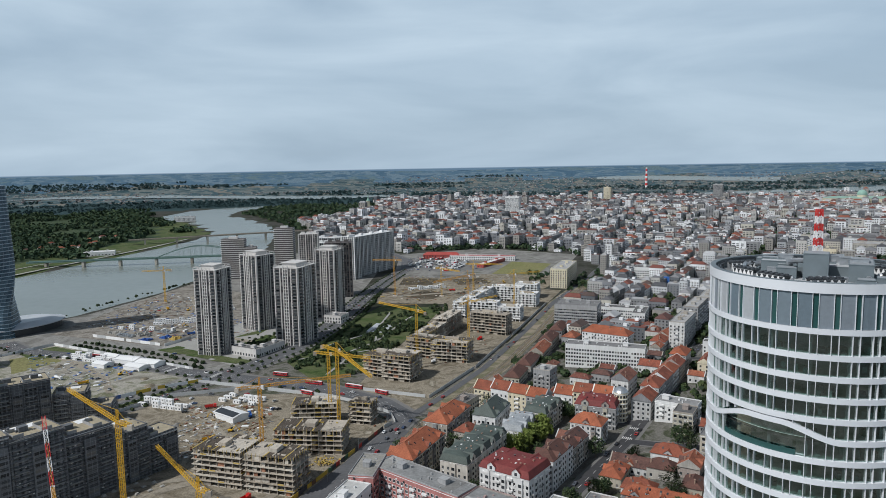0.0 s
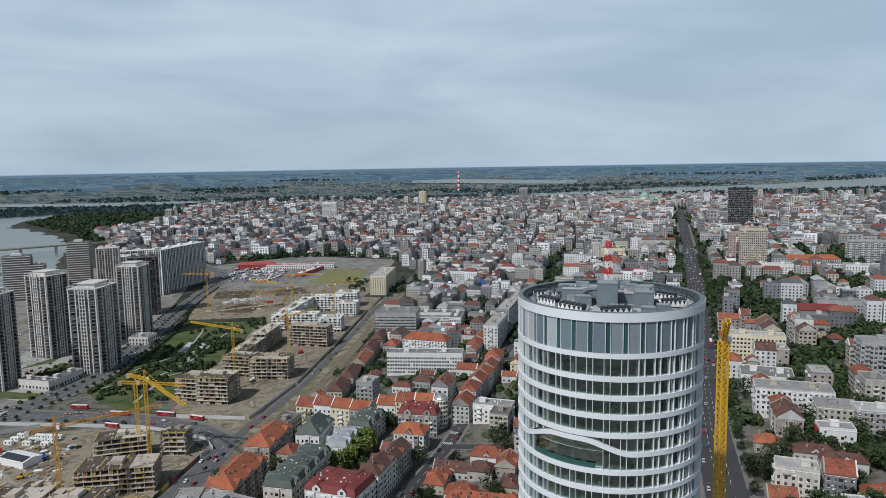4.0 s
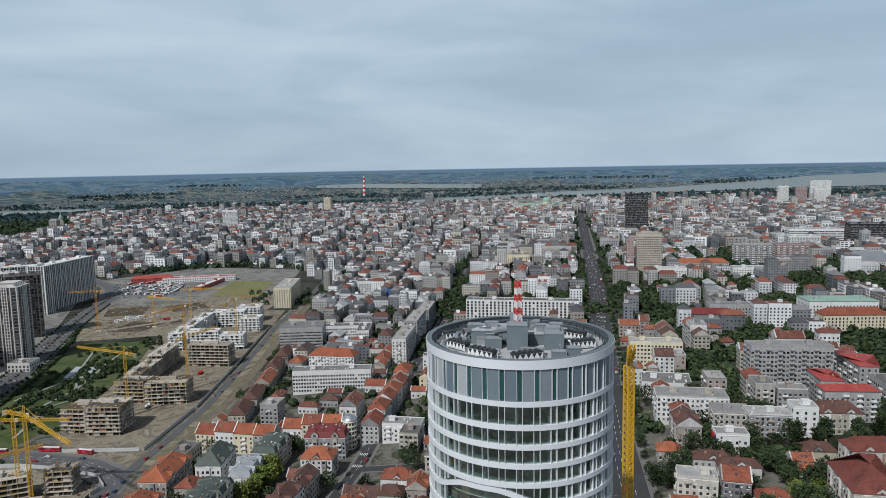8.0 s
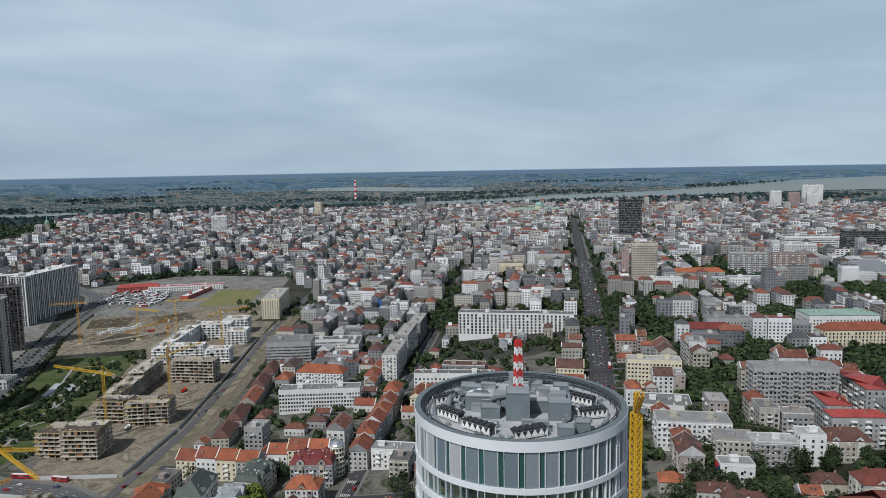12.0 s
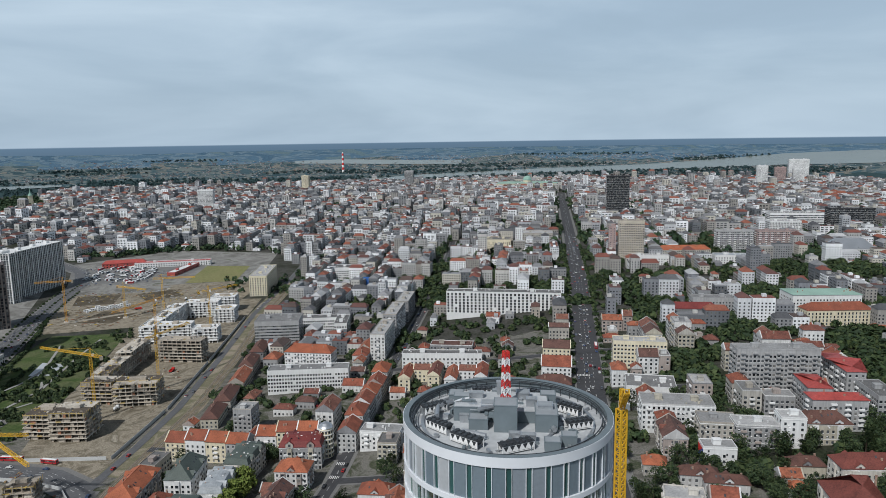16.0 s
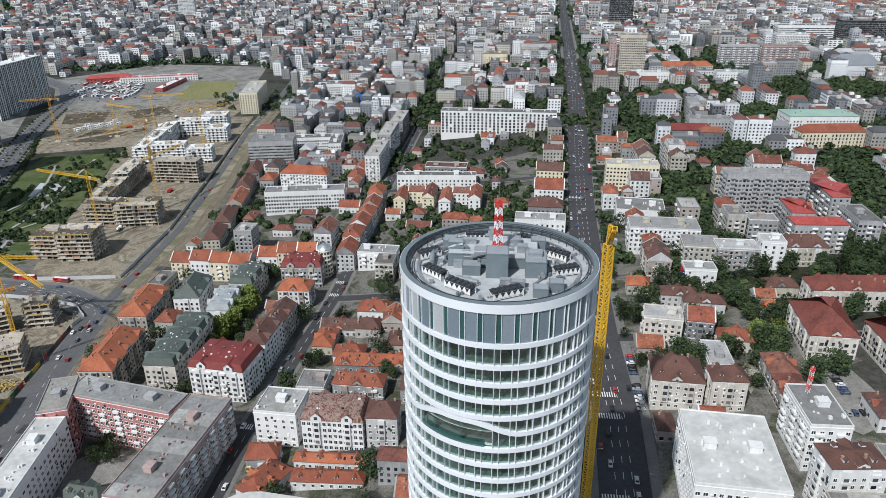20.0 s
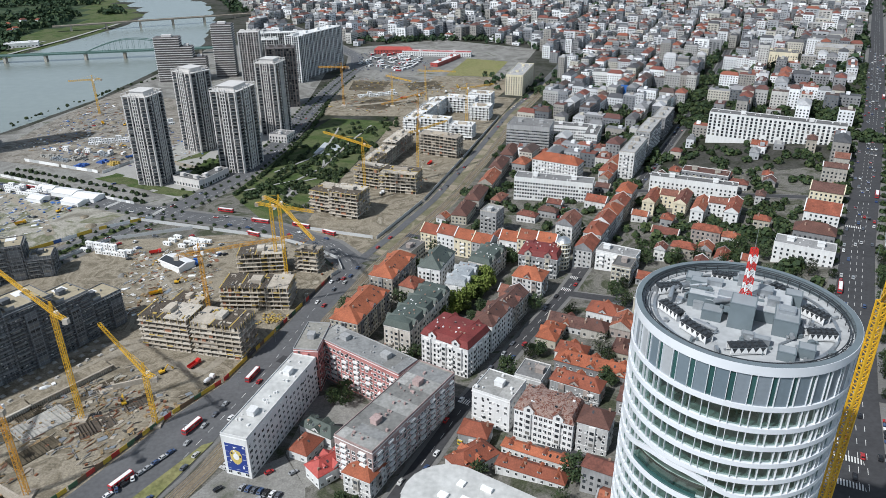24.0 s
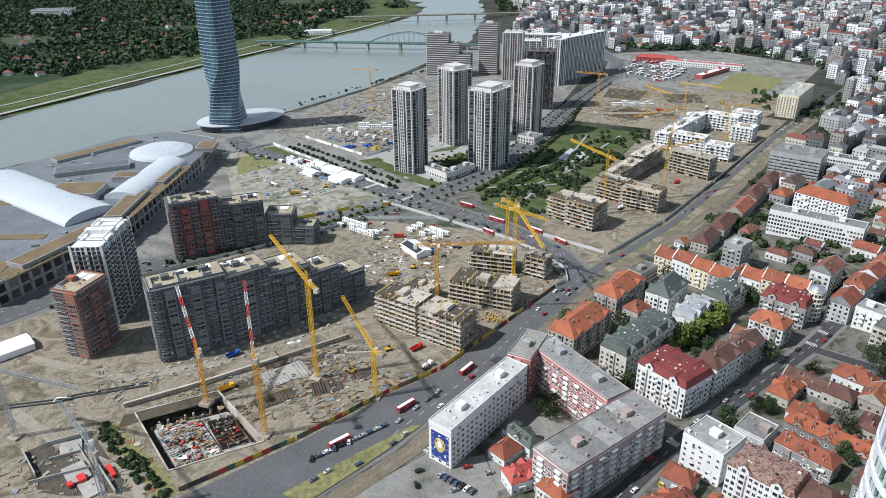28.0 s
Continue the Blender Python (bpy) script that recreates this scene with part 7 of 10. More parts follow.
for x, y, l, w, ang, h in ((-470, 490, 42, 30, 20, 6), (-505, 548, 66, 18, 40, 4), (-410, 480, 14, 60, 18, 3), (-402, 400, 16, 80, -6, 3), (-440, 640, 18, 26, 20, 4), (-425, 552, 12, 44, 16, 3), (-455, 535, 22, 14, 20, 5), (-545, 600, 14, 90, -22, 2.5), (-560, 400, 80, 30, 20, 4)):
    s = Shape()
    s.turned(x, y, 17.2, l, w, h, ang, 0)
    s.turned(x, y, 17.2 + h, l + 0.6, w + 0.6, 0.5, ang, 1)
    s.turned(x, y, 17.7 + h, l - 1.5, w - 1.5, 0.15, ang, 2)
    part("roof_block", s, [MALLWALL, GREYWALL, SLATE if l > 60 else MALLROOF], mall)
for x, y, l, w, ang in ((-412, 520, 15, 130, 14), (-398, 388, 14, 90, -6), (-446, 470, 40, 9, 18), (-520, 455, 120, 10, 18), (-470, 395, 90, 9, 18), (-500, 350, 100, 14, 18), (-430, 350, 40, 26, 18)):
    s = Shape()
    s.turned(x, y, 17.32, l, w, 0.35, ang)
    part("roof_terrace", s, MALLROOF, mall, "brown planted roof terrace")
for k in range(46):
    x, y = FILLERS.uniform(-590, -405), FILLERS.uniform(340, 660)
    if inside(x, y, [(-420, 350), (-405, 440), (-450, 620), (-520, 670), (-570, 540), (-610, 440), (-500, 300)]) and abs(0.306 * (x + 497) + 0.952 * (y - 475)) > 26:
        s = Shape()
        s.turned(x, y, 17.3, FILLERS.uniform(2, 7), FILLERS.uniform(2, 4), FILLERS.uniform(1, 2.6), 18)
        part("roof_unit", s, FILLERS.choice((GREYWALL, STEEL, SLATE)), mall)
# columns and dark glazing of the street front
s, g2 = Shape(), Shape()
for (x0, y0), (x1, y1) in (((-400, 335), (-388, 440)), ((-388, 440), (-434, 622)), ((-434, 622), (-456, 678)), ((-500, 280), (-400, 335))):
    d = math.hypot(x1 - x0, y1 - y0)
    ux, uy = (x1 - x0) / d, (y1 - y0) / d
    for k in range(int(d / 9)):
        a, b = (x0 + ux * (9 * k + 2.2), y0 + uy * (9 * k + 2.2)), (x0 + ux * (9 * k + 8.2), y0 + uy * (9 * k + 8.2))
        o = 0.06
        for z0, z1 in ((1, 7), (9, 15)):
            g2.face([(a[0] + uy * o, a[1] - ux * o, z0), (b[0] + uy * o, b[1] - ux * o, z0), (b[0] + uy * o, b[1] - ux * o, z1), (a[0] + uy * o, a[1] - ux * o, z1)])
        s.turned(x0 + ux * (9 * k + 0.6) + uy * 0.5, y0 + uy * (9 * k + 0.6) - ux * 0.5, -0.5, 1.4, 1.0, 19, math.degrees(math.atan2(uy, ux)))
part("front_pier", s, MALLWALL, mall)["kind"] = "stuff"
part("front_window", g2, GLASS, mall)["kind"] = "stuff"


def lattice(s, a, b, wide, bar, step):
    """A square lattice boom from a to b."""
    a, b = Vector(a), Vector(b)
    d = (b - a).normalized()
    e = d.cross(Vector((0, 0, 1)) if abs(d.z) < 0.95 else Vector((0, 1, 0))).normalized()
    g = d.cross(e)
    c = [e * (i * wide / 2) + g * (j * wide / 2) for i, j in ((-1, -1), (1, -1), (1, 1), (-1, 1))]
    for q in c:
        s.bar(a + q, b + q, bar)
    n = max(1, int((b - a).length / step))
    for k in range(n):
        p0, p1 = a.lerp(b, k / n), a.lerp(b, (k + 1) / n)
        for j in range(4):
            s.bar(p0 + c[j], p1 + c[(j + 1) % 4], bar * 0.6)
            s.bar(p1 + c[j], p1 + c[(j + 1) % 4], bar * 0.6)


def crane(base, top, tip, tail, colour, label, jib_mats=None, wide=1.9, heavy=0.16):
    """Tower crane: base block, lattice mast, cab, jib, counter-jib with ballast, tie bars."""
    x, y = base
    z = land(x, y)
    root = new("tower_crane")
    root.matrix_basis = pose(x, y, z)
    tagged(root, label, "crane", "tower cranes")
    s = Shape()
    s.box(-3, -3, -0.5, 3, 3, 1.2)
    part("base", s, CONCRETE, root)
    h = top - z
    s = Shape()
    lattice(s, (0, 0, 1.2), (0, 0, h), wide, heavy, 2.4)
    part("tower_mast", s, colour, root)
    tip, tail = (tip[0] - x, tip[1] - y, tip[2] - z), (tail[0] - x, tail[1] - y, tail[2] - z)
    if jib_mats:
        a, b = Vector((0, 0, h + 1)), Vector(tip)
        for k in range(6):
            s = Shape()
            lattice(s, a.lerp(b, k / 6), a.lerp(b, (k + 1) / 6), 1.4, heavy * 0.8, 2.2)
            part("jib_section", s, jib_mats[k % 2], root)
    else:
        s = Shape()
        lattice(s, (0, 0, h + 1), tip, 1.4, heavy * 0.8, 2.2)
        part("jib", s, colour, root)
    s = Shape()
    lattice(s, (0, 0, h + 0.8), tail, 1.6, heavy * 0.8, 2.2)
    part("counter_jib", s, colour, root)
    s = Shape()
    s.box(tail[0] - 1.2, tail[1] - 1.2, tail[2] - 2.2, tail[0] + 1.2, tail[1] + 1.2, tail[2] + 0.4, floor=True)
    part("ballast", s, CONCRETE, root)
    s = Shape()
    s.box(0.9, -0.8, h - 0.6, 2.5, 0.8, h + 1.6, floor=True)
    part("cab", s, SIGNALWHITE, root)
    s = Shape()
    apex = (0, 0, h + 6.5)
    lattice(s, (0, 0, h + 1), apex, 0.9, heavy * 0.7, 2.0)
    s.bar(apex, Vector((0, 0, h + 1)).lerp(Vector(tip), 0.72), 0.09)
    s.bar(apex, tail, 0.09)
    part("tie_frame", s, colour, root)
    return root


crane((-157, 324), 62, (-202, 365, 66), (-147, 315, 64), CRANEYELLOW, "yellow tower crane over the excavation")
crane((-204, 286), 34, (-226, 306, 58), (-198, 280, 37), CRANEORANGE, "orange tower crane with a raised red and white jib", (SIGNALRED, SIGNALWHITE))
crane((-160, 272), 48, (-172, 290, 78), (-155, 266, 51), CRANEORANGE, "orange tower crane with a raised white and red jib", (SIGNALWHITE, SIGNALRED))
crane((-118, 317), 31, (-152, 354, 38), (-111, 311, 33), CRANEYELLOW, "yellow tower crane beside the deep pit")
crane((-76, 478), 54, (-46, 418, 54), (-88, 490, 55), CRANEYELLOW, "tall yellow tower crane above concrete frames")
crane((-83, 484), 50, (-52, 470, 51), (-93, 488, 51), CRANEYELLOW, "yellow tower crane paired beside another")
crane((-112, 409), 51, (-60, 428, 52), (-124, 404, 52), CRANEORANGE, "orange tower crane at an unfinished block")
crane((-199, 205), 41, (-227, 220, 44), (-191, 200, 42), STEEL, "grey tower crane at the site edge")
crane((-281, 234), 41, (-229, 233, 42), (-293, 234, 42), STEEL, "pale grey tower crane behind the fence")
crane((-26, 616), 52, (-63, 656, 53), (-18, 606, 53), CRANEYELLOW, "yellow tower crane between concrete frames")
crane((22, 668), 48, (52, 700, 49), (14, 660, 49), CRANEYELLOW, "yellow tower crane at the frame blocks")
crane((25, 770), 58, (-12, 730, 59), (33, 778, 59), CRANEORANGE, "orange tower crane by the white block")
crane((84, 850), 46, (118, 868, 47), (76, 846, 47), CRANEYELLOW, "yellow tower crane at the white blocks")
crane((-70, 967), 50, (-100, 972, 51), (-60, 965, 51), CRANEORANGE, "orange tower crane on cleared ground")
crane((40, 985), 40, (80, 975, 41), (30, 988, 41), CRANEYELLOW, "yellow tower crane on the cleared ground")
crane((-5, 960), 38, (20, 930, 39), (-12, 968, 39), CRANEYELLOW, "yellow tower crane near the bus yard")
crane((-381, 946), 44, (-408, 940, 45), (-372, 949, 45), CRANEYELLOW, "yellow tower crane by the river")
crane((144.7, 193.8), 131, (141, 187, 139.5), (148, 197, 131.5), CRANEYELLOW, "tall bright yellow crane mast beside the round tower", None, 2.3, 0.30)

# ---- the rest of the town ----
GRID = -31.0
GC, GS = math.cos(radians(GRID)), math.sin(radians(GRID))
FILL = random.Random(11)
OPEN_LAND = [[(-445, 672), (-408, 722), (-130, 560), (-30, 490), (60, 660), (190, 985), (236, 1090), (255, 1200), (250, 1400), (90, 1510), (-100, 1430), (-440, 1100), (-470, 780)],
             RIVER, [(285, 175), (420, 130), (470, 240), (375, 285), (262, 300)],
             [(-52, 280), (-38, 350), (20, 330), (10, 270)], [(-110, 180), (-20, 180), (30, 262), (0, 300), (-70, 330)], [(20, 370), (10, 410), (70, 490), (90, 480), (60, 420)]]
KINDS = ("rendered town house with a tiled roof", "plain rendered apartment block", "old apartment house with a tiled hipped roof")


GARDENS = [(150, 470), (232, 605), (300, 720), (395, 640), (296, 440), (222, 320), (175, 380)]      # green inner yards between the street and the avenue


CARYARDS = [(48, 552), (100, 700), (186, 640), (190, 610), (150, 520), (112, 520)]      # paved yards round the long white office


def free_lot(x, y, l, w, ang, h_hint=0):
    c, s = math.cos(radians(ang)), math.sin(radians(ang))
    corners = [(x + c * a * l / 2 - s * b * w / 2, y + s * a * l / 2 + c * b * w / 2) for a, b in ((-1, -1), (1, -1), (1, 1), (-1, 1), (0, 0))]
    if y > 1100 and x < -60 - 0.12 * (y - 1100) and (y < 1520 or y > 2250 or x < -560 or off_line(x, y, RIVER, True) < 90):
        return False
    if 1100 < y < 1400 and x < 200:
        return False
    if inside(x, y, GARDENS) and (w > 10.5 or h_hint > 14) or inside(x, y, CARYARDS) and h_hint > 6.5:
        return False
    for px, py in corners:
        if 0.926 * (px + 114) - 0.377 * (py - 261) < 14 and py < 1150:
            return False
        if any(inside(px, py, q) for q in OPEN_LAND):
            return False
    for line, half in LANES:
        if off_line(x, y, line) < half + w / 2 or any(off_line(px, py, line) < half for px, py in corners[:4]):
            return False
    return clear_of(x, y, l, w, ang, 0.15)


def in_sight(x, y):
    return y > 120 and -0.62 * y - 60 < x < 1.58 * y + 90


def town_lots():
    """Rows of houses round blocks of a skewed street grid; yields x, y, length, width, angle, height, row."""
    for i in range(-22, 34):
        for j in range(-2, 42):
            a0, b0 = i * 86.0 + 4 + (j * 31) % 43, j * 118.0
            bx, by = (a0 + 36) * GC - (b0 + 50) * GS, (a0 + 36) * GS + (b0 + 50) * GC
            d = math.hypot(bx - 20, by - 60)
            if d > 3150 or not in_sight(bx, by):
                continue
            base = FILL.choice((11, 14, 15, 17, 19)) if d < 1200 else FILL.choice((12, 14, 16, 18, 20, 22))
            for row in (0, 1, 2, 3, 4):
                run, p = (104, 0.0) if row < 2 else (46, 0.0) if row < 4 else (80, 0.0)
                while p < run - 8:
                    l = FILL.uniform(13, 25)
                    if p + l > run:
                        l = run - p
                    w = FILL.uniform(11, 14)
                    h = base + FILL.choice((-4, -3, 0, 0, 0, 3, 3, 6))
                    if FILL.random() < 0.025 and d > 950:
                        h += FILL.uniform(10, 26)
                    if row < 2:
                        a, b, ang = a0 + (6.5 if row == 0 else 67.5), b0 + p + l / 2, GRID + 90
                    elif row < 4:
                        a, b, ang = a0 + 14 + p + l / 2, b0 + (6.5 if row == 2 else 97.5), GRID
                    else:
                        a, b, ang, h, w, l = a0 + FILL.uniform(22, 52), b0 + 12 + p + l / 2, GRID + FILL.choice((0, 90)), FILL.uniform(4, 9), FILL.uniform(7, 10), l * 0.7
                    p += l + (FILL.uniform(2, 12) if row == 4 else FILL.choice((0.3, 0.3, 0.3, 0.3, 0.3, 0.4, 4.0)))
                    if row == 4 and FILL.random() < 0.2:
                        continue
                    yield a * GC - b * GS, a * GS + b * GC, l, w, ang, max(4, h), row


NEAR_TOWN = 640      # houses nearer than this are built one by one
FAR = {"wall": Shape(), "roof": Shape(), "glass": Shape()}
GREEN_SPOTS = []
count = 0
for x, y, l, w, ang, h, row in town_lots():
    d = math.hypot(x - 20, y - 60)
    pick = FILL.random()
    if not free_lot(x, y, l - 0.4, w, ang, h):
        continue
    if d < 345 or inside(x, y, GARDENS):
        h = min(h, 10)
    if d < NEAR_TOWN:
        claim(x, y, l, w, ang)
        count += 1
        tiled = pick < (0.9 if row == 4 else 0.55)
        building(x, y, l, w, ang, h, KINDS[0] if tiled and row == 4 else KINDS[2] if tiled else KINDS[1], None, ("gable" if pick < 0.35 else "hip") if tiled else "flat", claimed=False, rng=FILL, balcony=0.35 if not tiled else 0.0, frames=d < 600, detail=d < 400,
                 pitch=FILL.uniform(2.5, 3.2), ww=FILL.uniform(1.4, 1.9), group="houses of the town", name="low_house" if row == 4 else "apartment_building")
    else:
        z = land(x, y)
        c, s = math.cos(radians(ang)), math.sin(radians(ang))
        if d > 1900:
            l, w = l * 1.0, w * 1.25

        def at(a, b, q):
            return (x + c * a - s * b, y + s * a + c * b, z + q)

        FAR["wall"].hull([at(a * l / 2, b * w / 2, q) for q in (-8, h) for a, b in ((-1, -1), (1, -1), (1, 1), (-1, 1))], [(0, 1, 5, 4), (1, 2, 6, 5), (2, 3, 7, 6), (3, 0, 4, 7), (4, 5, 6, 7)])
        if pick < 0.45:
            FAR["roof"].hull([at(a * (l / 2 + 0.4), b * (w / 2 + 0.4), h) for a, b in ((-1, -1), (1, -1), (1, 1), (-1, 1))] + [at(-l / 2 + 3, 0, h + w * 0.32), at(l / 2 - 3, 0, h + w * 0.32)], [(0, 1, 5, 4), (2, 3, 4, 5), (1, 2, 5), (3, 0, 4)])
        else:
            FAR["roof"].hull([at(a * (l / 2 - 0.3), b * (w / 2 - 0.3), q) for q in (h, h + 0.4) for a, b in ((-1, -1), (1, -1), (1, 1), (-1, 1))], [(0, 1, 5, 4), (1, 2, 6, 5), (2, 3, 7, 6), (3, 0, 4, 7), (4, 5, 6, 7)])
            q = FILL.uniform(-0.3, 0.3) * l
            FAR["wall"].hull([at(q + a * 2, b * 2, k) for k in (h, h + 3) for a, b in ((-1, -1), (1, -1), (1, 1), (-1, 1))], [(0, 1, 5, 4), (1, 2, 6, 5), (2, 3, 7, 6), (3, 0, 4, 7), (4, 5, 6, 7)])
        seen = facing(x, y, ang)
        step = 3.1 if d < 1250 else 3.6
        for k, (p, e, n, run) in enumerate(sides(l, w)):
            if not seen[k]:
                continue
            for f in range(int((h - 1) / 3.2)):
                zz = 1.1 + f * 3.2
                if d > 1250:
                    p0, p1 = 1.2, run - 1.2
                    cuts = [(p0 + (p1 - p0) * t / 3, p0 + (p1 - p0) * (t + 0.62) / 3) for t in range(3)]
                else:
                    m = max(1, int(run / step))
                    cuts = [((t + 0.5) * run / m - 0.75, (t + 0.5) * run / m + 0.75) for t in range(m)]
                for u, v in cuts:
                    FAR["glass"].face([at(p[0] + e[0] * t + n[0] * 0.08, p[1] + e[1] * t + n[1] * 0.08, zz + q) for t, q in ((u, 0), (v, 0), (v, 1.6), (u, 1.6))])
extra = 0
for k in range(2600):
    x, y = FILL.uniform(-40, 620), FILL.uniform(190, 760)
    l, w, ang, h = FILL.uniform(10, 20), FILL.uniform(8, 12), GRID + FILL.choice((0, 90)), FILL.choice((4, 5, 6, 8, 11, 13))
    if extra >= 70 or math.hypot(x - 20, y - 60) > 700 or not in_sight(x, y) or not free_lot(x, y, l, w, ang, h) or (x > 240 and noise.noise(Vector((x * 0.012, y * 0.012, 3.0))) > -0.05):
        continue
    claim(x, y, l, w, ang)
    extra += 1
    building(x, y, l, w, ang, h, "low yard house with a tiled roof" if h < 9 else "small town house with a tiled roof", None, FILL.choice(("gable", "hip")), None, claimed=False, rng=FILL, name="low_house", detail=False, frames=False)
town = new("far_town")
tagged(town, "crowded pale houses of the far town", "town", kind="stuff")
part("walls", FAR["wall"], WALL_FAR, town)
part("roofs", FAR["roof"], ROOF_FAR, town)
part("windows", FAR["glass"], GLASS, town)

# ---- green ----
GREENS = random.Random(21)


def crown_mesh(r, h, seed, leaf=None, size=0.58, clumps=60):
    """A crown of leaf cards in clumps with gaps between."""
    g = random.Random(seed)
    s = Shape()
    for c in range(clumps):
        a, q, t = g.uniform(0, 6.283), g.random() ** 0.45, g.uniform(-1, 1)
        k = math.sqrt(max(0.05, 1 - t * t)) * q
        cx, cy, cz = r * k * math.cos(a), r * k * math.sin(a), h * (0.60 + 0.36 * t * (0.8 + 0.2 * q))
        for i in range(13):
            p = Vector((cx + g.gauss(0, r * 0.15), cy + g.gauss(0, r * 0.15), cz + g.gauss(0, r * 0.13)))
            u = Vector((g.gauss(0, 1), g.gauss(0, 1), g.gauss(0, 0.6))).normalized()
            v = u.orthogonal().normalized()
            u, v = u * size * g.uniform(0.5, 1.1), v * size * g.uniform(0.4, 0.9)
            s.face([tuple(p - u), tuple(p - v), tuple(p + u), tuple(p + v)])
    return s.data("crown", [leaf or LEAF])


def trunk_mesh(h, r, seed):
    g = random.Random(seed)
    s = Shape()
    s.cyl(0, 0, -0.5, h * 0.5, r, r * 0.6, 0, 7)
    for k in range(4):
        a = g.uniform(0, 6.283)
        s.bar((0, 0, h * 0.34), (h * 0.2 * math.cos(a), h * 0.2 * math.sin(a), h * 0.66), r * 0.35)
    return s.data("trunk", [BARK])


TREES = [(crown_mesh(3.4 + 0.5 * k, 9 + k, 50 + k), trunk_mesh(9 + k, 0.26, 70 + k)) for k in range(5)]
PALE_TREES = [(crown_mesh(3.4 + 0.4 * k, 10 + k, 90 + k, LEAF_PALE), trunk_mesh(10 + k, 0.26, 95 + k)) for k in range(2)]
SMALL = [(crown_mesh(1.3, 4.6, 60 + k, None, 0.42, 18), trunk_mesh(4.6, 0.12, 80 + k)) for k in range(2)]
tree_count = 0


def thicket(name, label, spots, mats=WOODS, cards=15, size=(0.35, 0.62)):
    """Woods too far off to pick apart: lumps of leaf cards, joined."""
    n = len(spots)
    g = np.random.RandomState(len(name) + n)
    c = np.array([(x, y, land(x, y), r) for x, y, r in spots])
    d = g.normal(size=(n, cards, 3))
    d /= np.linalg.norm(d, axis=2, keepdims=True)
    d[:, :, 2] = np.abs(d[:, :, 2])
    p = c[:, None, :3] + d * c[:, None, 3:4] * np.array((1, 1, 1.15)) * g.uniform(0.65, 1.05, (n, cards, 1))
    p[:, :, 2] += c[:, None, 3] * 0.35
    nrm = d + g.normal(scale=0.45, size=d.shape)
    nrm /= np.linalg.norm(nrm, axis=2, keepdims=True)
    u = np.cross(nrm, g.normal(size=d.shape))
    u /= np.linalg.norm(u, axis=2, keepdims=True)
    v = np.cross(nrm, u)
    sz = c[:, None, 3:4] * g.uniform(*size, (n, cards, 1))
    q = np.stack([p - u * sz, p - v * sz, p + u * sz, p + v * sz], axis=2).reshape(-1, 3)
    me = bpy.data.meshes.new(name)
    me.from_pydata(q.tolist(), [], np.arange(len(q)).reshape(-1, 4).tolist())
    me.materials.append(mats)
    return tagged(new(name, me), label, "woods", kind="stuff")



PLANTED = []


def tree(x, y, k=None, scale=1.0, stock=None, label="leafy broad green street tree"):
    """Notes a tree; the nearest are planted one by one, those far off in one mesh."""
    global tree_count
    PLANTED.append((math.hypot(x - 20, y - 60), x, y, scale, stock, label))
    tree_count += 1


def plant(x, y, scale, stock, label):
    crown, trunk = GREENS.choice(stock or TREES)
    o = new("tree", trunk)
    o.matrix_basis = pose(x, y, land(x, y) + 0.1, 0, 0, GREENS.uniform(0, 360)) @ Matrix.Diagonal((scale, scale, scale * GREENS.uniform(0.9, 1.1), 1))
    tagged(o, label, "tree", "trees")
    c = new("crown", crown)
    c.parent = o


def grove(points, spread, n, stock=None, scale=(0.8, 1.25), label="leafy tree among yards"):
    for px, py in points:
        for k in range(n):
            x, y = px + GREENS.gauss(0, spread), py + GREENS.gauss(0, spread)
            if clear_of(x, y, 3, 3, 0, 0.2) and all(off_line(x, y, q) > hw - 1.5 for q, hw in LANES):
                tree(x, y, None, GREENS.uniform(*scale), stock, label)


for k in range(30):
    u = k / 29
    x, y = 25 + 52 * u + GREENS.gauss(0, 3.2), 396 + 80 * u - 14 * u * (1 - u) + GREENS.gauss(0, 2.6)
    if clear_of(x, y, 2, 2, 0, 0.1):
        tree(x, y, None, GREENS.uniform(1.1, 1.45), PALE_TREES, "yellow-green tree in a row behind the houses")


def along(line, off, step, stock=None, scale=1.0, start=0.0, stop=1e9, label="street tree along the footway"):
    run = 0.0
    for (x0, y0), (x1, y1) in zip(line, line[1:]):
        d = math.hypot(x1 - x0, y1 - y0)
        ux, uy = (x1 - x0) / d, (y1 - y0) / d
        k = 0.0
        while k < d:
            if start < run + k < stop:
                j = GREENS.uniform(-1, 1)
                tree(x0 + ux * (k + j) + uy * off, y0 + uy * (k + j) - ux * off, None, scale * GREENS.uniform(0.8, 1.2), stock, label)
            k += step
        run += d


along(AVENUE, 12.6, 17, None, 0.7, 300, 1150)
along(AVENUE, -12.6, 21, None, 0.7, 380, 1150)
along(BOULEVARD, 0, 12, SMALL, 1.0, 150, 1050, "small young tree on the boulevard strip")
along(BOULEVARD, 13.5, 11, SMALL, 1.1, 100, 1000, "small young tree beside the boulevard")
along(BOULEVARD, -13.5, 12, SMALL, 1.1, 300, 1000, "small young tree beside the boulevard")
along(CROSSROAD, 10.5, 12, SMALL, 1.0, 20, 420, "small young tree beside the cross road")
grove([(61, 447), (52, 436), (44, 424), (36, 416), (28, 406)], 4.5, 5, PALE_TREES, (0.75, 1.0), "yellow-green tree in a long courtyard")
grove([(83, 481), (120, 568), (138, 562), (20, 425), (8, 430)], 4, 4)
grove([(251, 488), (279, 494), (299, 550), (230, 508), (305, 486), (270, 520)], 12, 5)
grove([(383, 417), (450, 516), (383, 387), (400, 440)], 12, 8)
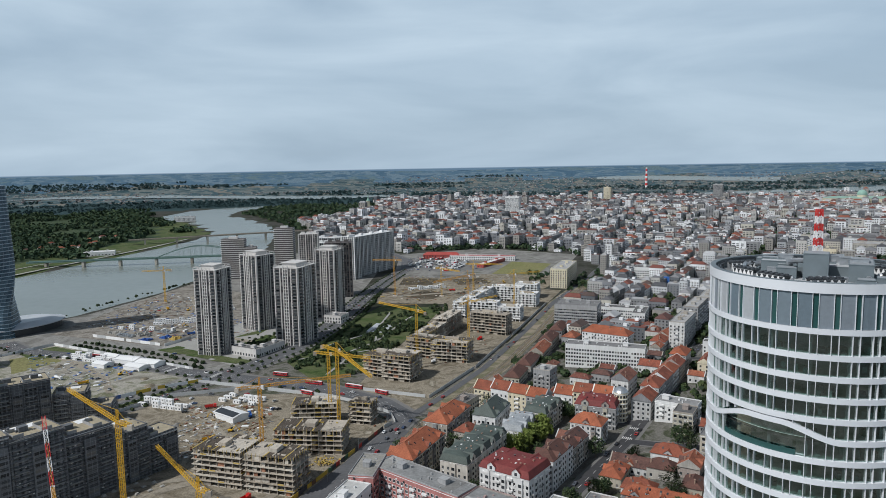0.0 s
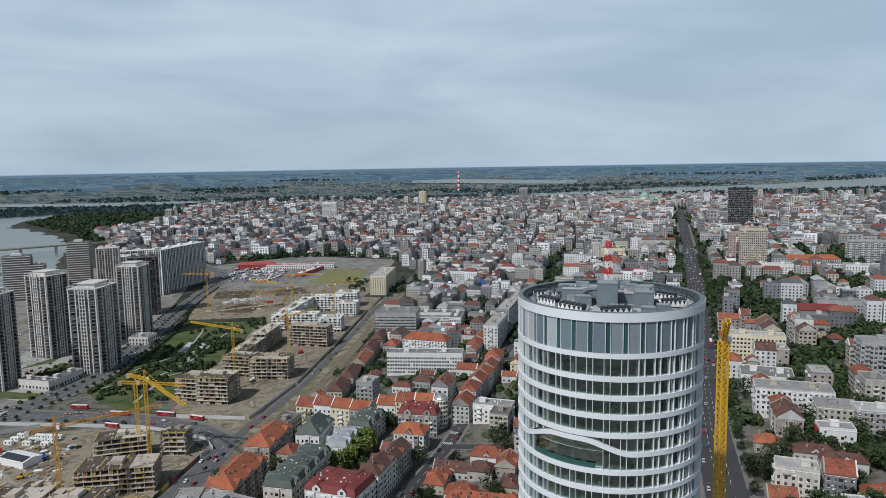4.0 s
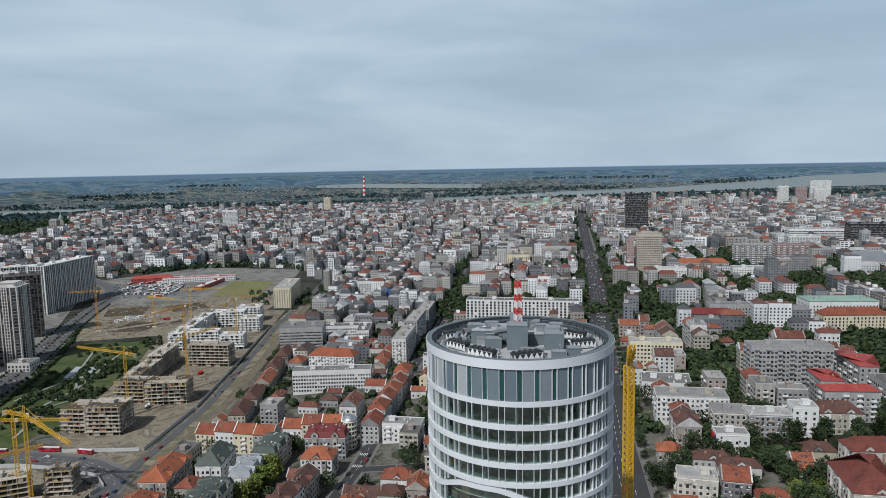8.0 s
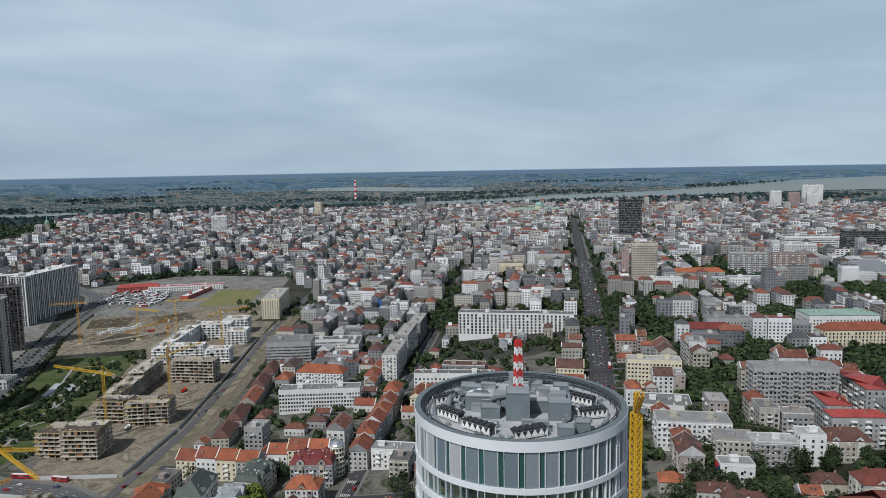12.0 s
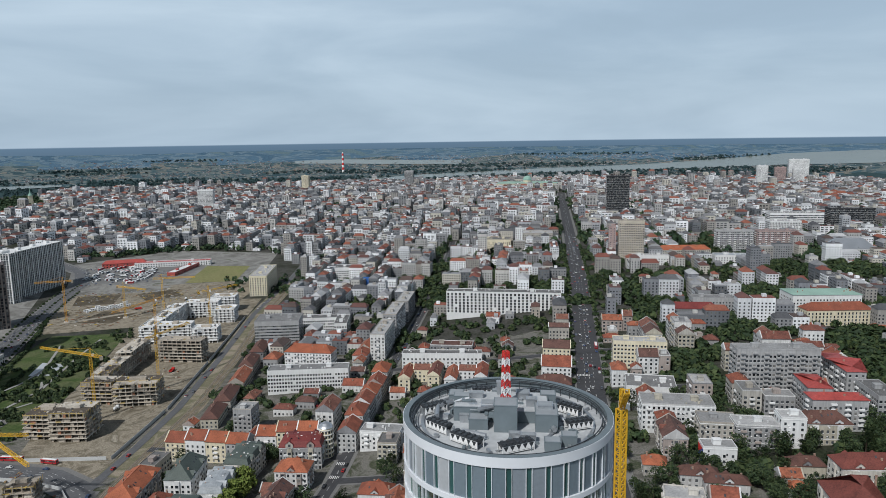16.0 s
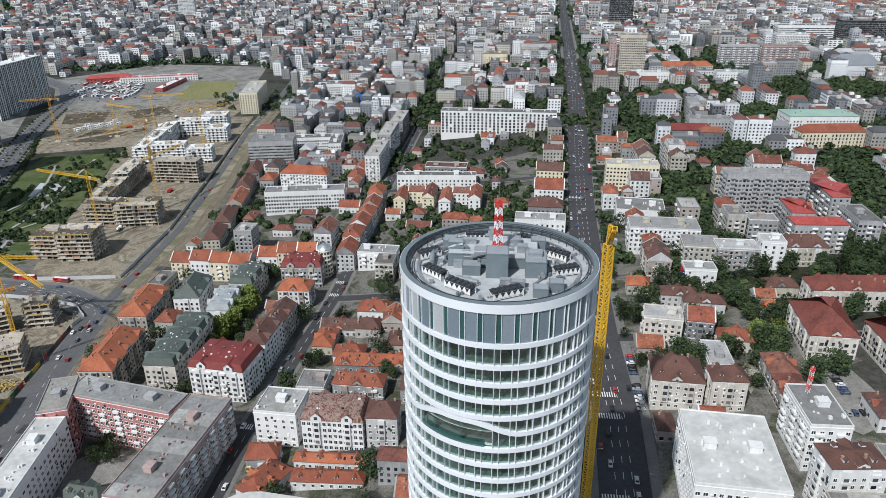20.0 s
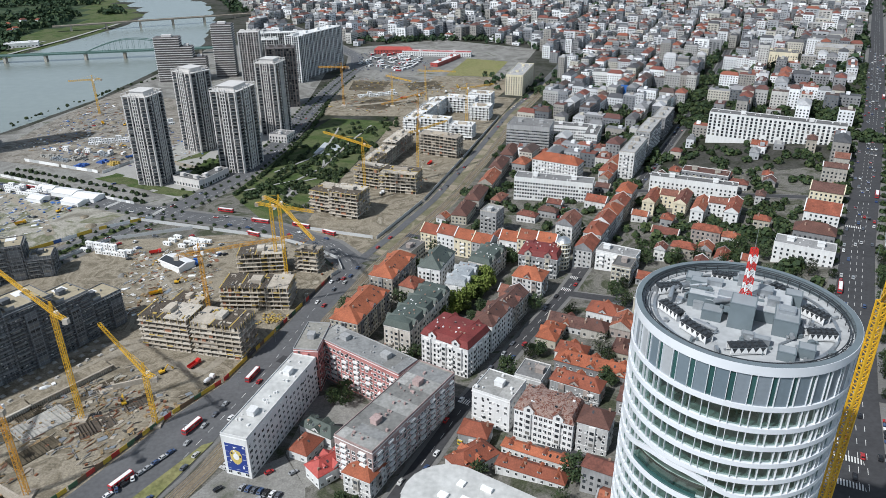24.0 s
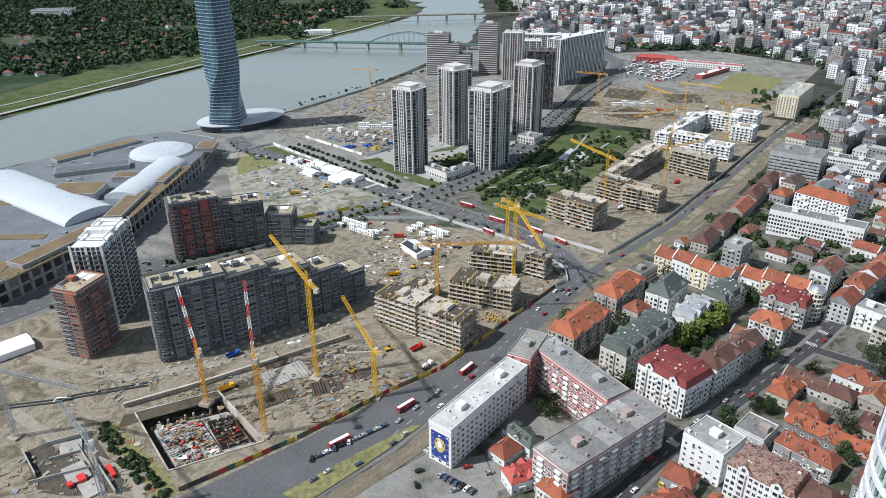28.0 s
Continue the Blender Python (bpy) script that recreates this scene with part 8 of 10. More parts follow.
grove([(258, 261), (281, 232), (300, 250), (289, 206), (244, 296), (290, 318), (296, 276), (265, 218), (270, 224), (241, 243), (252, 236), (256, 240)], 5, 4, None, (0.85, 1.25))
grove([(287, 241), (281, 236)], 4, 5, PALE_TREES, (0.9, 1.2), "bright yellow-green tree beside dark trees")
grove([(561, 381), (540, 350), (480, 330), (398, 280), (356, 275), (500, 300)], 16, 9, None, (0.9, 1.4))
grove([(330, 345), (345, 330), (300, 340), (290, 290), (225, 305), (235, 255), (222, 262), (180, 215)], 6, 4)
grove([(-20, 288), (30, 272), (60, 270), (90, 262), (110, 325), (130, 312)], 6, 4, None, (0.6, 0.9))
grove([(-95, 640), (-70, 700), (-50, 780), (-30, 840), (-100, 720), (-85, 610), (-60, 850), (-20, 870), (-110, 780)], 14, 9, None, (0.45, 0.8), "young tree in the new park")
grove([(-195, 690), (-180, 700), (-190, 740)], 10, 6, SMALL, (0.8, 1.2), "small garden tree between towers")
# courtyard trees through the town
for i in range(5200):
    x, y = GREENS.uniform(-60, 1150), GREENS.uniform(200, 1060)
    if 0.926 * (x + 114) - 0.377 * (y - 261) < 18 or not in_sight(x, y) or math.hypot(x - 20, y - 60) > 1080:
        continue
    if clear_of(x, y, 4, 4, 0, 0.3) and all(off_line(x, y, q) > hw for q, hw in LANES):
        if noise.noise(Vector((x * 0.012, y * 0.012, 3.0))) > (-0.9 if inside(x, y, GARDENS) else -0.5 if x > 230 else -0.12):
            tree(x, y, None, GREENS.uniform(0.7, 1.2), None, "leafy courtyard tree between houses")


WEST = [(-2400, -900), (-1400, -100), (-840, 726), (-785, 1086), (-735, 1340), (-690, 1600), (-680, 1998), (-893, 2388), (-1120, 2700), (-1150, 3000), (-1100, 3330), (-2400, 3330), (-3600, 2000), (-3600, -900)]
# villas across the river
for k in range(170):
    a, d = GREENS.uniform(0.42, 0.88), GREENS.uniform(1180, 2100)
    x, y = -d * math.sin(a), d * math.cos(a)
    if not inside(x, y, WEST) or off_line(x, y, RIVER, True) < 170 or not clear_of(x, y, 16, 12, 0):
        continue
    building(x, y, GREENS.uniform(10, 15), GREENS.uniform(8, 11), GREENS.uniform(0, 90), GREENS.uniform(4, 7), "small villa with a red tiled roof among trees", WHITE, "hip", None, rng=GREENS, name="villa", category="house", group="villas across the river", frames=False)
PLANTED.sort(key=lambda q: q[0])
for d, x, y, sc, stock, label in PLANTED[:300]:
    plant(x, y, sc, stock, label)
rest = [(x, y, (1.5 if stock is SMALL else 3.9) * sc) for d, x, y, sc, stock, label in PLANTED[300:]]
thicket("courtyard_trees", "green trees in yards and along far streets", rest, LEAF, 56, (0.25, 0.46))

spots = []
while len(spots) < 7000:
    d = 700 + 2600 * GREENS.random() ** 1.25
    a = GREENS.uniform(0.16, 0.95)
    x, y = -d * math.sin(a), d * math.cos(a)
    if not inside(x, y, WEST):
        continue
    bank = off_line(x, y, RIVER, True)
    clump = noise.noise(Vector((x * 0.006, y * 0.006, 0.5)))
    if bank < 45 or (bank < 150 and clump < 0.25) or (bank < 700 and clump < -0.22) or clump < -0.46:
        continue
    if d < 2150 and not clear_of(x, y, 11, 11, 0, 0):
        continue
    spots.append((x, y, GREENS.uniform(3.5, 6.5) + d / 700))
thicket("riverside_woods", "dense dark green woods across the river", spots, WOODS, 12)
spots = []
while len(spots) < 5200:
    x, y = GREENS.uniform(-2600, 3800), GREENS.uniform(2300, 4700)
    d = math.hypot(x - 20, y - 60)
    if not 3330 < d < 4500 or not in_sight(x, y) and x > 0:
        continue
    k = noise.noise(Vector((x * 0.0012, d * 0.009, 2.5)))
    if inside(x, y, DANUBE) or k < (-0.45 if d < 3640 else 0.16 if d < 4000 else 0.30):
        continue
    if -2150 < x < -240 and 3340 < y < 3730 and off_line(x, y, [(-2102, 3400), (-1393, 3640), (-989, 3640), (-268, 3690)]) < 75:
        continue
    spots.append((x, y, GREENS.uniform(4, 9)))
thicket("plain_woods", "dark belts of woods on the far plain", spots, HAZED_LEAF, 12)
hamlet, tops = Shape(), Shape()
while len(hamlet.f) < 5 * 3000:
    x, y = GREENS.uniform(-2600, 3900), GREENS.uniform(2300, 4700)
    d = math.hypot(x - 20, y - 60)
    k = noise.noise(Vector((x * 0.0009, d * 0.0045, 7.5)))
    if not 3600 < d < 4480 or k < 0.02 - 0.00012 * x or inside(x, y, DANUBE):
        continue
    q, ang, z = GREENS.uniform(3, 7), GREENS.uniform(0, 90), land(x, y)
    hamlet.turned(x, y, z - 2, q * 1.4, q, 2 + q * 0.45, ang)
    hamlet.f.pop(-2), hamlet.m.pop(-2)
    tops.turned(x, y, z + q * 0.45, q * 1.5, q * 1.1, 1.2, ang)
far_villages = new("far_villages")
tagged(far_villages, "scattered white houses with red roofs on the plain", "town", kind="stuff")
part("walls", hamlet, HAMLET, far_villages)
part("roofs", tops, ROOF_FAR, far_villages)
spots = []
for i in range(9000):
    x, y = GREENS.uniform(-780, 700), GREENS.uniform(1950, 3250)
    if x < -60 - 0.12 * (y - 1100) and not inside(x, y, RIVER) and off_line(x, y, RIVER, True) > 40 and len(spots) < 1300 and -0.62 * y < x and noise.noise(Vector((x * 0.01, y * 0.01, 9))) > -0.2:
        spots.append((x, y, GREENS.uniform(5, 9)))
spots2 = []
for line, step in ([(-386, 716), (-295, 666), (-217, 621)], 9), ([(-380, 728), (-290, 680), (-213, 635)], 9), ([(-146, 640), (-131, 690), (-115, 745), (-99, 860), (-92, 1000)], 5), ([(-135, 620), (-116, 668), (-96, 706), (-78, 750), (-60, 830)], 5), ([(-128, 650), (-106, 720), (-84, 800)], 6), ([(-259, 516), (-216, 577)], 8), ([(-330, 424), (-262, 496)], 9):
    for (x0, y0), (x1, y1) in zip(line, line[1:]):
        for k in range(int(math.dist((x0, y0), (x1, y1)) / step)):
            u = k * step / math.dist((x0, y0), (x1, y1))
            spots2.append((x0 + (x1 - x0) * u + GREENS.gauss(0, 0.8), y0 + (y1 - y0) * u + GREENS.gauss(0, 0.8), GREENS.uniform(1.6, 2.5)))
for k in range(34):
    u = GREENS.random()
    spots2.append((-480 + 100 * u - 22 * u * (1 - u) + GREENS.gauss(0, 2.5), 874 + 290 * u + GREENS.gauss(0, 3), GREENS.uniform(0.9, 2.3)))
for k in range(46):
    spots2.append((-196 + GREENS.gauss(0, 9), 726 + GREENS.gauss(0, 16), GREENS.uniform(0.8, 1.7)))
for k in range(760):
    x, y = GREENS.uniform(-138, -20), GREENS.uniform(590, 880)
    if inside(x, y, [(-138, 634), (-111, 698), (-80, 753), (-30, 860), (-10, 800), (-62, 650), (-103, 620)]) and noise.noise(Vector((x * 0.03, y * 0.03, 2))) > -0.12 and clear_of(x, y, 3, 3, 0):
        spots2.append((x, y, GREENS.uniform(1.6, 3.2)))
for k in range(90):
    spots2.append((GREENS.uniform(-244, -180), 0, 0))
    x = spots2.pop()[0]
    y = 255 - 0.52 * (x + 244) + GREENS.uniform(-7, 2)
    spots2.append((x, y, GREENS.uniform(0.8, 1.8)))
yard = []
for k in range(9000):
    x, y = GREENS.uniform(180, 1150), GREENS.uniform(190, 1050)
    if len(yard) < 1700 and y > 0.28 * x and in_sight(x, y) and noise.noise(Vector((x * 0.013, y * 0.013, 4.4))) > -0.08 and clear_of(x, y, 5, 5, 0, -0.6) and off_line(x, y, AVENUE) > 13 and math.hypot(x - 15, y - 30) > 380:
        yard.append((x, y, GREENS.uniform(2.6, 5.2)))
for cx, cy, r in CLUMPS:
    for k in range(int(r * r / 9)):
        a, q = GREENS.uniform(0, 6.283), r * math.sqrt(GREENS.random())
        yard.append((cx + q * math.cos(a), cy + q * math.sin(a), GREENS.uniform(3.4, 6.2)))
thicket("yard_trees", "dark green trees in yards between houses", yard, LEAF, 46, (0.27, 0.48))
thicket("park_trees", "young trees of the new park and boulevard", spots2, LEAF, 60)
thicket("fortress_park", "green park woods on the old fortress hill", spots)
spots = []
for i in range(13000):
    x, y = GREENS.uniform(-100, 3000), GREENS.uniform(700, 3000)
    d = math.hypot(x - 20, y - 60)
    if 1050 < d < 3100 and in_sight(x, y) and x > -60 - 0.12 * (y - 1100) and not any(inside(x, y, q) for q in OPEN_LAND) and off_line(x, y, AVENUE) > 17 and noise.noise(Vector((x * 0.005, y * 0.005, 6))) > (-0.45 if x > 0.62 * y else -0.14):
        spots.append((x, y, GREENS.uniform(4, 7) + (2.4 if x > 0.62 * y else 0.4)))
thicket("town_trees", "dark green tree clumps among far houses", spots)
spots = []
for k in range(260):
    x, y = GREENS.uniform(120, 480), GREENS.uniform(980, 1160)
    if not clear_of(x, y, 5, 5, 0) or inside(x, y, OPEN_LAND[0]) and k % 3:
        continue
    spots.append((x, y, GREENS.uniform(3, 6)))
for k in range(150):
    spots.append((GREENS.uniform(-90, 230), 1500 + GREENS.gauss(0, 14), GREENS.uniform(4, 7)))
thicket("station_trees", "trees round the old station and bus yard", spots)

building(-1545, 1583, 100, 40, 22, 22, "large white slab-sided public hall across the river", WHITE, "flat", None, 4, 5, 3, 3, name="public_hall", frames=False)
building(-738, 1500, 60, 26, 20, 8, "low white sports hall across the river", WHITE, "flat", WHITE, 4, 6, 3, 2, name="sports_hall", frames=False)
building(-900, 2450, 70, 30, 15, 14, "white hotel among riverside woods", WHITE, "flat", None, 3.4, 4, 2, 2, name="hotel", frames=False)
ribbon("river_path", [(-1010, 380), (-838, 724), (-812, 909), (-783, 1086), (-735, 1340), (-685, 1600), (-660, 1810)], 8, PALEPAVE, 0.7, "pale paved riverside path", "path")
ribbon("river_path", [(-1060, 400), (-880, 740), (-850, 909), (-825, 1086), (-790, 1340), (-720, 1560)], 5, PALEPAVE, 0.7, "pale paved upper path", "path")

# red and white power-station chimney, domed parliament, church spire
s = Shape()
s.cyl(0, 0, -4, 108, 7.0, 4.2, 0, 16)
stack = thing("chimney_stack", s, SIGNALWHITE, pose(1077, 3762, land(1077, 3762)), "tall red and white banded power-station chimney", "chimney")
for k in range(4):
    s = Shape()
    z0 = 14 + 25 * k
    s.cyl(0, 0, z0, z0 + 13, 7.1 - 0.026 * z0, 7.1 - 0.026 * (z0 + 13), 0, 16)
    part("red_band", s, SIGNALRED, stack)
COPPER = mat("dome_copper", (0.22, 0.36, 0.30), 0.7, vary=0.2)
s = Shape()
s.cyl(0, 0, 20, 34, 13, 13, 0, 20)
dome = thing("parliament_dome", s, CREAM, pose(1208, 2042, land(1208, 2042)), "green copper dome over the pale parliament", "dome")
s = Shape()
for k in range(5):
    a0, a1 = 1.57 * k / 5, 1.57 * (k + 1) / 5
    s.cyl(0, 0, 34 + 14 * math.sin(a0), 34 + 14 * math.sin(a1), 14 * math.cos(a0), max(0.4, 14 * math.cos(a1)), 0, 20)
part("dome_shell", s, COPPER, dome)
s = Shape()
s.box(-10, -16, -4, 10, 20, 16)
s.box(-6, -22, -4, 6, -16, 34)
church = thing("cathedral", s, CREAM, pose(-278, 2560, land(-278, 2560), 0, 0, 20), "pale baroque cathedral with a green spire", "church")
s = Shape()
s.cyl(0, -19, 34, 42, 6.5, 3.0, 0, 8)
s.cyl(0, -19, 42, 60, 2.2, 0.2, 0, 8)
part("spire", s, COPPER, church)

# bridges
for ax, ay, bx, by, z, arch, label in ((-790, 1325, -330, 1395, 10, True, "green steel road bridge with an arch"), (-760, 1690, -300, 1905, 12, False, "long low concrete road bridge")):
    d = math.hypot(bx - ax, by - ay)
    ang = math.degrees(math.atan2(by - ay, bx - ax))
    root = new("bridge")
    root.matrix_basis = pose(ax, ay, 0, 0, 0, ang)
    tagged(root, label, "bridge")
    GREENSTEEL = mat("bridge_green", (0.10, 0.17, 0.15), 0.6, vary=0.2) if arch else CONCRETE
    s = Shape()
    s.box(0, -7, z - 1.8, d, 7, z, floor=True)
    s.box(0, -7.2, z, d, -6.9, z + 1.1)
    s.box(0, 6.9, z, d, 7.2, z + 1.1)
    part("deck", s, GREENSTEEL, root)
    for k in range(7):
        s = Shape()
        q = d * (k + 0.5) / 7
        s.box(q - 2, -6, -6, q + 2, 6, z - 1.8)
        part("pier", s, CONCRETE, root)
    if arch:
        for side in (-7, 7):
            s = Shape()
            pts = [(d * (0.50 + 0.36 * t / 16), side, z + 21 * math.sin(math.pi * t / 16)) for t in range(17)]
            for a, b in zip(pts, pts[1:]):
                s.bar(a, b, 0.8)
            for p in pts[1:-1]:
                s.bar(p, (p[0], side, z), 0.25)
            part("arch", s, GREENSTEEL, root)

# ---- traffic ----
CARPAINT = mat("car_paint", [(0.70, 0.70, 0.70), (0.02, 0.02, 0.022), (0.30, 0.31, 0.32), (0.10, 0.11, 0.13), (0.62, 0.62, 0.61), (0.35, 0.03, 0.03), (0.05, 0.08, 0.16), (0.45, 0.45, 0.44)], 0.25, vary=0.05, by="object")
TYRE = mat("tyre", (0.02, 0.02, 0.02), 0.9, vary=0.1)
BUSRED = mat("bus_red", (0.42, 0.02, 0.025), 0.35, vary=0.08)


def car_meshes():
    s = Shape()
    prof = [(-2.15, 0.35), (2.15, 0.35), (2.2, 0.75), (1.25, 0.9), (0.55, 1.42), (-1.2, 1.45), (-1.95, 0.98), (-2.2, 0.9)]
    n = len(prof)
    for y0, y1, k in ((-0.86, 0.86, 1.0),):
        s.hull([(x, y0 + (0.12 if z > 1 else 0), z) for x, z in prof] + [(x, y1 - (0.12 if z > 1 else 0), z) for x, z in prof], [tuple(range(n)), tuple(range(2 * n - 1, n - 1, -1))] + [(k, n + k, n + (k + 1) % n, (k + 1) % n) for k in range(n)])
    g = Shape()
    g.face([(1.22, -0.7, 0.94), (1.22, 0.7, 0.94), (0.60, 0.62, 1.42), (0.60, -0.62, 1.42)])
    g.face([(-1.92, 0.7, 1.03), (-1.92, -0.7, 1.03), (-1.25, -0.62, 1.45), (-1.25, 0.62, 1.45)])
    for q in (-1, 1):
        g.face([(1.0, q * 0.85, 0.95), (0.5, q * 0.77, 1.36), (-1.15, q * 0.77, 1.38), (-1.6, q * 0.85, 0.98)][::q])
    w = Shape()
    for x in (-1.35, 1.35):
        for q in (-0.88, 0.70):
            w.bar((x, q, 0.32), (x, q + 0.18, 0.32), 0.32, 0, 10)
    one = Shape()
    for k, q in enumerate((s, g, w)):
        i = len(one.v)
        one.v += q.v
        one.f += [tuple(i + j for j in t) for t in q.f]
        one.m += [k] * len(q.f)
    return s.data("car", [CARPAINT]), g.data("glazing", [GLASS]), w.data("wheels", [TYRE]), one.data("car_far", [CARPAINT, GLASS, TYRE])


CARFAR = mat("far_car_paint", [(0.62, 0.62, 0.62), (0.05, 0.05, 0.055), (0.30, 0.31, 0.33), (0.14, 0.15, 0.17), (0.35, 0.03, 0.03), (0.03, 0.06, 0.18), (0.7, 0.7, 0.69)], 0.3, by="island", vary=0.1)
CAR = car_meshes()
FARCARS = Shape()


def car(x, y, ang, label="parked or driving car on the street"):
    if math.hypot(x - 15, y - 30) > 560:
        FARCARS.turned(x, y, land(x, y) + 0.75, 4.3, 1.75, 0.65, ang, 0)
        FARCARS.turned(x, y, land(x, y) + 1.4, 2.2, 1.5, 0.5, ang, 1)
        return
    o = new("car", CAR[0])
    o.matrix_basis = pose(x, y, land(x, y) + 0.52, 0, 0, ang)
    tagged(o, label, "car", "cars")
    if math.hypot(x - 15, y - 30) > 420:
        o.data = CAR[3]
        return
    for nm, me in (("glazing", CAR[1]), ("wheels", CAR[2])):
        c = new(nm, me)
        c.parent = o


def at_run(line, run, off):
    for (x0, y0), (x1, y1) in zip(line, line[1:]):
        d = math.hypot(x1 - x0, y1 - y0)
        if run < d:
            ux, uy = (x1 - x0) / d, (y1 - y0) / d
            return x0 + ux * run + uy * off, y0 + uy * run - ux * off, math.degrees(math.atan2(uy, ux))
        run -= d
    return None


TRAFFIC = random.Random(33)
for line, lanes, lo, hi, n in ((AVENUE, (-8, -4.8, -1.6, 1.6, 4.8, 8), 190, 1250, 130), (QUAYROAD, (-4.6, -1.6, 1.6, 4.6), 60, 345, 26), (SITEROAD, (-1.7, 1.7), 10, 640, 16), (STREET, (-3.2, 3.2), 100, 800, 70), (BOULEVARD, (-8, -5, 5, 8), 120, 900, 36), (CROSSROAD, (-7, -4, 4, 7), 20, 480, 26)):
    used = []
    for k in range(n):
        run, off = TRAFFIC.uniform(lo, hi), TRAFFIC.choice(lanes)
        if any(abs(run - a) < 7 and abs(off - b) < 2.2 for a, b in used):
            continue
        used.append((run, off))
        q = at_run(line, run, off)
        if q:
            car(q[0], q[1], q[2] + (180 if off < 0 else 0))
for k in range(26):
    px, py = TRAFFIC.uniform(-98, -44), TRAFFIC.uniform(230, 282)
    if 0.82 * (px + 104) - 0.57 * (py - 243) > 4 and clear_of(px, py, 4.6, 2.4, 40):
        claim(px, py, 4.6, 2.4, 40)
        car(px, py, 40 + TRAFFIC.choice((0, 0, 90)) + TRAFFIC.uniform(-6, 6), "car parked loosely on a paved yard")
for k in range(11):
    car(-129 + 2.45 * k, 262.5 + 3.3 * k, 53 + TRAFFIC.choice((0, 0, 55)), "car parked in the lay-by beside the hoarding")
for px, py, ang, n, label in ((-77, 283, 60, 9, "car parked in a row by the tram track"), (-66, 298, 60, 7, "car parked beside the white block"), (-66, 270, -20, 7, "car parked on a paved yard"), (135, 580, -32, 8, "car parked behind the long office"), (125, 565, -32, 7, "car parked in an office yard"), (213, 252, 60, 6, "car parked under trees"), (199, 228, 60, 7, "car parked beside the avenue"), (236, 214, 40, 4, "car parked on a sandy yard"), (279, 190, 60, 5, "car parked below the school"), (268, 180, -30, 3, "car parked beside the school")):
    for k in range(n):
        a = radians(ang)
        car(px + math.cos(a) * 3.0 * k, py + math.sin(a) * 3.0 * k, ang + 90 + TRAFFIC.uniform(-4, 4), label)


def bus(x, y, ang, l=12.0, colour=None, label="red city bus with a white roof"):
    o = new("bus")
    o.matrix_basis = pose(x, y, land(x, y) + 0.5, 0, 0, ang)
    tagged(o, label, "bus", "buses")
    s = Shape()
    s.box(-l / 2, -1.27, 0.35, l / 2, 1.27, 2.75, floor=True)
    s.box(-l / 2 + 0.1, -1.2, 2.75, l / 2 - 0.1, 1.2, 2.9)
    part("body", s, colour or BUSRED, o)
    s = Shape()
    for q in (-1, 1):
        for k in range(7):
            x0 = -l / 2 + 0.5 + (l - 1) * k / 7
            s.face([(x0, q * 1.29, 1.35), (x0 + (l - 1) / 7 - 0.12, q * 1.29, 1.35), (x0 + (l - 1) / 7 - 0.12, q * 1.29, 2.4), (x0, q * 1.29, 2.4)][::q])
        s.face([(q * (l / 2 + 0.02), -1.1, 1.2), (q * (l / 2 + 0.02), 1.1, 1.2), (q * (l / 2 + 0.02), 1.1, 2.5), (q * (l / 2 + 0.02), -1.1, 2.5)])
    part("glazing", s, GLASS, o)
    s = Shape()
    s.box(-l / 2 + 0.5, -0.95, 2.9, l / 2 - 0.5, 0.95, 3.05)
    part("roof", s, SIGNALWHITE, o)
    s = Shape()
    for k in (-0.32, 0.3):
        for q in (-1.3, 1.0):
            s.bar((k * l, q, 0.48), (k * l, q + 0.3, 0.48), 0.48, 0, 10)
    part("wheel", s, TYRE, o)


for x, y, ang, l in ((-121, 277, 57, 12), (-99, 313, 62, 12), (-77, 355, 70, 12), (-145, 600, -20, 14), (-111, 574, -22, 16), (-76, 562, -28, 16), (-52, 546, -36, 12), (-340, 672, -22, 12), (-112, 548, -30, 12)):
    bus(x, y, ang, l)
bus(35.5, 291.5, 56, 12, mat("bus_yellow", (0.55, 0.42, 0.03), 0.4, vary=0.1), "yellow and red city bus on the old street")
for k in range(4):
    bus(*at_run(AVENUE, 420 + 170 * k, 8 if k % 2 else -8), 12)
COACH = []
for paint in (SIGNALWHITE, SIGNALWHITE, BUSRED, STEEL, ETFE):
    s = Shape()
    s.box(-6, -1.27, 0.35, 6, 1.27, 3.0, 0, True)
    s.box(-5.6, -1.0, 3.0, 5.6, 1.0, 3.2, 2)
    for q in (-1, 1):
        s.face([(-5.7, q * 1.29, 1.4), (5.7, q * 1.29, 1.4), (5.7, q * 1.29, 2.5), (-5.7, q * 1.29, 2.5)][::q], 1)
    COACH.append(s.data("coach", [paint, GLASS, SIGNALWHITE]))
for k in range(190):
    x, y = TRAFFIC.uniform(-70, 60), TRAFFIC.uniform(1190, 1360)
    if k > 110:
        car(x, y, 20 + TRAFFIC.choice((0, 90)), "car parked in the bus yard")
    elif inside(x, y, [(-64, 1248), (-46, 1345), (10, 1352), (45, 1292), (28, 1212), (0, 1190)]):
        o = new("coach", TRAFFIC.choice(COACH))
        o.matrix_basis = pose(x, y, land(x, y) + 0.2, 0, 0, 60 + TRAFFIC.choice((0, 0, 0, 90)) + TRAFFIC.uniform(-6, 6))
        tagged(o, "coach parked in the bus yard", "bus", "coaches")
building(72, 1324, 124, 18, -13, 8, "long low bus station with a red roof", WHITE, "flat", REDSHEET, 3.5, 4, 2, 2, name="bus_station", frames=False)
building(84, 1262, 92, 13, 61, 6, "bus station canopy with a white roof", REDSHEET, "flat", WHITE, 3.5, 5, 2, 2, name="bus_station", frames=False)
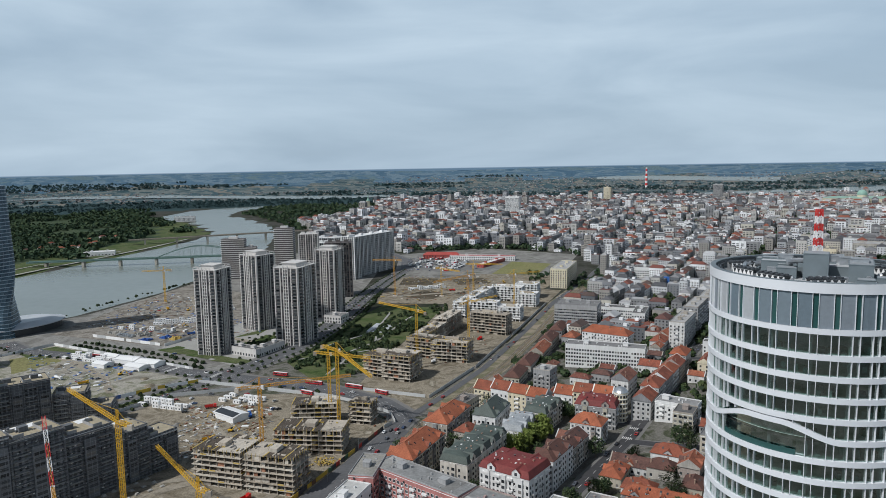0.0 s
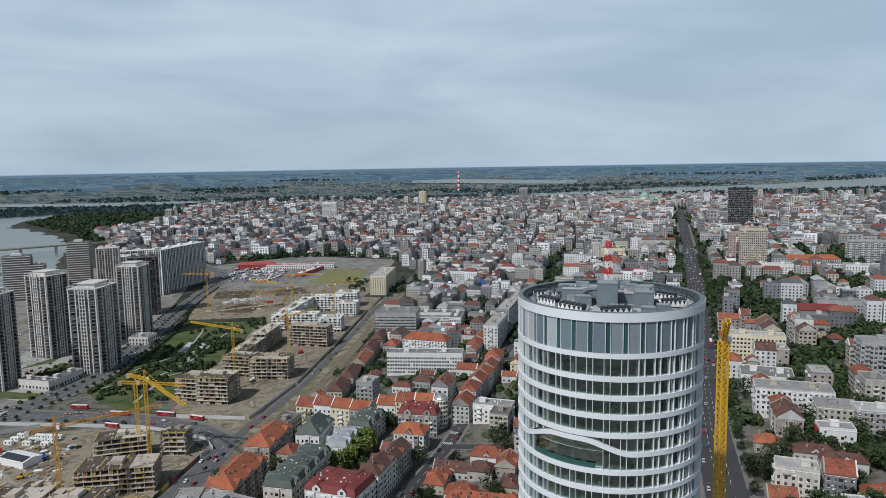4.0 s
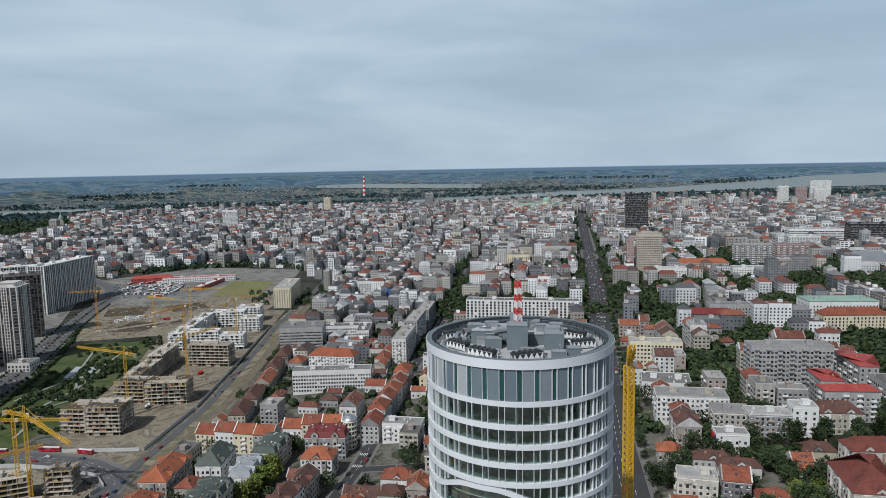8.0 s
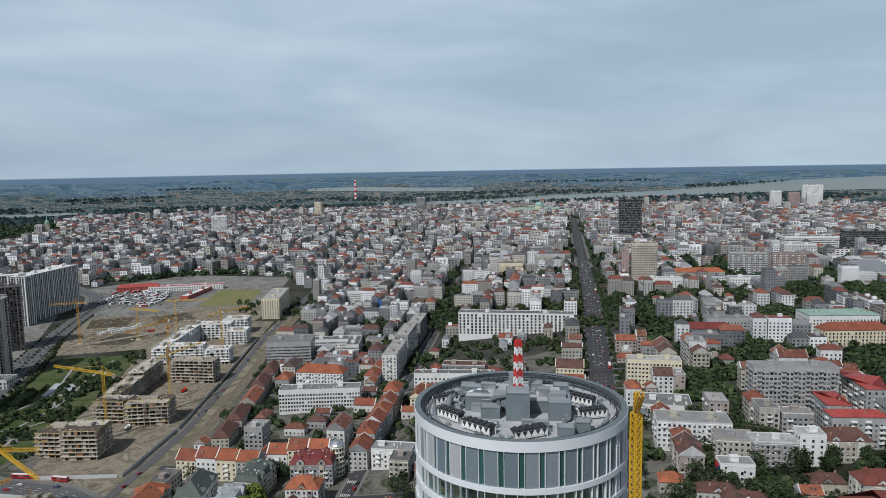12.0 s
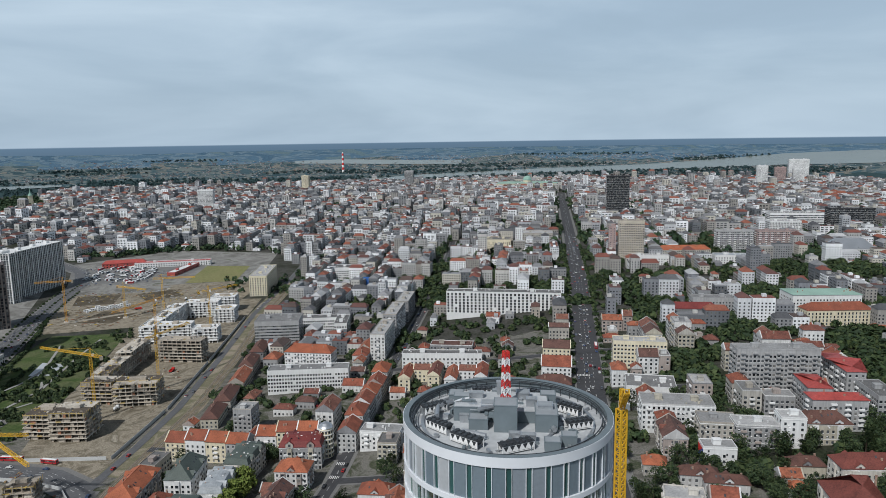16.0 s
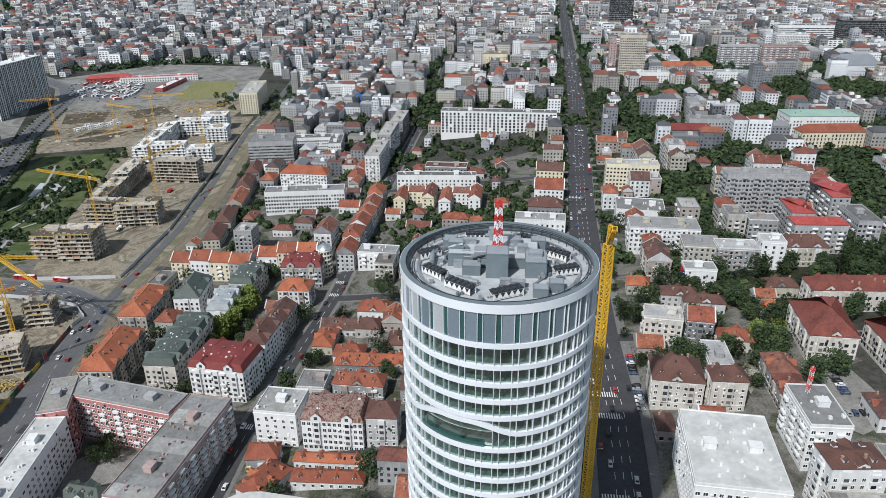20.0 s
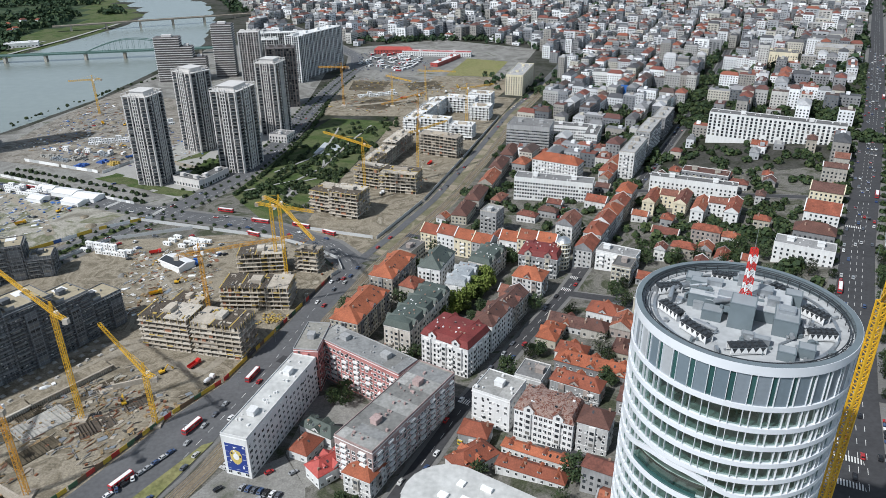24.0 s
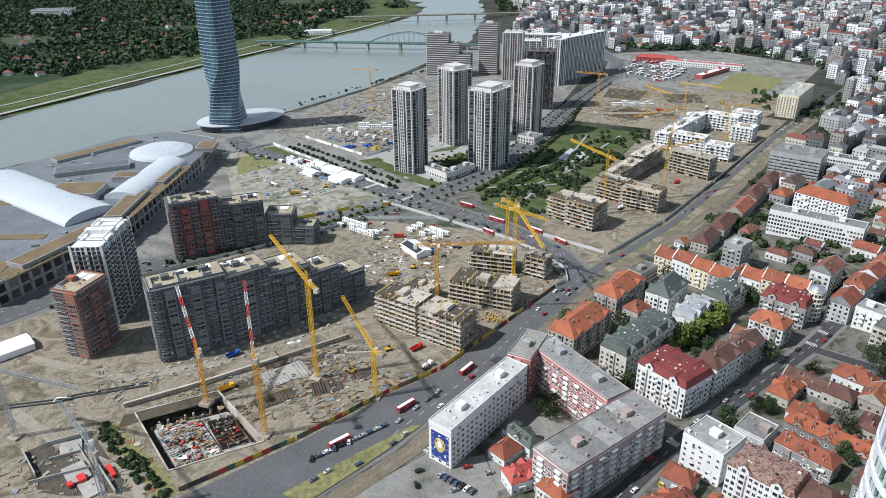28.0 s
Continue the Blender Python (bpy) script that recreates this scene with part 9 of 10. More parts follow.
building(-6, 1352, 70, 14, -8, 8, "low warehouse with a red roof", REDSHEET, "hip", REDSHEET, 3.5, 5, 2, 2, name="warehouse", frames=False)

# ---- building sites: pit, hoardings, cabins, heaps ----
shoring = new("shoring_wall")
shoring.matrix_basis = pose(0, 0, 0)
tagged(shoring, "long concrete shoring wall of bored piles", "wall")
for a, b in (((-244, 270), (-215, 300)), ((-215, 300), (-186, 334)), ((-186, 334), (-157, 368))):
    q, z0 = Shape(), land(*a)
    run = math.dist(a, b)
    ux, uy = (b[0] - a[0]) / run, (b[1] - a[1]) / run
    for k in range(int(run / 1.1)):
        q.cyl(a[0] + ux * 1.1 * k, a[1] + uy * 1.1 * k, z0 - 0.5, z0 + 2.6, 0.45, 0.45, 0, 8)
    tagged(part("pile", q, CONCRETE, shoring), kind="stuff")
    q = Shape()
    q.turned((a[0] + b[0]) / 2, (a[1] + b[1]) / 2, z0 + 2.6, run + 0.6, 1.3, 0.55, math.degrees(math.atan2(uy, ux)))
    part("cap_beam", q, CONCRETE, shoring)
    q = Shape()
    q.turned((a[0] + b[0]) / 2 - uy * 5.6, (a[1] + b[1]) / 2 + ux * 5.6, z0 - 0.3, run - 1, 9.6, 2.75, math.degrees(math.atan2(uy, ux)))
    part("backfill", q, SOIL, shoring)
SITE = random.Random(5)
HOARD = [mat("hoarding_" + n, c, 0.7, vary=0.2) for n, c in (("red", (0.42, 0.04, 0.03)), ("yellow", (0.55, 0.38, 0.05)), ("dark", (0.05, 0.05, 0.055)), ("green", (0.06, 0.13, 0.07)), ("brown", (0.16, 0.10, 0.06)))]
GREYFENCE = mat("fence_panel_pale", (0.46, 0.47, 0.47), 0.6, vary=0.15)


def fence(name, line, height, mats, step, label):
    root = new(name)
    x, y = line[0]
    root.matrix_basis = pose(x, y, land(x, y))
    tagged(root, label, "fence")
    meshes = []
    for m in mats:
        s = Shape()
        s.box(0, -0.08, -0.3, step - 0.12, 0.08, height, floor=True)
        s.box(step - 0.12, -0.12, -0.3, step, 0.12, height + 0.1, floor=True)
        meshes.append(s.data("fence_panel", [m]))
    for (x0, y0), (x1, y1) in zip(line, line[1:]):
        d = math.hypot(x1 - x0, y1 - y0)
        for k in range(int(d / step)):
            o = new("fence_panel", SITE.choice(meshes))
            o.parent = root
            t = k * step / d
            o.matrix_basis = pose(x0 + (x1 - x0) * t - x, y0 + (y1 - y0) * t - y, land(x0, y0) - land(x, y), 0, 0, math.degrees(math.atan2(y1 - y0, x1 - x0)))


fence("site_hoarding", [(-178, 226), (-143, 274), (-112, 325), (-92, 352), (-66, 416), (-44, 472)], 2.6, HOARD, 4.5, "painted site hoarding of red, yellow and dark panels")
fence("site_fence", [(-44, 472), (-37, 482), (-42, 500), (-62, 520), (-92, 540), (-150, 562), (-226, 590)], 2.8, [GREYFENCE], 4.5, "pale metal site fence round concrete frames")
fence("yard_fence", [(-445, 672), (-410, 722), (-228, 622)], 2.8, [SIGNALWHITE, GREYFENCE], 5, "white metal fence round the gravel yard")
fence("road_fence", [(-278, 530), (-240, 568), (-200, 592)], 3.0, [mat("hoarding_blue", (0.04, 0.10, 0.30), 0.6, vary=0.2), SIGNALWHITE, HOARD[1]], 6, "blue and yellow hoarding beside the boulevard")
fence("boulevard_fence", [(-350, 385), (-270, 480), (-222, 548), (-160, 566)], 2.8, [GREYFENCE], 5, "pale metal fence along the boulevard")
fence("frame_fence", [(-68, 556), (-14, 534), (26, 614), (70, 730), (128, 890)], 2.8, [GREYFENCE], 5, "grey site fence below unfinished blocks")

# excavation: low walls, wet floor, rods and formwork
PALECONCRETE = mat("fresh_concrete", (0.33, 0.32, 0.295), 0.9, grain=0.6, broad=0.1, vary=0.25)
PITFLOOR = patches("pit_floor", [(0.06, 0.053, 0.043), (0.10, 0.088, 0.072), (0.05, 0.047, 0.042)], 0.08)
pit = sheet("excavation_floor", PIT, PITFLOOR, 0.0, "deep excavation with half-built footings", "ground", follow=False, fixed=-6.0)
for (x0, y0), (x1, y1) in zip(PIT, PIT[1:] + PIT[:1]):
    d, a = math.hypot(x1 - x0, y1 - y0), math.atan2(y1 - y0, x1 - x0)
    for k in range(int(d / 6)):
        s = Shape()
        t = (k + 0.5) / int(d / 6)
        s.turned(x0 + (x1 - x0) * t, y0 + (y1 - y0) * t, -7, d / int(d / 6) - 0.15, 0.8, 7.6, math.degrees(a))
        part("retaining_wall", s, CONCRETE, pit)
s = Shape()
for k in range(34):
    u, v = (k % 9 + 1) / 10, (k // 9 + 1) / 5
    x = PIT[0][0] + (PIT[1][0] - PIT[0][0]) * u + (PIT[3][0] - PIT[0][0]) * v
    y = PIT[0][1] + (PIT[1][1] - PIT[0][1]) * u + (PIT[3][1] - PIT[0][1]) * v
    s.turned(x, y, -6, 1.0, 1.0, 4.0 if k % 3 else 1.6, 51)
part("footing", s, CONCRETE, pit)["kind"] = "stuff"
s = Shape()
for u0, v0, u1, v1, z in ((0.10, 0.30, 0.62, 0.95, -2.6), (0.64, 0.30, 0.97, 0.95, -3.0)):
    q = []
    for u, v in ((u0, v0), (u1, v0), (u1, v1), (u0, v1)):
        q.append((PIT[0][0] + (PIT[1][0] - PIT[0][0]) * u + (PIT[3][0] - PIT[0][0]) * v, PIT[0][1] + (PIT[1][1] - PIT[0][1]) * u + (PIT[3][1] - PIT[0][1]) * v))
    s.prism(q[::-1], -6, z)
part("floor_slab", s, PALECONCRETE, pit)
s = Shape()
for i in range(34):
    u, v = 0.66 + 0.009 * i, 0.62
    x, y = PIT[0][0] + (PIT[1][0] - PIT[0][0]) * u + (PIT[3][0] - PIT[0][0]) * v, PIT[0][1] + (PIT[1][1] - PIT[0][1]) * u + (PIT[3][1] - PIT[0][1]) * v
    s.turned(x, y, -2.7, 0.7, 26, 0.18, 51)
tagged(part("formwork_deck", s, TIMBERDECK, pit), "dark timber formwork deck", kind="stuff")
RUST = mat("rusty_steel", (0.20, 0.085, 0.045), 0.8, vary=0.3)
WOOD = mat("timber_formwork", (0.27, 0.19, 0.10), 0.85, vary=0.3)
BLUE = mat("blue_tarpaulin", (0.03, 0.12, 0.38), 0.6, vary=0.2)
rods = Shape()
for u0, v0, u1, v1, z, n in ((0.10, 0.30, 0.62, 0.95, -2.6, 330), (0.64, 0.30, 0.97, 0.95, -2.5, 90)):
    for k in range(n):
        u, v = SITE.uniform(u0 + 0.01, u1 - 0.01), SITE.uniform(v0 + 0.03, v1 - 0.03)
        x, y = PIT[0][0] + (PIT[1][0] - PIT[0][0]) * u + (PIT[3][0] - PIT[0][0]) * v, PIT[0][1] + (PIT[1][1] - PIT[0][1]) * u + (PIT[3][1] - PIT[0][1]) * v
        a = SITE.choice((51, 51, 141)) + SITE.gauss(0, 5)
        if k % 4:
            rods.turned(x, y, z + 0.02, SITE.uniform(2, 6), SITE.uniform(0.12, 0.35), 0.2, a, SITE.choice((0, 0, 1, 2, 3)))
        else:
            rods.turned(x, y, z + 0.02, SITE.uniform(0.6, 2.2), SITE.uniform(0.5, 1.3), SITE.uniform(0.3, 1.3), a, SITE.choice((0, 1, 1, 2, 4)))
tagged(thing("reinforcement", rods, [DARKMETAL, WOOD, STEEL, RUST, SIGNALRED], None, "steel rods, props and timber on fresh slabs", "building materials"), kind="stuff")
AREAS = [([(-232, 266), (-204, 300), (-160, 286), (-190, 246)], 160, (CONCRETE, WOOD, RUST, SHADOWY)), ([(-196, 314), (-166, 356), (-112, 340), (-94, 352), (-140, 280), (-150, 290)], 420, (CONCRETE, WOOD, RUST, SHADOWY, STEEL, WOOD)), ([(-225, 268), (-215, 280), (-176, 256), (-190, 246)], 120, (CONCRETE, SIGNALWHITE, WOOD)), ([(-290, 300), (-210, 305), (-150, 372), (-130, 352), (-200, 292), (-262, 270)], 420, (CONCRETE, WOOD, STEEL, PALESOIL)),
         ([(-180, 430), (-120, 420), (-130, 520), (-200, 530)], 420, (CONCRETE, WOOD, SIGNALWHITE, STEEL, RUST)), ([(-420, 690), (-280, 640), (-290, 545), (-340, 560)], 300, (CONCRETE, SIGNALWHITE, STEEL, BLUE)),
         ([(-420, 800), (-250, 720), (-200, 760), (-330, 960), (-410, 1020)], 900, (SIGNALWHITE, WOOD, STEEL, RUST, BLUE, CONCRETE)), ([(-60, 505), (-40, 490), (-50, 470), (-80, 520), (-70, 545)], 60, (WOOD, CONCRETE, RUST)),
         ([(-10, 915), (130, 1010), (170, 1110), (-60, 1140), (-90, 960)], 520, (WOOD, CONCRETE, RUST, PLY, STEEL, DARKSOIL)), ([(-10, 620), (22, 640), (50, 720), (20, 730)], 50, (WOOD, CONCRETE, RUST)), ([(-280, 200), (-200, 190), (-180, 225), (-240, 262)], 180, (CONCRETE, RUST, STEEL, WOOD))]
for poly, n, mats in AREAS:
    s = Shape()
    x0, x1, y0, y1 = min(p[0] for p in poly), max(p[0] for p in poly), min(p[1] for p in poly), max(p[1] for p in poly)
    put = 0
    while put < n:
        x, y = SITE.uniform(x0, x1), SITE.uniform(y0, y1)
        if not inside(x, y, poly) or not clear_of(x, y, 4, 4, 0, 0):
            put += 0.2
            continue
        k = SITE.randrange(len(mats))
        a = SITE.choice((36, 126, 20, 70)) + SITE.gauss(0, 8)
        kind = SITE.random()
        z = -6 if inside(x, y, PIT) else 0.0
        if z and kind > 0.75:
            z = -2.4 if SITE.random() < 0.3 else -6
        if kind < 0.55:
            for j in range(SITE.randrange(2, 6)):
                s.turned(x + j * 0.35, y + j * 0.25, z + 0.3 + 0.12 * (j % 3), SITE.uniform(1.5, 5), 0.2, 0.16, a + SITE.gauss(0, 5), k)
        elif kind < 0.85:
            s.turned(x, y, z + 0.1, SITE.uniform(0.7, 2.4), SITE.uniform(0.5, 1.4), SITE.uniform(0.3, 1.2), a, k)
        else:
            s.turned(x, y, z + 0.1, SITE.uniform(2.4, 6), SITE.uniform(1.5, 3), SITE.uniform(0.2, 0.5), a, k)
        put += 1
    thing("site_materials", s, list(mats), None, "stacks of timber, steel and concrete on a building site", "building materials", kind="stuff")


# rows of pile caps before the dark blocks, sheet piles, a sunk slab and formwork along the hoarding
CAPS = Shape()
for k in range(21):
    for row in range(3):
        u = k / 20
        x, y = -244 + 78 * u - row * 6.0 + SITE.gauss(0, 0.5), 284 + 104 * u + row * 4.6 + SITE.gauss(0, 0.5)
        if clear_of(x, y, 2, 2, 52, 0.4):
            CAPS.turned(x, y, 0.2, 1.5, 1.5, SITE.uniform(0.5, 1.1), 53)
            CAPS.turned(x, y, 0.2, 2.6, 2.4, 0.28, 53)
tagged(thing("pile_caps", CAPS, PALECONCRETE, None, "rows of pale concrete pile caps on bare soil", "foundation"), kind="stuff")
for x, y, l, w, h, ang, m, label in ((-176, 322, 26, 16, 0.5, 50, PALECONCRETE, "fresh pale concrete slab"), (-148, 318, 18, 12, 0.4, 38, TIMBERDECK, "dark timber formwork deck on soil"), (-133, 336, 16, 9, 0.35, 38, TIMBERDECK, "dark timber formwork deck on soil"), (-170, 300, 22, 10, 0.6, 50, DARKSOIL, "dark wet foundation bed"), (-186, 330, 14, 8, 0.5, 50, DARKSOIL, "dark wet foundation bed"), (-140, 352, 22, 1.0, 3.2, 20, CONCRETE, "upright pale retaining wall")):
    q = Shape()
    q.box(-l / 2, -w / 2, 0, l / 2, w / 2, h)
    for k in range(12 if w > 5 else 0):
        q.box(-l / 2 + l * k / 12, -w / 2 + 0.3, h, -l / 2 + l * k / 12 + 0.16, w / 2 - 0.3, h + SITE.uniform(0.1, 0.9))
    thing("foundation_slab" if w > 5 else "retaining_wall", q, m, pose(x, y, 0.12, 0, 0, ang), label, "foundation")
# smaller dig beside the hoarding, buried pipes
SOAKED = [(-268, 226), (-263, 234), (-248, 249), (-199, 220), (-224, 209), (-240, 207)]
sheet("dig_floor", SOAKED, PITFLOOR, 0.2, "dark muddy floor of a smaller dig", "ground", 10)
dig = new("foundation_walls")
dig.matrix_basis = pose(-235, 226, 0.0)
tagged(dig, "half-built pale concrete foundation walls", "foundation")
for x, y, l, a, h in ((-258, 220, 23, -31, 3.2), (-253, 240, 22, 43, 2.6), (-238, 218, 26, 40, 2.2), (-224, 228, 30, -31, 2.4), (-236, 232, 24, -31, 1.6), (-214, 222, 22, -31, 2.8), (-246, 230, 14, 43, 1.8)):
    q = Shape()
    q.turned(x + 235, y - 226, 0.0, l, 0.5, h, a)
    part("foundation_wall", q, PALECONCRETE, dig)
for x, y, l, w, a in ((-232, 222, 14, 10, -31), (-218, 216, 12, 9, -31), (-248, 236, 10, 9, 43)):
    q = Shape()
    q.turned(x + 235, y - 226, 0.0, l, w, 0.9, a)
    part("floor_slab", q, PALECONCRETE, dig)
for x, y, l, w in ((-226, 219, 5, 3.4), (-216, 227, 9, 2.0), (-228, 214, 3, 2.4)):
    q = Shape()
    q.turned(x + 235, y - 226, 0.9, l, w, 1.5, -31)
    part("formwork_box", q, SIGNALRED, dig, "red steel formwork")
for name, line, rad, m, label in (("buried_pipe", [(-308, 249), (-282, 263), (-276, 269), (-245, 290)], 0.55, DARKMETAL, "dark pipeline laid along the site"), ("buried_pipe", [(-309, 251.5), (-283, 265.5), (-277, 271.5), (-246, 292.5)], 0.45, DARKMETAL, "dark pipeline laid along the site"), ("heating_pipe", [(-284, 262, 0.6), (-283, 264, 2.4), (-278, 266, 2.4), (-277, 268.5, 0.6)], 0.4, SIGNALWHITE, "white insulated pipe bend over the trench")):
    q = Shape()
    for a, b in zip(line, line[1:]):
        q.bar((a[0], a[1], a[2] if len(a) > 2 else 0.5), (b[0], b[1], b[2] if len(b) > 2 else 0.5), rad, 0, 8)
    thing(name, q, m, None, label, "pipe")
for x, y, l, w, ang in ((-320, 640, 16, 11, -25), (-284, 630, 20, 13, -25)):
    q = Shape()
    q.box(-l / 2, -w / 2, 0, l / 2, w / 2, 3.6)
    o = thing("site_hall", q, SIGNALWHITE, pose(x, y, land(x, y), 0, 0, ang), "white tent-roofed site hall", "hall")
    q = Shape()
    gable(q, l, w, 3.7, 1.4, 0.3)
    part("roof", q, SIGNALWHITE, o)
q = Shape()
for k in range(60):
    q.turned(-76 + SITE.gauss(0, 4), 415 + SITE.gauss(0, 2.6), 0.2 + SITE.uniform(0, 1.6), SITE.uniform(0.6, 2.0), SITE.uniform(0.4, 0.9), SITE.uniform(0.3, 0.9), SITE.uniform(0, 180))
thing("formwork_stack", q, PLY, None, "pile of yellow formwork beams", "building materials", kind="stuff")


def cabin(x, y, ang, l=6.0, w=2.5, n=1, m=None, label="white site cabin with a flat roof"):
    o = new("site_cabin")
    o.matrix_basis = pose(x, y, land(x, y), 0, 0, ang)
    tagged(o, label, "cabin", "site cabins")
    s = Shape()
    s.box(-l / 2, -w / 2, 0, l / 2, w / 2, 2.6 * n)
    part("body", s, m or SIGNALWHITE, o)
    s = Shape()
    s.box(-l / 2 - 0.1, -w / 2 - 0.1, 2.6 * n, l / 2 + 0.1, w / 2 + 0.1, 2.6 * n + 0.18, floor=True)
    part("roof", s, m or SIGNALWHITE, o)
    s = Shape()
    for j in range(n):
        for q in (-0.25, 0.25):
            s.face([(q * l - 0.5, -w / 2 - 0.03, 1.0 + 2.6 * j), (q * l + 0.5, -w / 2 - 0.03, 1.0 + 2.6 * j), (q * l + 0.5, -w / 2 - 0.03, 2.1 + 2.6 * j), (q * l - 0.5, -w / 2 - 0.03, 2.1 + 2.6 * j)])
    tagged(part("window", s, GLASS, o), kind="stuff")


for bx, by, ang, cols, rows, dx, dy in ((-370, 668, -22, 8, 3, 6.6, 5.0), (-176, 535, -22, 5, 3, 7, 6.5), (-236, 528, -20, 6, 2, 7, 6.5), (-340, 812, 15, 9, 2, 7, 9.0), (-310, 870, 30, 7, 2, 7, 8.0), (-48, 1010, 20, 8, 2, 7, 9.0)):
    for i in range(cols):
        for j in range(rows):
            if SITE.random() < 0.75:
                a = radians(ang)
                x, y = bx + math.cos(a) * i * dx - math.sin(a) * j * dy, by + math.sin(a) * i * dx + math.cos(a) * j * dy
                cabin(x, y, ang, n=SITE.choice((1, 1, 2)))
for x, y, l, w, ang in ((-300, 652, 24, 14, -22), (-276, 640, 24, 14, -22), (-322, 664, 18, 9, -22), (-158, 498, 24, 14, -38), (-352, 348 - 60, 40, 16, 62), (60, 985, 30, 12, 20)):
    s = Shape()
    s.box(-l / 2, -w / 2, 0, l / 2, w / 2, 4.2)
    o = thing("site_hall", s, SIGNALWHITE, pose(x, y, land(x, y), 0, 0, ang), "white tent-roofed site hall", "hall")
    s = Shape()
    gable(s, l, w, 4.3, 1.6, 0.3)
    part("roof", s, SIGNALWHITE, o)
s = Shape()
s.hull([(-11, -6.5, 4.75), (11, -6.5, 4.75), (11, -0.6, 6.05), (-11, -0.6, 6.05)], [(0, 1, 2, 3)])
solar = thing("solar_panels", s, DARKMETAL, pose(-158, 498, land(-158, 498), 0, 0, -38), "dark solar panels on a white hall roof", "solar panel")


def stack(x, y, ang, n, m, label):
    """Bundles of building material stacked beside one another."""
    s = Shape()
    for i in range(n):
        for j in range(3):
            a, b, h = i * 3.4 - 1.7 * n, j * 3.2 - 4.8, SITE.uniform(0.7, 2.6)
            s.box(a, b, -0.1, a + SITE.uniform(2.2, 3.1), b + SITE.uniform(2.0, 2.9), h)
            s.box(a + 0.3, b + 0.3, h, a + 1.9, b + 1.8, h + SITE.uniform(0.1, 0.6))
    return thing("material_stack", s, m, pose(x, y, land(x, y), 0, 0, ang), label, "stack")


BLUETARP = mat("blue_tarpaulin", (0.035, 0.10, 0.34), 0.55, vary=0.3)
fence("depot_fence", [(-387, 757), (-340, 734), (-290, 710), (-268, 752)], 3.2, [SIGNALWHITE, GREYFENCE], 7, "tall white hoarding round the riverside depot")
for x, y, ang, n, m, label in ((-321, 736, 62, 4, BLUETARP, "blue wrapped bundles of building material"), (-304, 748, 62, 3, BLUETARP, "blue wrapped bundles of building material"), (-350, 758, -26, 7, STEEL, "grey stacks of scaffold and steel"), (-366, 770, -26, 6, PALECONCRETE, "pale stacks of concrete blocks"),
                               (-334, 762, 62, 5, PALECONCRETE, "pale stacks of concrete blocks"), (-312, 772, -26, 6, STEEL, "grey stacks of scaffold and steel"), (-290, 740, 62, 3, PLY, "brown stacks of shuttering boards")):
    stack(x, y, ang, n, m, label)
for k in range(7):
    cabin(-372 + 13.5 * k, 792 - 3.4 * k + SITE.uniform(-3, 3), -16 + SITE.choice((0, 0, 90)), n=1 + k % 2)


def heap(x, y, r, h, m, label):
    s = Shape()
    n = 14
    rings = [[(SITE.uniform(0.85, 1.1) * r * f * math.cos(6.283 * k / n), SITE.uniform(0.85, 1.1) * r * f * math.sin(6.283 * k / n), h * z + SITE.uniform(0, 0.15)) for k in range(n)] for f, z in ((1, -0.05), (0.7, 0.45), (0.35, 0.85))]
    s.hull([p for q in rings for p in q] + [(0, 0, h)], [(i * n + k, i * n + (k + 1) % n, (i + 1) * n + (k + 1) % n, (i + 1) * n + k) for i in range(2) for k in range(n)] + [(2 * n + k, 2 * n + (k + 1) % n, 3 * n) for k in range(n)])
    thing("soil_heap", s, m, pose(x, y, land(x, y)), label, "heap")


for k in range(26):
    x, y = SITE.choice(((-170, 480), (-300, 600), (-350, 900), (0, 1000), (-330, 640), (-120, 385), (60, 1060)))
    heap(x + SITE.gauss(0, 22), y + SITE.gauss(0, 22), SITE.uniform(3, 8), SITE.uniform(1, 3.2), SITE.choice((SOIL, GRAVEL, SOIL)), "heap of loose soil on the site")

# ---- marks, banners and other single things ----
BLUECLOTH = mat("banner_blue", (0.02, 0.045, 0.22), 0.6, vary=0.1)
GOLD = mat("banner_gold", (0.55, 0.42, 0.12), 0.6, vary=0.15)
bx, by, bang = -57 - 33.1 * math.cos(radians(69)), 309 - 33.1 * math.sin(radians(69)), 159
s = Shape()
s.box(-5.2, -0.06, 3, 5.2, 0.06, 18.5, floor=True)
banner = thing("wall_banner", s, BLUECLOTH, pose(bx, by, 0, 0, 0, bang), "large blue wall banner with a gold emblem", "banner")
s = Shape()
for q in (-0.085, 0.085):
    pts = [(0, 15.6), (2.2, 14.8), (3.2, 12.6), (2.8, 9.6), (1.4, 7.8), (0, 7.0), (-1.4, 7.8), (-2.8, 9.6), (-3.2, 12.6), (-2.2, 14.8)]
    s.face([(a, q, b) for a, b in (pts if q < 0 else pts[::-1])])
part("emblem", s, GOLD, banner, "plain gold emblem shape")
s = Shape()
for q in (-0.10, 0.10):
    pts = [(1.5 * math.cos(6.283 * k / 14), 11.6 + 1.9 * math.sin(6.283 * k / 14)) for k in range(14)]
    s.face([(a, q, b) for a, b in (pts if q < 0 else pts[::-1])])
part("emblem_centre", s, SIGNALWHITE, banner)


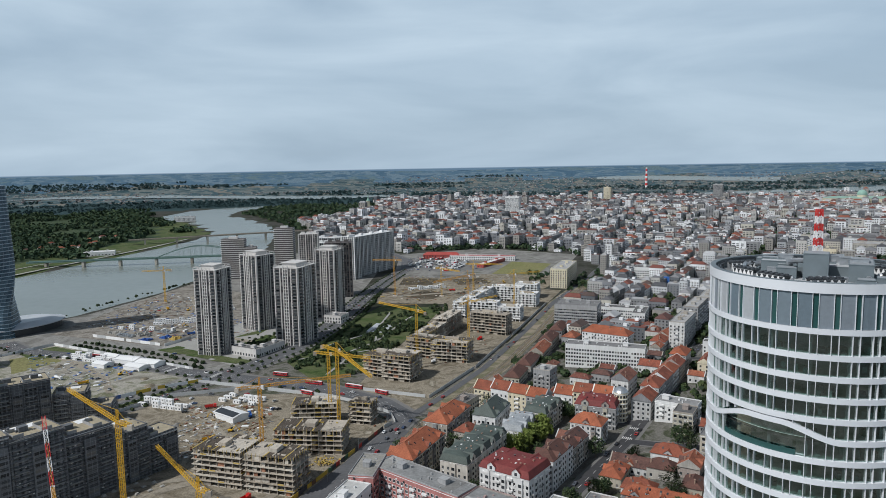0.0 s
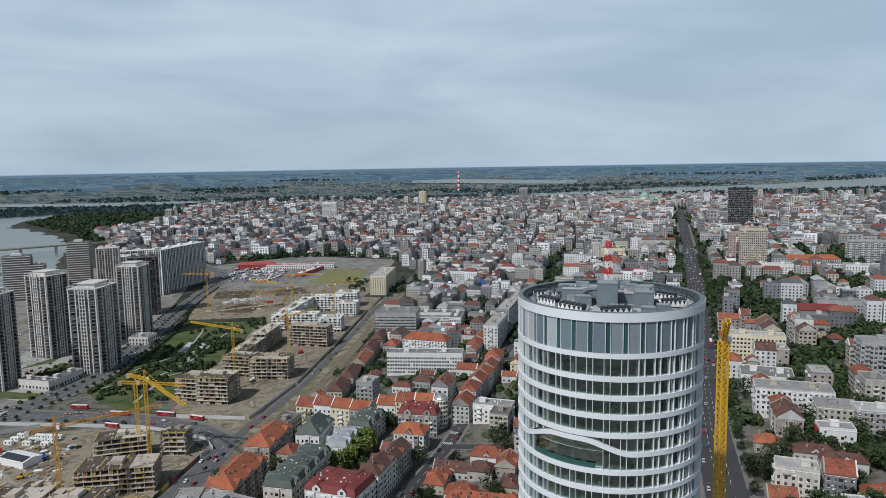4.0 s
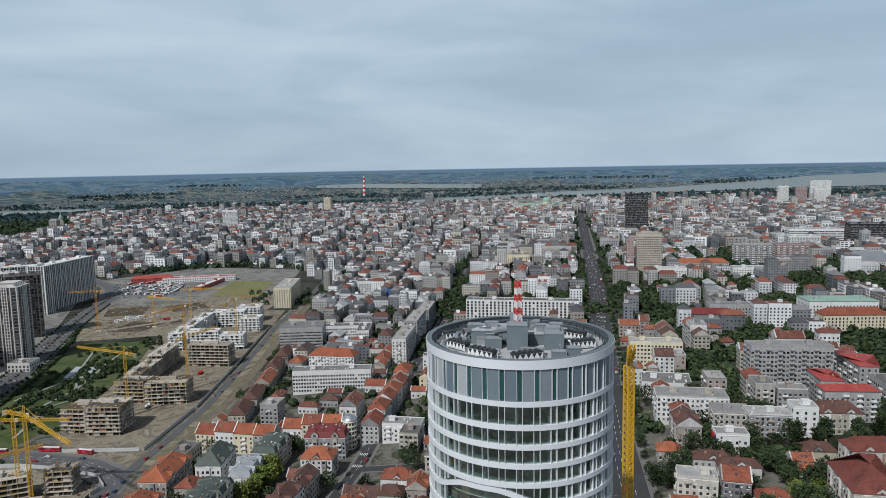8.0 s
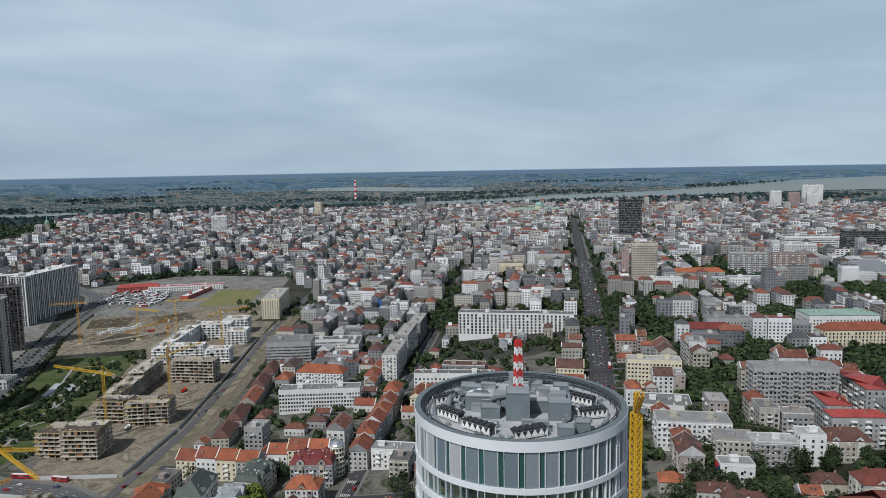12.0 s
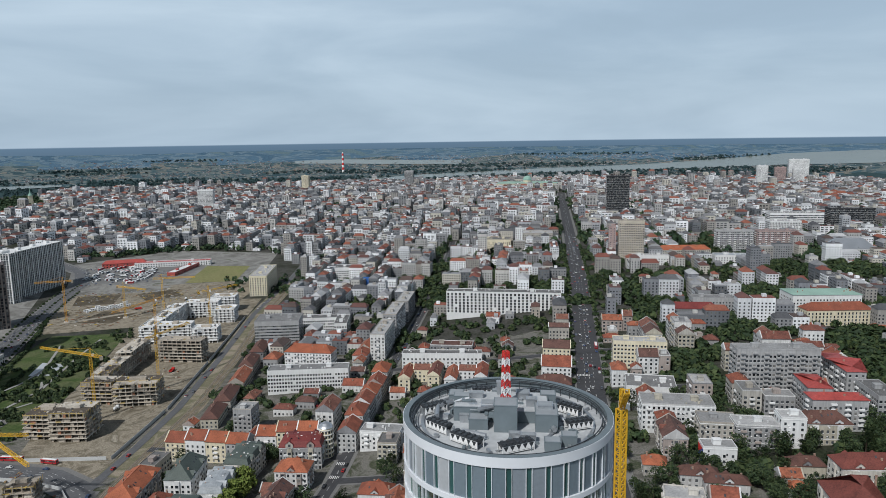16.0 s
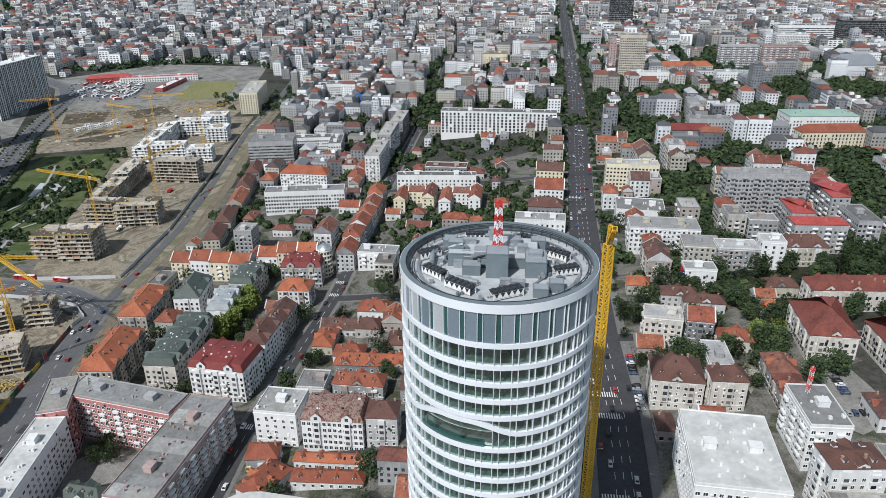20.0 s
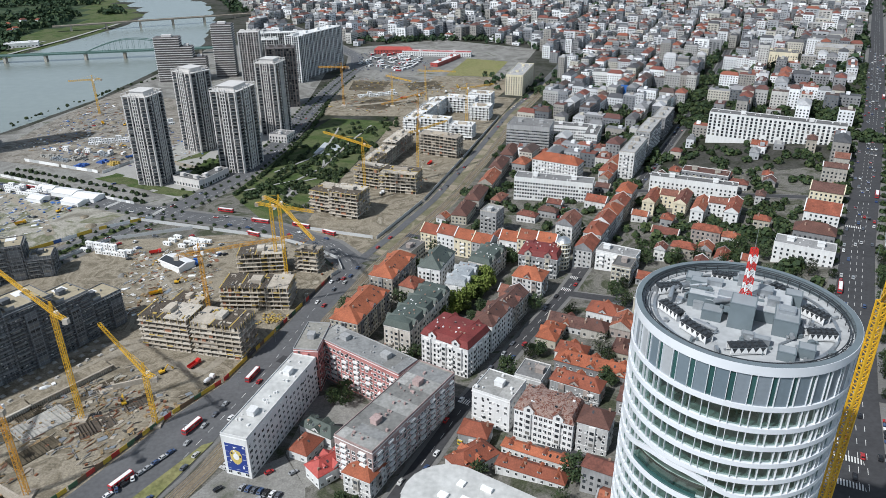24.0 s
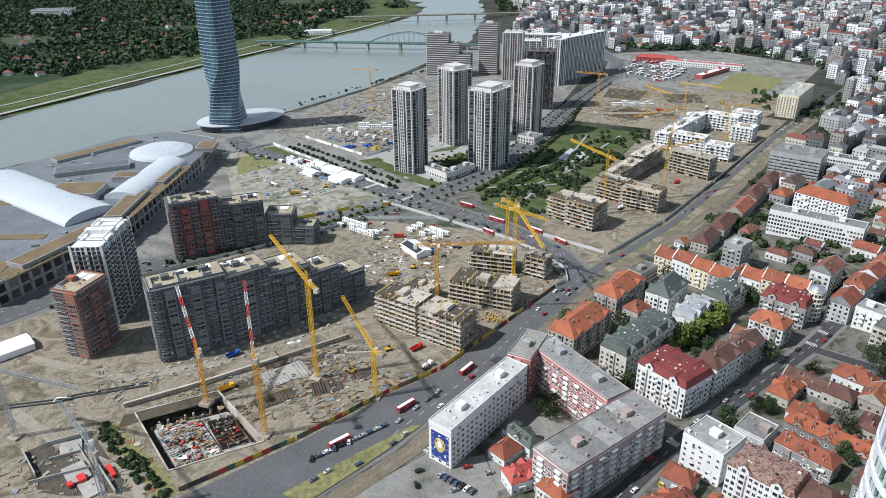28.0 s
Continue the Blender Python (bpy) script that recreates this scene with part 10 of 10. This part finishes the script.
def crossing(line, run, wide, label="white striped pedestrian crossing"):
    x, y, ang = at_run(line, run, 0)
    z = land(x, y) + 0.62
    s = Shape()
    n = int(wide / 1.1)
    for k in range(n):
        q = -wide / 2 + (k + 0.5) * wide / n
        s.box(-1.9, q - 0.26, 0, 1.9, q + 0.26, 0.02)
    thing("pedestrian_crossing", s, PAINT, pose(x, y, z, 0, 0, ang), label, "crossing", kind="structure")


for line, run, wide in ((AVENUE, 196, 19), (AVENUE, 262, 19), (AVENUE, 246, 19), (STREET, 196, 8), (STREET, 210, 8), (STREET, 330, 8), (STREET, 348, 8), (STREET, 470, 8), (AVENUE, 520, 19), (CROSSROAD, 300, 17), (CROSSROAD, 250, 17)):
    crossing(line, run, wide)
# round corner turret of the orange-roofed row
s = Shape()
s.cyl(0, 0, -4, 21, 4.6, 4.6, 0, 24)
turret = thing("corner_turret", s, CREAM, pose(118, 464, land(118, 464)), "round cream corner turret with a low dome", "turret")
s = Shape()
for f in range(6):
    for k in range(14):
        a = 6.283 * k / 14
        s.face([(4.66 * math.cos(a + t), 4.66 * math.sin(a + t), 1.4 + 3.2 * f + q) for t, q in ((-0.13, 0), (0.13, 0), (0.13, 1.7), (-0.13, 1.7))])
part("windows", s, GLASS, turret)["kind"] = "stuff"
for f in range(7):
    s = Shape()
    s.cyl(0, 0, 0.4 + 3.2 * f, 0.75 + 3.2 * f, 5.0, 5.0, 0, 24)
    part("floor_ring", s, FRAME, turret)
s = Shape()
for r0, r1, z0, z1 in ((5.0, 4.2, 21, 22.2), (4.2, 2.4, 22.2, 23.6), (2.4, 0.3, 23.6, 24.4)):
    s.cyl(0, 0, z0, z1, r0, r1, 0, 24)
part("dome", s, STEEL, turret)
# rounded white podium by the round tower's foot
s = Shape()
poly = []
for k in range(13):
    a = radians(60 + 180 * k / 12)
    poly.append((24 + 19 * math.cos(a), 241 + 19 * math.sin(a)))
poly += [(24 + 19 * math.cos(radians(240)) + 46 * math.cos(radians(-36)), 241 + 19 * math.sin(radians(240)) + 46 * math.sin(radians(-36))), (24 + 19 * math.cos(radians(60)) + 46 * math.cos(radians(-36)), 241 + 19 * math.sin(radians(60)) + 46 * math.sin(radians(-36)))]
base = land(30, 240)
s.prism([(x - 30, y - 240) for x, y in poly], -6, 11.5)
podium = thing("podium_building", s, GLASS, pose(30, 240, base), "low glass podium with a rounded end and pale roof", "building")
s = Shape()
s.prism([((x - 30) * 1.015, (y - 240) * 1.015) for x, y in poly], 11.5, 12.3)
part("roof", s, LIGHTROOF, podium)
for z in (3.2, 7.4):
    s = Shape()
    s.prism([((x - 30) * 1.012, (y - 240) * 1.012) for x, y in poly], z, z + 0.8)
    part("facade_band", s, CLAD, podium)
s = Shape()
for q in ((4, -6, 14, 5, 2.2), (18, -14, 9, 7, 2.6), (-8, 2, 4, 3, 1.2), (0, 8, 3, 3, 1.0), (10, 4, 5, 2, 1.4)):
    s.turned(q[0], q[1], 12.3, q[2], q[3], q[4], -36)
part("roof_unit", s, SIGNALWHITE, podium)
# painted end walls
s = Shape()
s.box(-5, -0.05, 2, 5, 0.05, 12.5, floor=True)
fl = thing("wall_mural", s, BLUECLOTH, pose(298 - 9.06 * math.cos(radians(-30)), 303 - 9.06 * math.sin(radians(-30)), land(298, 303), 0, 0, 60), "blue and red painted end wall", "mural")
s = Shape()
for q in (-0.07, 0.07):
    p = [(-5, 12.5), (5, 12.5), (5, 6.0)]
    s.face([(a, q, b) for a, b in (p if q > 0 else p[::-1])])
part("red_field", s, SIGNALRED, fl)
s = Shape()
s.box(-7, -0.3, 2, 7, 0.3, 18, floor=True)
thing("blue_facade_cloth", s, BLUE, pose(304, 962, land(304, 962), 0, 0, -25), "bright blue cloth over a house front", "cloth")
# paths and beds of the new park
for line in ([(-140, 650), (-95, 675), (-73, 712), (-76, 776), (-68, 858)], [(-73, 712), (-49, 805), (-30, 865)], [(-120, 700), (-90, 740), (-76, 776)], [(-105, 600), (-89, 671), (-60, 690)]):
    ribbon("park_path", line, 2.6, PALEPAVE, 0.7, "pale curving park path", "path")
sheet("play_ground", [(-110, 640), (-92, 632), (-82, 655), (-98, 668)], PAVE, 0.38, "paved playground in the park", "ground", 25)
sheet("pond", [(-88, 760), (-70, 752), (-58, 785), (-80, 800)], GREYFENCE_PALE, 0.38, "pale paved plaza in the park", "ground", 25)
for poly in ([(-292, 695), (-262, 676), (-250, 690), (-278, 706)], [(-255, 672), (-228, 658), (-222, 670), (-246, 684)], [(-224, 652), (-196, 640), (-186, 652), (-214, 664)], [(-205, 700), (-180, 690), (-172, 740), (-196, 752)], [(-430, 690), (-405, 715), (-360, 690), (-400, 665)]):
    sheet("lawn", poly, GRASS, 0.42, "small green lawn between paths", "lawn", 25)
# lamps and overhead-line posts
POST = Shape()
POST.cyl(0, 0, 0, 8.5, 0.11, 0.07, 0, 8)
ARM = Shape()
ARM.bar((0, 0, 8.4), (1.9, 0, 8.8), 0.05)
HEAD = Shape()
HEAD.box(1.6, -0.16, 8.72, 2.4, 0.16, 8.88, floor=True)
LAMP = [q.data(n, [STEEL]) for n, q in (("street_lamp", POST), ("arm", ARM), ("lamp_head", HEAD))]
for line, off, lo, hi, step in ((AVENUE, 10.8, 200, 560, 45), (AVENUE, -10.8, 215, 560, 45), (QUAYROAD, -7.6, 60, 340, 45), (CROSSROAD, 9.8, 30, 420, 60)):
    run = lo
    while run < hi:
        q = at_run(line, run, off)
        o = new("street_lamp", LAMP[0])
        o.matrix_basis = pose(q[0], q[1], land(q[0], q[1]) + 0.3, 0, 0, q[2] + (90 if off > 0 else -90))
        tagged(o, "slim grey street lamp with a single arm", "street lamp", "street lamps")
        for n, me in (("arm", LAMP[1]), ("lamp_head", LAMP[2])):
            c = new(n, me)
            c.parent = o
        run += step


def truck(x, y, ang, colour, label, mixer=False):
    o = new("truck")
    o.matrix_basis = pose(x, y, -6 if inside(x, y, PIT) else land(x, y) + 0.2, 0, 0, ang)
    tagged(o, label, "truck", "site trucks")
    s = Shape()
    s.box(2.0, -1.2, 0.6, 4.0, 1.2, 3.0, floor=True)
    part("cab", s, colour, o)
    s = Shape()
    s.box(-4.2, -0.5, 0.7, 2.0, 0.5, 1.0, floor=True)
    part("chassis", s, DARKMETAL, o)
    s = Shape()
    if mixer:
        a = [(-4.0, 0.75, 2.7), (-3.0, 1.15, 2.5), (-0.8, 1.25, 2.2), (1.5, 0.7, 1.8)]
        n = 12
        rings = [[(x0, r * math.cos(6.283 * k / n), z + r * math.sin(6.283 * k / n)) for k in range(n)] for x0, r, z in a]
        s.hull([p for q in rings for p in q], [(i * n + k, i * n + (k + 1) % n, (i + 1) * n + (k + 1) % n, (i + 1) * n + k) for i in range(3) for k in range(n)] + [tuple(range(n)), tuple(range(3 * n, 4 * n))])
    else:
        s.hull([(-4.3, -1.2, 1.1), (1.7, -1.2, 1.1), (1.7, 1.2, 1.1), (-4.3, 1.2, 1.1), (-4.7, -1.3, 2.5), (1.8, -1.3, 2.5), (1.8, 1.3, 2.5), (-4.7, 1.3, 2.5)], [(0, 1, 5, 4), (1, 2, 6, 5), (2, 3, 7, 6), (3, 0, 4, 7), (0, 3, 2, 1)])
    part("drum" if mixer else "tipper_body", s, SIGNALWHITE if mixer else colour, o)
    for k in (-3.2, -1.9, 2.8):
        for q in (-1.25, 0.95):
            s = Shape()
            s.bar((k, q, 0.5), (k, q + 0.3, 0.5), 0.5, 0, 10)
            part("wheel", s, TYRE, o)


def excavator(x, y, ang, label="yellow tracked excavator on the site"):
    o = new("excavator")
    o.matrix_basis = pose(x, y, -6 if inside(x, y, PIT) else land(x, y) + 0.2, 0, 0, ang)
    tagged(o, label, "excavator", "excavators")
    for q in (-1.2, 0.7):
        s = Shape()
        s.hull([(-1.9, q, 0.1), (1.9, q, 0.1), (2.2, q, 0.5), (1.9, q, 0.9), (-1.9, q, 0.9), (-2.2, q, 0.5)] + [(-1.9, q + 0.5, 0.1), (1.9, q + 0.5, 0.1), (2.2, q + 0.5, 0.5), (1.9, q + 0.5, 0.9), (-1.9, q + 0.5, 0.9), (-2.2, q + 0.5, 0.5)],
               [(5, 4, 3, 2, 1, 0), (6, 7, 8, 9, 10, 11)] + [(k, (k + 1) % 6, 6 + (k + 1) % 6, 6 + k) for k in range(6)])
        part("track", s, TYRE, o)
    s = Shape()
    s.box(-2.0, -1.2, 1.0, 1.0, 1.2, 1.9, floor=True)
    part("body", s, CRANEYELLOW, o)
    s = Shape()
    s.box(0.0, 0.1, 1.9, 1.5, 1.2, 3.0, floor=True)
    part("cab", s, GLASS, o)
    s = Shape()
    s.bar((0.8, -0.4, 1.7), (3.4, -0.4, 4.4), 0.28)
    part("boom", s, CRANEYELLOW, o)
    s = Shape()
    s.bar((3.4, -0.4, 4.4), (5.6, -0.4, 1.6), 0.2)
    s.box(5.2, -0.9, 0.7, 6.1, 0.1, 1.6, floor=True)
    part("stick", s, CRANEYELLOW, o)


for x, y, ang in ((-128, 362, 40), (-140, 335, 120), (-150, 470, 20), (-170, 500, 200), (-330, 890, 70), (-300, 800, 160), (30, 1010, 30), (90, 1060, 110), (-195, 260, 15), (-70, 520, 80), (-290, 610, 50)):
    excavator(x, y, ang)
for k, (x, y, ang) in enumerate(((-112, 368, 60), (-100, 352, 70), (-160, 455, 30), (-145, 500, 110), (-180, 520, 20), (-340, 600, -20), (-310, 585, 40), (-60, 508, 60), (10, 1000, 10), (70, 1030, 80), (-360, 900, 120), (-280, 760, 30), (35, 715, 65), (-12, 632, 70), (-200, 300, 55), (-215, 330, 60), (-260, 330, 20), (-185, 350, 40))):
    truck(x, y, ang, (SIGNALRED, SIGNALWHITE, CRANEYELLOW, BLUE)[k % 4], ("red site truck with a tipper body", "white concrete mixer truck", "yellow dump truck on bare soil", "blue site truck with a tipper body")[k % 4], k % 4 == 1)
for k in range(70):
    x, y = SITE.choice(((-150, 515), (-185, 505), (-300, 600), (-250, 560), (-320, 780), (-280, 850), (-370, 880), (-290, 655), (-205, 545)))
    x, y = x + SITE.gauss(0, 18), y + SITE.gauss(0, 14)
    if clear_of(x, y, 5, 5, 0, 0) and all(off_line(x, y, q) > hw for q, hw in LANES):
        car(x, y, SITE.uniform(0, 360), "car or van parked on bare ground")
# heavy-vehicle tracks worn into the soil
RUT = patches("worn_track", [(0.20, 0.175, 0.135), (0.30, 0.27, 0.22), (0.16, 0.14, 0.11)], 0.06, vary=0.15)
for line, wide in (([(-330, 292), (-262, 292), (-205, 330), (-160, 385), (-135, 400), (-140, 440), (-165, 480), (-190, 515)], 7), ([(-240, 345), (-180, 390), (-140, 400)], 5), ([(-128, 372), (-105, 362), (-95, 380), (-88, 402)], 6), ([(-300, 250), (-250, 235), (-205, 228), (-165, 200)], 6), ([(-400, 690), (-350, 650), (-300, 600), (-275, 560)], 7), ([(-410, 830), (-340, 800), (-260, 760), (-200, 720)], 8), ([(-80, 960), (0, 985), (90, 1020), (150, 1080)], 8), ([(-360, 990), (-330, 920), (-320, 840)], 7)):
    ribbon("vehicle_track", line, wide, RUT, 0.3, "pale worn vehicle track over bare soil", "track")
# second roof mast
s = Shape()
lattice(s, (0, 0, 0), (0, 0, 12), 1.1, 0.09, 1.8)
mast2 = thing("roof_mast", s, SIGNALWHITE, pose(240, 181, land(238, 174) + 21.6), "red and white lattice mast on a roof", "mast")
for z in (2.0, 6.0, 10.0):
    s = Shape()
    lattice(s, (0, 0, z), (0, 0, z + 2.0), 1.24, 0.16, 1.0)
    part("red_section", s, SIGNALRED, mast2, "red painted lattice section")

tagged(thing("far_traffic", FARCARS, [CARFAR, GLASS], None, "cars on far streets"), "cars on the far streets and yards", "car", kind="stuff")
